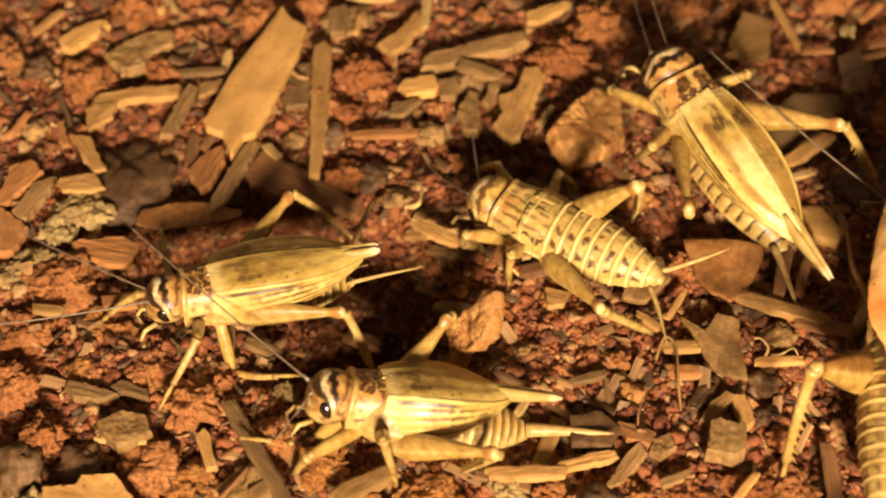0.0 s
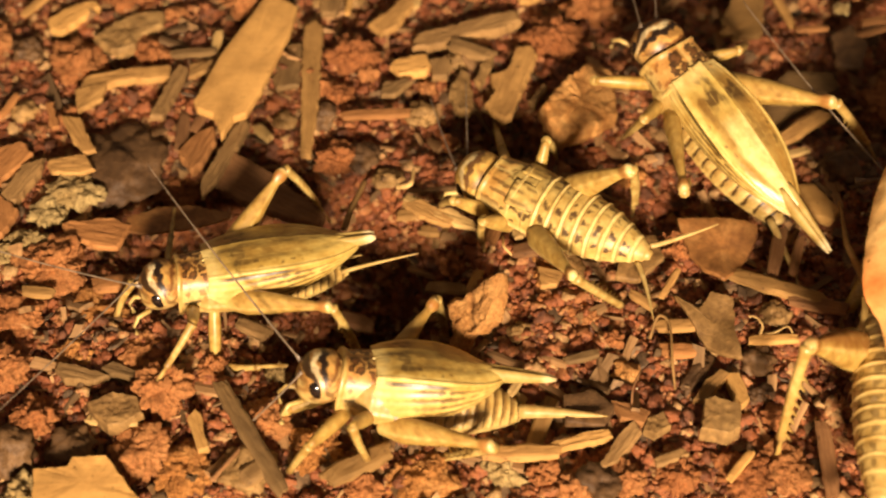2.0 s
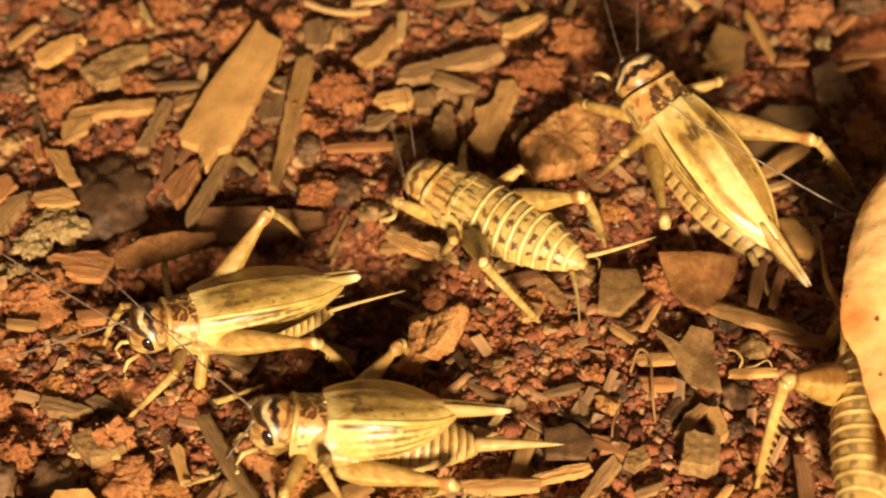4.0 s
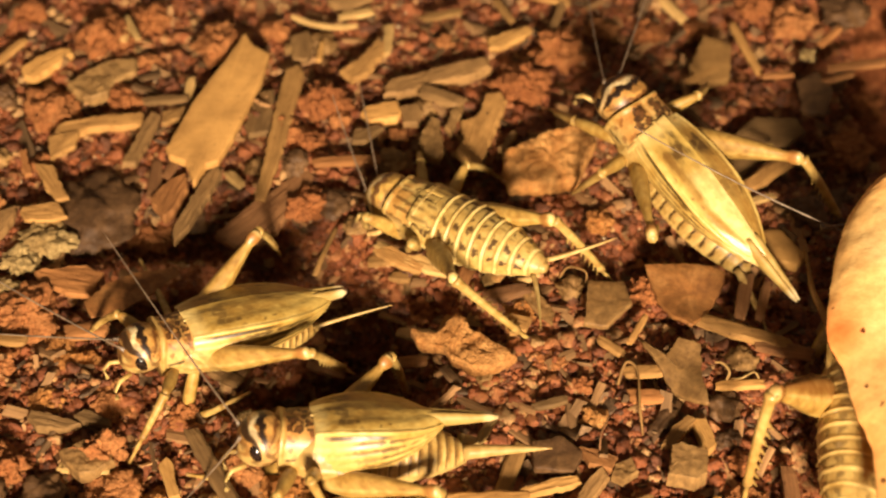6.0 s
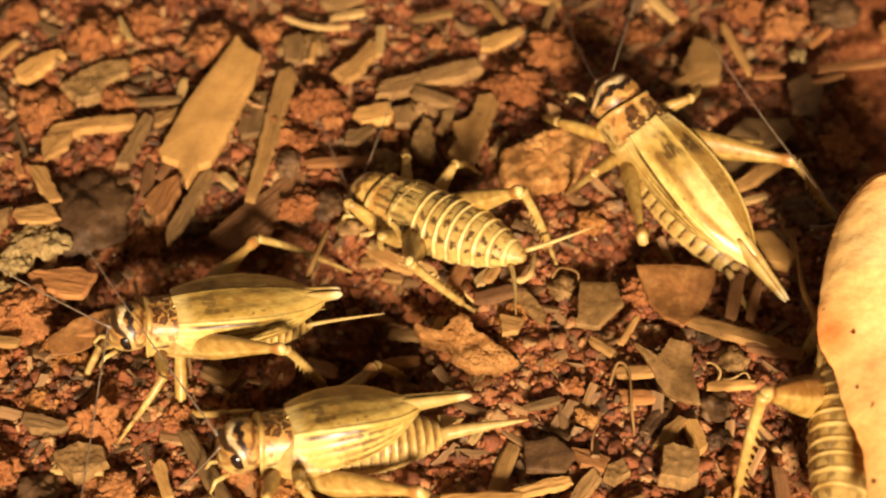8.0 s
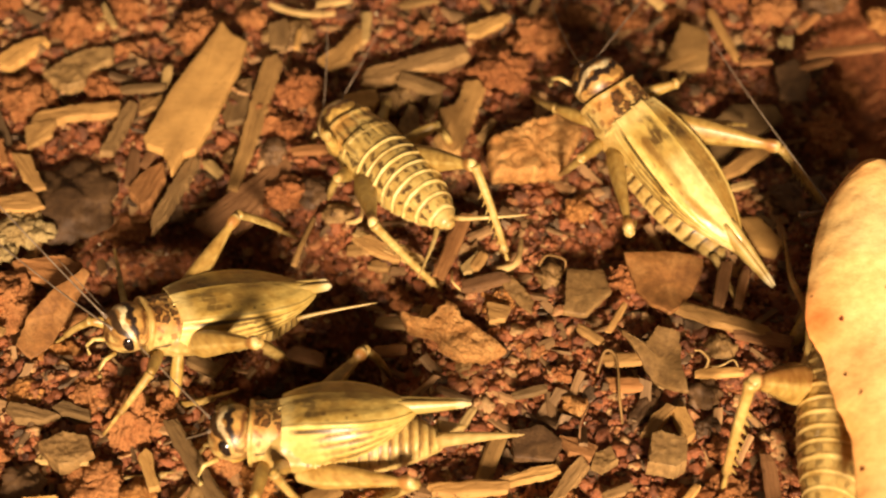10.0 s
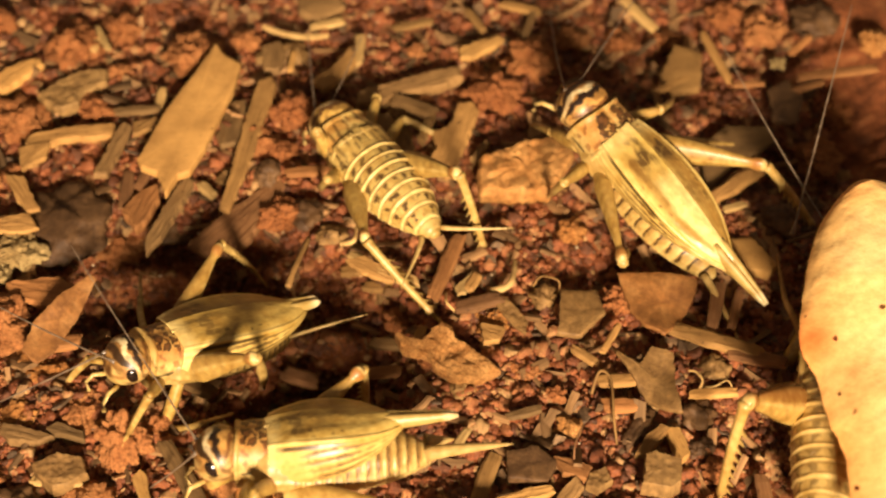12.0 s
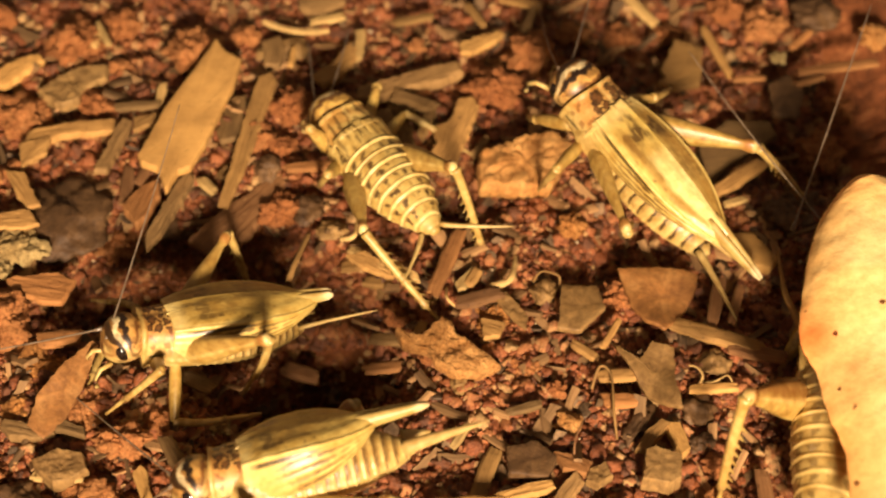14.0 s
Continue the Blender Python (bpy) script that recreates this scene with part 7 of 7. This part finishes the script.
    leg_keys("upper", "fore", 1, [(0.0, 14.3, 13.4, 4.9, 15.8, 18.0, -0.4), (1.5, 14.2, 8.5, 8.0, 14.8, 13.5, 2.9), (2.5, 13.6, 12.3, 4.8, 15.2, 17.1, -0.2), (3.0, 14.1, 13.3, 4.5, 14.6, 18.5, -0.5), (5.5, 14.3, 13.4, 4.2, 12.3, 19.0, 0.2), (6.5, 14.6, 13.6, 4.1, 12.7, 19.3, 0.1), (7.5, 14.3, 13.4, 4.5, 12.8, 19.0, 0.2), (8.5, 13.3, 12.2, 5.1, 12.3, 17.5, 0.3), (9.0, 13.8, 13.1, 4.5, 12.1, 18.5, 0.2), (11.5, 14.7, 13.4, 4.0, 12.7, 19.0, -0.1), (12.5, 15.1, 13.3, 4.1, 13.9, 18.9, -0.3), (14.0, 13.6, 14.0, 4.4, 13.1, 19.3, -0.5)])
    leg_keys("upper", "mid", 1, [(0.0, 16.9, 5.1, 6.8, 16.0, 9.2, 0.4), (1.5, 16.7, 5.1, 7.3, 15.7, 9.1, 0.8), (2.5, 16.8, 5.3, 7.3, 15.4, 8.9, 0.7), (3.0, 16.8, 5.5, 7.3, 15.0, 8.6, 0.5), (5.5, 16.2, 5.0, 7.0, 14.7, 8.7, 0.5), (6.5, 15.9, 5.0, 6.6, 13.0, 8.0, 0.2), (7.5, 15.6, 5.2, 6.7, 13.1, 8.6, 0.4), (8.5, 16.5, 5.0, 7.0, 15.1, 8.3, 0.3), (9.0, 16.5, 5.0, 7.0, 14.9, 8.4, 0.4), (11.5, 15.1, 4.7, 7.4, 14.2, 8.9, 1.1), (12.5, 15.1, 4.1, 7.5, 14.1, 8.0, 1.0), (14.0, 14.5, 5.3, 7.5, 13.3, 8.7, 0.8)])
    leg_keys("upper", "hind", 1, [(0.0, 19.3, -1.5, 6.2, 20.6, 4.5, 0.5), (3.0, 19.5, -1.2, 5.9, 20.6, 4.6, 0.5), (6.5, 19.4, -1.7, 6.7, 20.7, 4.6, 0.5), (9.0, 19.4, -1.7, 6.0, 20.5, 4.1, 0.5), (12.0, 19.3, -2.4, 5.4, 20.3, 2.6, 0.5), (14.0, 19.7, -1.0, 6.7, 20.9, 5.2, 0.5)])
    leg_keys("upper", "fore", -1, [(0.0, 25.3, 13.4, 6.7, 28.5, 21.4, 0.4), (5.5, 24.5, 13.4, 7.2, 28.5, 23.3, 0.4), (7.5, 24.7, 13.2, 7.1, 28.6, 23.5, 0.4), (9.0, 24.6, 13.4, 7.1, 28.3, 22.9, 0.4), (12.5, 24.3, 13.0, 7.2, 28.1, 22.2, 0.4), (14.0, 24.0, 14.0, 6.9, 27.9, 22.5, 0.4)])
    leg_keys("upper", "mid", -1, [(0.0, 27.0, 10.1, 4.3, 32.4, 13.1, 0.5), (14.0, 25.6, 11.4, 5.0, 33.0, 15.3, 0.4)])
    leg_keys("upper", "hind", -1, [(0.0, 32.0, 5.4, 8.9, 36.5, 6.4, 0.5), (3.0, 31.9, 5.6, 8.6, 36.7, 8.4, 0.5), (6.5, 32.4, 5.9, 7.2, 36.2, 6.0, 0.5), (9.0, 33.2, 7.4, 5.3, 36.4, 6.7, 0.5), (12.0, 33.0, 6.8, 6.3, 36.2, 6.5, 0.5), (14.0, 32.3, 8.1, 6.5, 35.8, 8.8, 0.5)])
    leg_keys("hidden", "hind", 1, [(0.0, 25.1, -21.2, 12.5, 24.7, -22.5, 0.5), (14.0, 25.1, -21.2, 12.5, 24.7, -22.5, 0.5)])
    leg_keys("hidden", "fore", 1, [(0.0, 34.3, -6.5, 2.3, 35.8, -2.1, 0.4), (14.0, 34.3, -6.5, 2.3, 35.8, -2.1, 0.4)])
    leg_keys("hidden", "mid", 1, [(0.0, 32.1, -12.1, 6.2, 31.2, -18.6, 1.5), (14.0, 32.1, -12.1, 6.2, 31.2, -18.6, 1.5)])
    leg_keys("hidden", "hind", -1, [(0.0, 43.0, -11.2, -4.7, 41.2, -23.5, 1.3), (14.0, 43.0, -11.2, -4.7, 41.2, -23.5, 1.3)])
    leg_keys("hidden", "fore", -1, [(0.0, 35.9, -7.7, 6.4, 40.4, 3.4, 0.4), (14.0, 35.9, -7.7, 6.4, 40.4, 3.4, 0.4)])
    leg_keys("hidden", "mid", -1, [(0.0, 37.1, -9.7, 6.3, 41.3, -4.9, 0.3), (14.0, 37.1, -9.7, 6.3, 41.3, -4.9, 0.3)])
    antenna_keys("left", 1, [(0.0, -30.8, -11.5, 5.0), (1.5, -27.3, -9.0, 5.0), (3.0, -26.6, -8.5, 7.0), (5.5, -30.3, -7.1, 6.0), (6.5, -27.5, -8.1, 7.0), (7.5, -31.4, -5.3, 7.0), (9.0, -24.3, -6.9, 7.0), (11.5, -27.2, -9.3, 6.0), (12.5, -23.5, -8.2, 5.0), (13.5, -28.5, -10.5, 4.0), (14.0, -17.0, 1.6, 10.0)])
    antenna_keys("left", -1, [(0.0, -25.1, -10.5, 10.0), (3.0, -25.3, -13.5, 3.0), (5.5, -27.1, -8.3, 6.0), (7.5, -21.6, -20.5, 1.0), (9.0, -25.8, -6.3, 10.0), (11.5, -26.5, -8.5, 6.0), (12.5, -23.0, -14.8, 1.0), (13.5, -24.2, -8.3, 6.0), (14.0, -24.7, -8.6, 4.0)])
    antenna_keys("front", 1, [(0.0, -12.3, -19.4, 1.0), (3.0, -14.0, -19.8, 1.0), (7.5, -15.6, -21.5, 1.0), (9.0, -15.0, -16.6, 1.0), (12.5, -16.6, -20.0, 1.0), (14.0, -17.5, -22.1, 1.0)])
    antenna_keys("front", -1, [(0.0, -22.7, -7.2, 9.0), (0.5, -21.5, -7.3, 9.0), (1.5, -18.1, -6.5, 12.0), (2.0, -17.4, -9.2, 10.0), (3.0, -19.0, -13.1, 6.0), (5.5, -20.1, -6.6, 9.0), (6.5, -21.4, -8.1, 9.0), (7.0, -21.3, -8.4, 9.0), (7.5, -16.2, -14.2, 5.0), (8.5, -24.2, -4.6, 9.0), (9.0, -16.3, -13.7, 5.0), (11.5, -22.1, -5.7, 9.0), (12.0, -21.5, -7.0, 9.0), (12.5, -20.6, -12.9, 4.0), (14.0, -17.4, -19.1, 4.0)])
    antenna_keys("nymph", 1, [(0.0, 0.3, 5.1, 2.0), (3.0, -0.3, 11.3, 3.0), (5.5, -3.8, 7.8, 4.0), (6.5, -4.1, 8.1, 5.0), (7.5, -5.5, 6.5, 2.0), (9.0, -3.9, 20.0, 5.0), (11.5, -5.7, 20.5, 4.0), (14.0, -5.9, 22.1, 3.0)])
    antenna_keys("nymph", -1, [(0.0, 2.6, 7.0, 4.0), (3.0, 2.6, 13.0, 4.0), (5.5, -3.4, 11.3, 5.0), (7.5, -0.8, 12.4, 4.0), (9.0, -1.9, 15.1, 5.0), (14.0, -2.4, 25.4, 4.0)])
    antenna_keys("upper", 1, [(0.0, 16.6, 22.7, 6.0), (1.5, 16.4, 22.1, 8.0), (3.0, 16.0, 22.0, 8.0), (5.5, 16.4, 19.0, 8.0), (7.5, 15.9, 19.9, 6.0), (9.0, 15.9, 19.0, 6.0), (12.5, 15.4, 20.8, 6.0), (14.0, 14.7, 21.5, 6.0)])
    antenna_keys("upper", -1, [(0.0, 17.8, 21.9, 8.0), (1.5, 18.7, 21.6, 9.0), (3.0, 18.5, 21.6, 9.0), (5.5, 20.4, 24.3, 9.0), (6.5, 20.1, 18.6, 9.0), (7.5, 20.5, 24.5, 9.0), (9.0, 20.7, 18.6, 9.0), (12.5, 19.4, 19.0, 9.0), (14.0, 18.7, 24.7, 9.0)])
    antenna_keys("hidden", 1, [(0.0, 24.2, 9.4, 8.5), (0.5, 29.0, 17.8, 8.5), (1.0, 29.4, 16.9, 8.5), (1.5, 26.8, 14.3, 8.5), (2.0, 26.0, 14.3, 8.5), (2.5, 25.3, 14.7, 8.5), (3.0, 23.0, 12.1, 8.5), (5.5, 28.8, 0.3, 8.5), (6.0, 28.4, 0.3, 8.5), (6.5, 25.5, 12.6, 8.5), (7.0, 25.1, 13.1, 8.5), (7.5, 24.8, 12.7, 8.5), (8.0, 27.5, 13.9, 8.5), (8.5, 27.6, 14.5, 8.5), (9.0, 27.7, 14.6, 8.5), (11.5, 27.4, 15.1, 8.5), (12.0, 29.5, 16.0, 8.5), (12.5, 38.0, 17.5, 10.0), (13.0, 35.0, 17.5, 10.0), (13.5, 26.3, 17.0, 8.5), (14.0, 25.6, 16.7, 8.5)])
    antenna_keys("hidden", -1, [(0.0, 62.0, 2.0, 5.0), (9.0, 62.0, 4.0, 5.0), (11.0, 55.0, 12.0, 8.0), (12.0, 38.9, 16.1, 12.0), (12.5, 38.9, 16.1, 12.0), (13.0, 40.4, 17.0, 12.0), (14.0, 40.4, 16.0, 12.0)])
    walk(stone, [(0.0, pose(0.01224, 0.01213, 0.00150, 14, 4, 62.8)), (3.0, pose(0.01227, 0.01252, 0.00150, 14, 4, 62.8)), (5.5, pose(0.01221, 0.01115, 0.00150, 10, 4, 38.8)), (6.5, pose(0.01222, 0.01163, 0.00150, 10, 4, 38.8)), (9.0, pose(0.01278, 0.01132, 0.00150, 10, 4, 38.8)), (12.0, pose(0.01244, 0.01137, 0.00150, 8, 4, 32.8)), (14.0, pose(0.01241, 0.01145, 0.00150, 8, 4, 32.8))])
    walk(lump, [(0.0, pose(0.00207, -0.01090, 0.00300, 10, -62, 9.6)), (2.0, pose(0.00288, -0.01123, 0.00300, 10, -62, 9.6)), (3.0, pose(0.00088, -0.01056, 0.00300, 10, -58, -0.4)), (5.5, pose(0.00096, -0.00961, 0.00220, 10, -40, -20.4)), (6.2, pose(0.00521, -0.00789, 0.00100, 4, 0, -30.4)), (14.0, pose(0.00521, -0.00789, 0.00100, 4, 0, -30.4))])
    walk(stick, [(0.0, pose(-0.01067, 0.01558, 0.00145, 0, 0, -89.8)), (2.0, pose(-0.01067, 0.01565, 0.00145, 0, 0, -89.8)), (2.5, pose(-0.01072, 0.01565, 0.00145, 0, 0, -90.2)), (3.0, pose(-0.01086, 0.01554, 0.00145, 0, 0, -93.8)), (5.5, pose(-0.01078, 0.01608, 0.00145, 0, 0, -98.1)), (9.0, pose(-0.01091, 0.01599, 0.00145, 0, 0, -99.7)), (14.0, pose(-0.01107, 0.01586, 0.00145, 0, 0, -101.5))])
    walk(bar, [(0.0, pose(-0.01243, 0.00690, -0.00010, 0, 0, -29.7)), (0.5, pose(-0.01277, 0.00627, -0.00010, 0, 0, -31.1)), (1.0, pose(-0.01356, 0.00531, -0.00010, 6, 0, -35.1)), (1.5, pose(-0.01406, 0.00473, -0.00010, 8, 0, -37.1)), (2.5, pose(-0.01447, 0.00369, -0.00010, 8, 0, -33.1)), (3.0, pose(-0.01457, 0.00336, -0.00010, 8, 0, -30.1)), (5.5, pose(-0.01187, 0.00667, -0.00050, 0, 0, 49.5)), (6.5, pose(-0.01155, 0.00735, -0.00050, 0, 0, 50.9)), (14.0, pose(-0.01155, 0.00735, -0.00050, 0, 0, 50.9))])
    walk(scrap, [(0.0, pose(-0.02116, 0.00309, 0.00060, 0, 0, 5)), (2.5, pose(-0.02113, 0.00046, 0.00060, 0, 0, 8)), (3.2, pose(-0.02065, 0.00060, 0.00080, 5, 0, 10)), (5.5, pose(-0.02156, -0.00073, 0.00160, 15, 10, 45)), (6.5, pose(-0.02241, -0.00470, 0.00120, 10, 5, 30)), (7.5, pose(-0.02265, -0.00566, 0.00120, 10, 0, 24)), (9.0, pose(-0.02633, -0.00717, 0.00180, 20, 0, 48)), (11.5, pose(-0.02515, -0.00448, 0.00200, 20, -20, 62)), (12.0, pose(-0.02515, -0.00468, 0.00200, 20, -10, 58)), (13.0, pose(-0.02483, -0.00502, 0.00200, 20, -10, 56)), (14.0, pose(-0.02404, -0.01197, 0.00200, 20, -10, 62))])
    walk(kicked, [(0.0, pose(-0.01900, -0.01616, 0.00090, 0, 0, 0)), (1.0, pose(-0.01887, -0.01636, 0.00090, 0, 0, 0)), (1.5, pose(-0.01881, -0.01671, 0.00090, 0, 0, 0)), (2.0, pose(-0.02035, -0.01675, 0.00140, 20, -20, 25)), (2.5, pose(-0.02207, -0.01702, 0.00120, 40, -50, 30)), (3.0, pose(-0.02278, -0.01828, 0.00090, 50, -70, 40)), (3.2, pose(-0.02284, -0.01826, 0.00090, 50, -70, 40)), (5.5, pose(-0.02318, -0.01774, 0.00090, 55, -75, 40)), (6.0, pose(-0.02280, -0.01793, 0.00090, 60, -75, 42)), (6.5, pose(-0.02391, -0.01851, 0.00090, 65, -80, 50)), (7.0, pose(-0.02269, -0.01500, 0.00110, 30, -50, 60)), (8.0, pose(-0.02287, -0.01534, 0.00090, 10, -60, 80)), (8.5, pose(-0.02146, -0.01650, 0.00090, -10, -50, 100)), (9.0, pose(-0.01950, -0.01571, 0.00090, -20, -45, 120)), (11.5, pose(-0.01893, -0.01620, 0.00090, -20, -45, 120)), (12.5, pose(-0.01987, -0.01541, 0.00120, -60, -20, 140)), (13.0, pose(-0.01858, -0.01735, 0.00090, -90, -10, 160)), (13.5, pose(-0.02137, -0.01564, 0.00090, -110, -10, 180)), (14.0, pose(-0.01932, -0.01608, 0.00090, -130, -20, 190))])


motions()
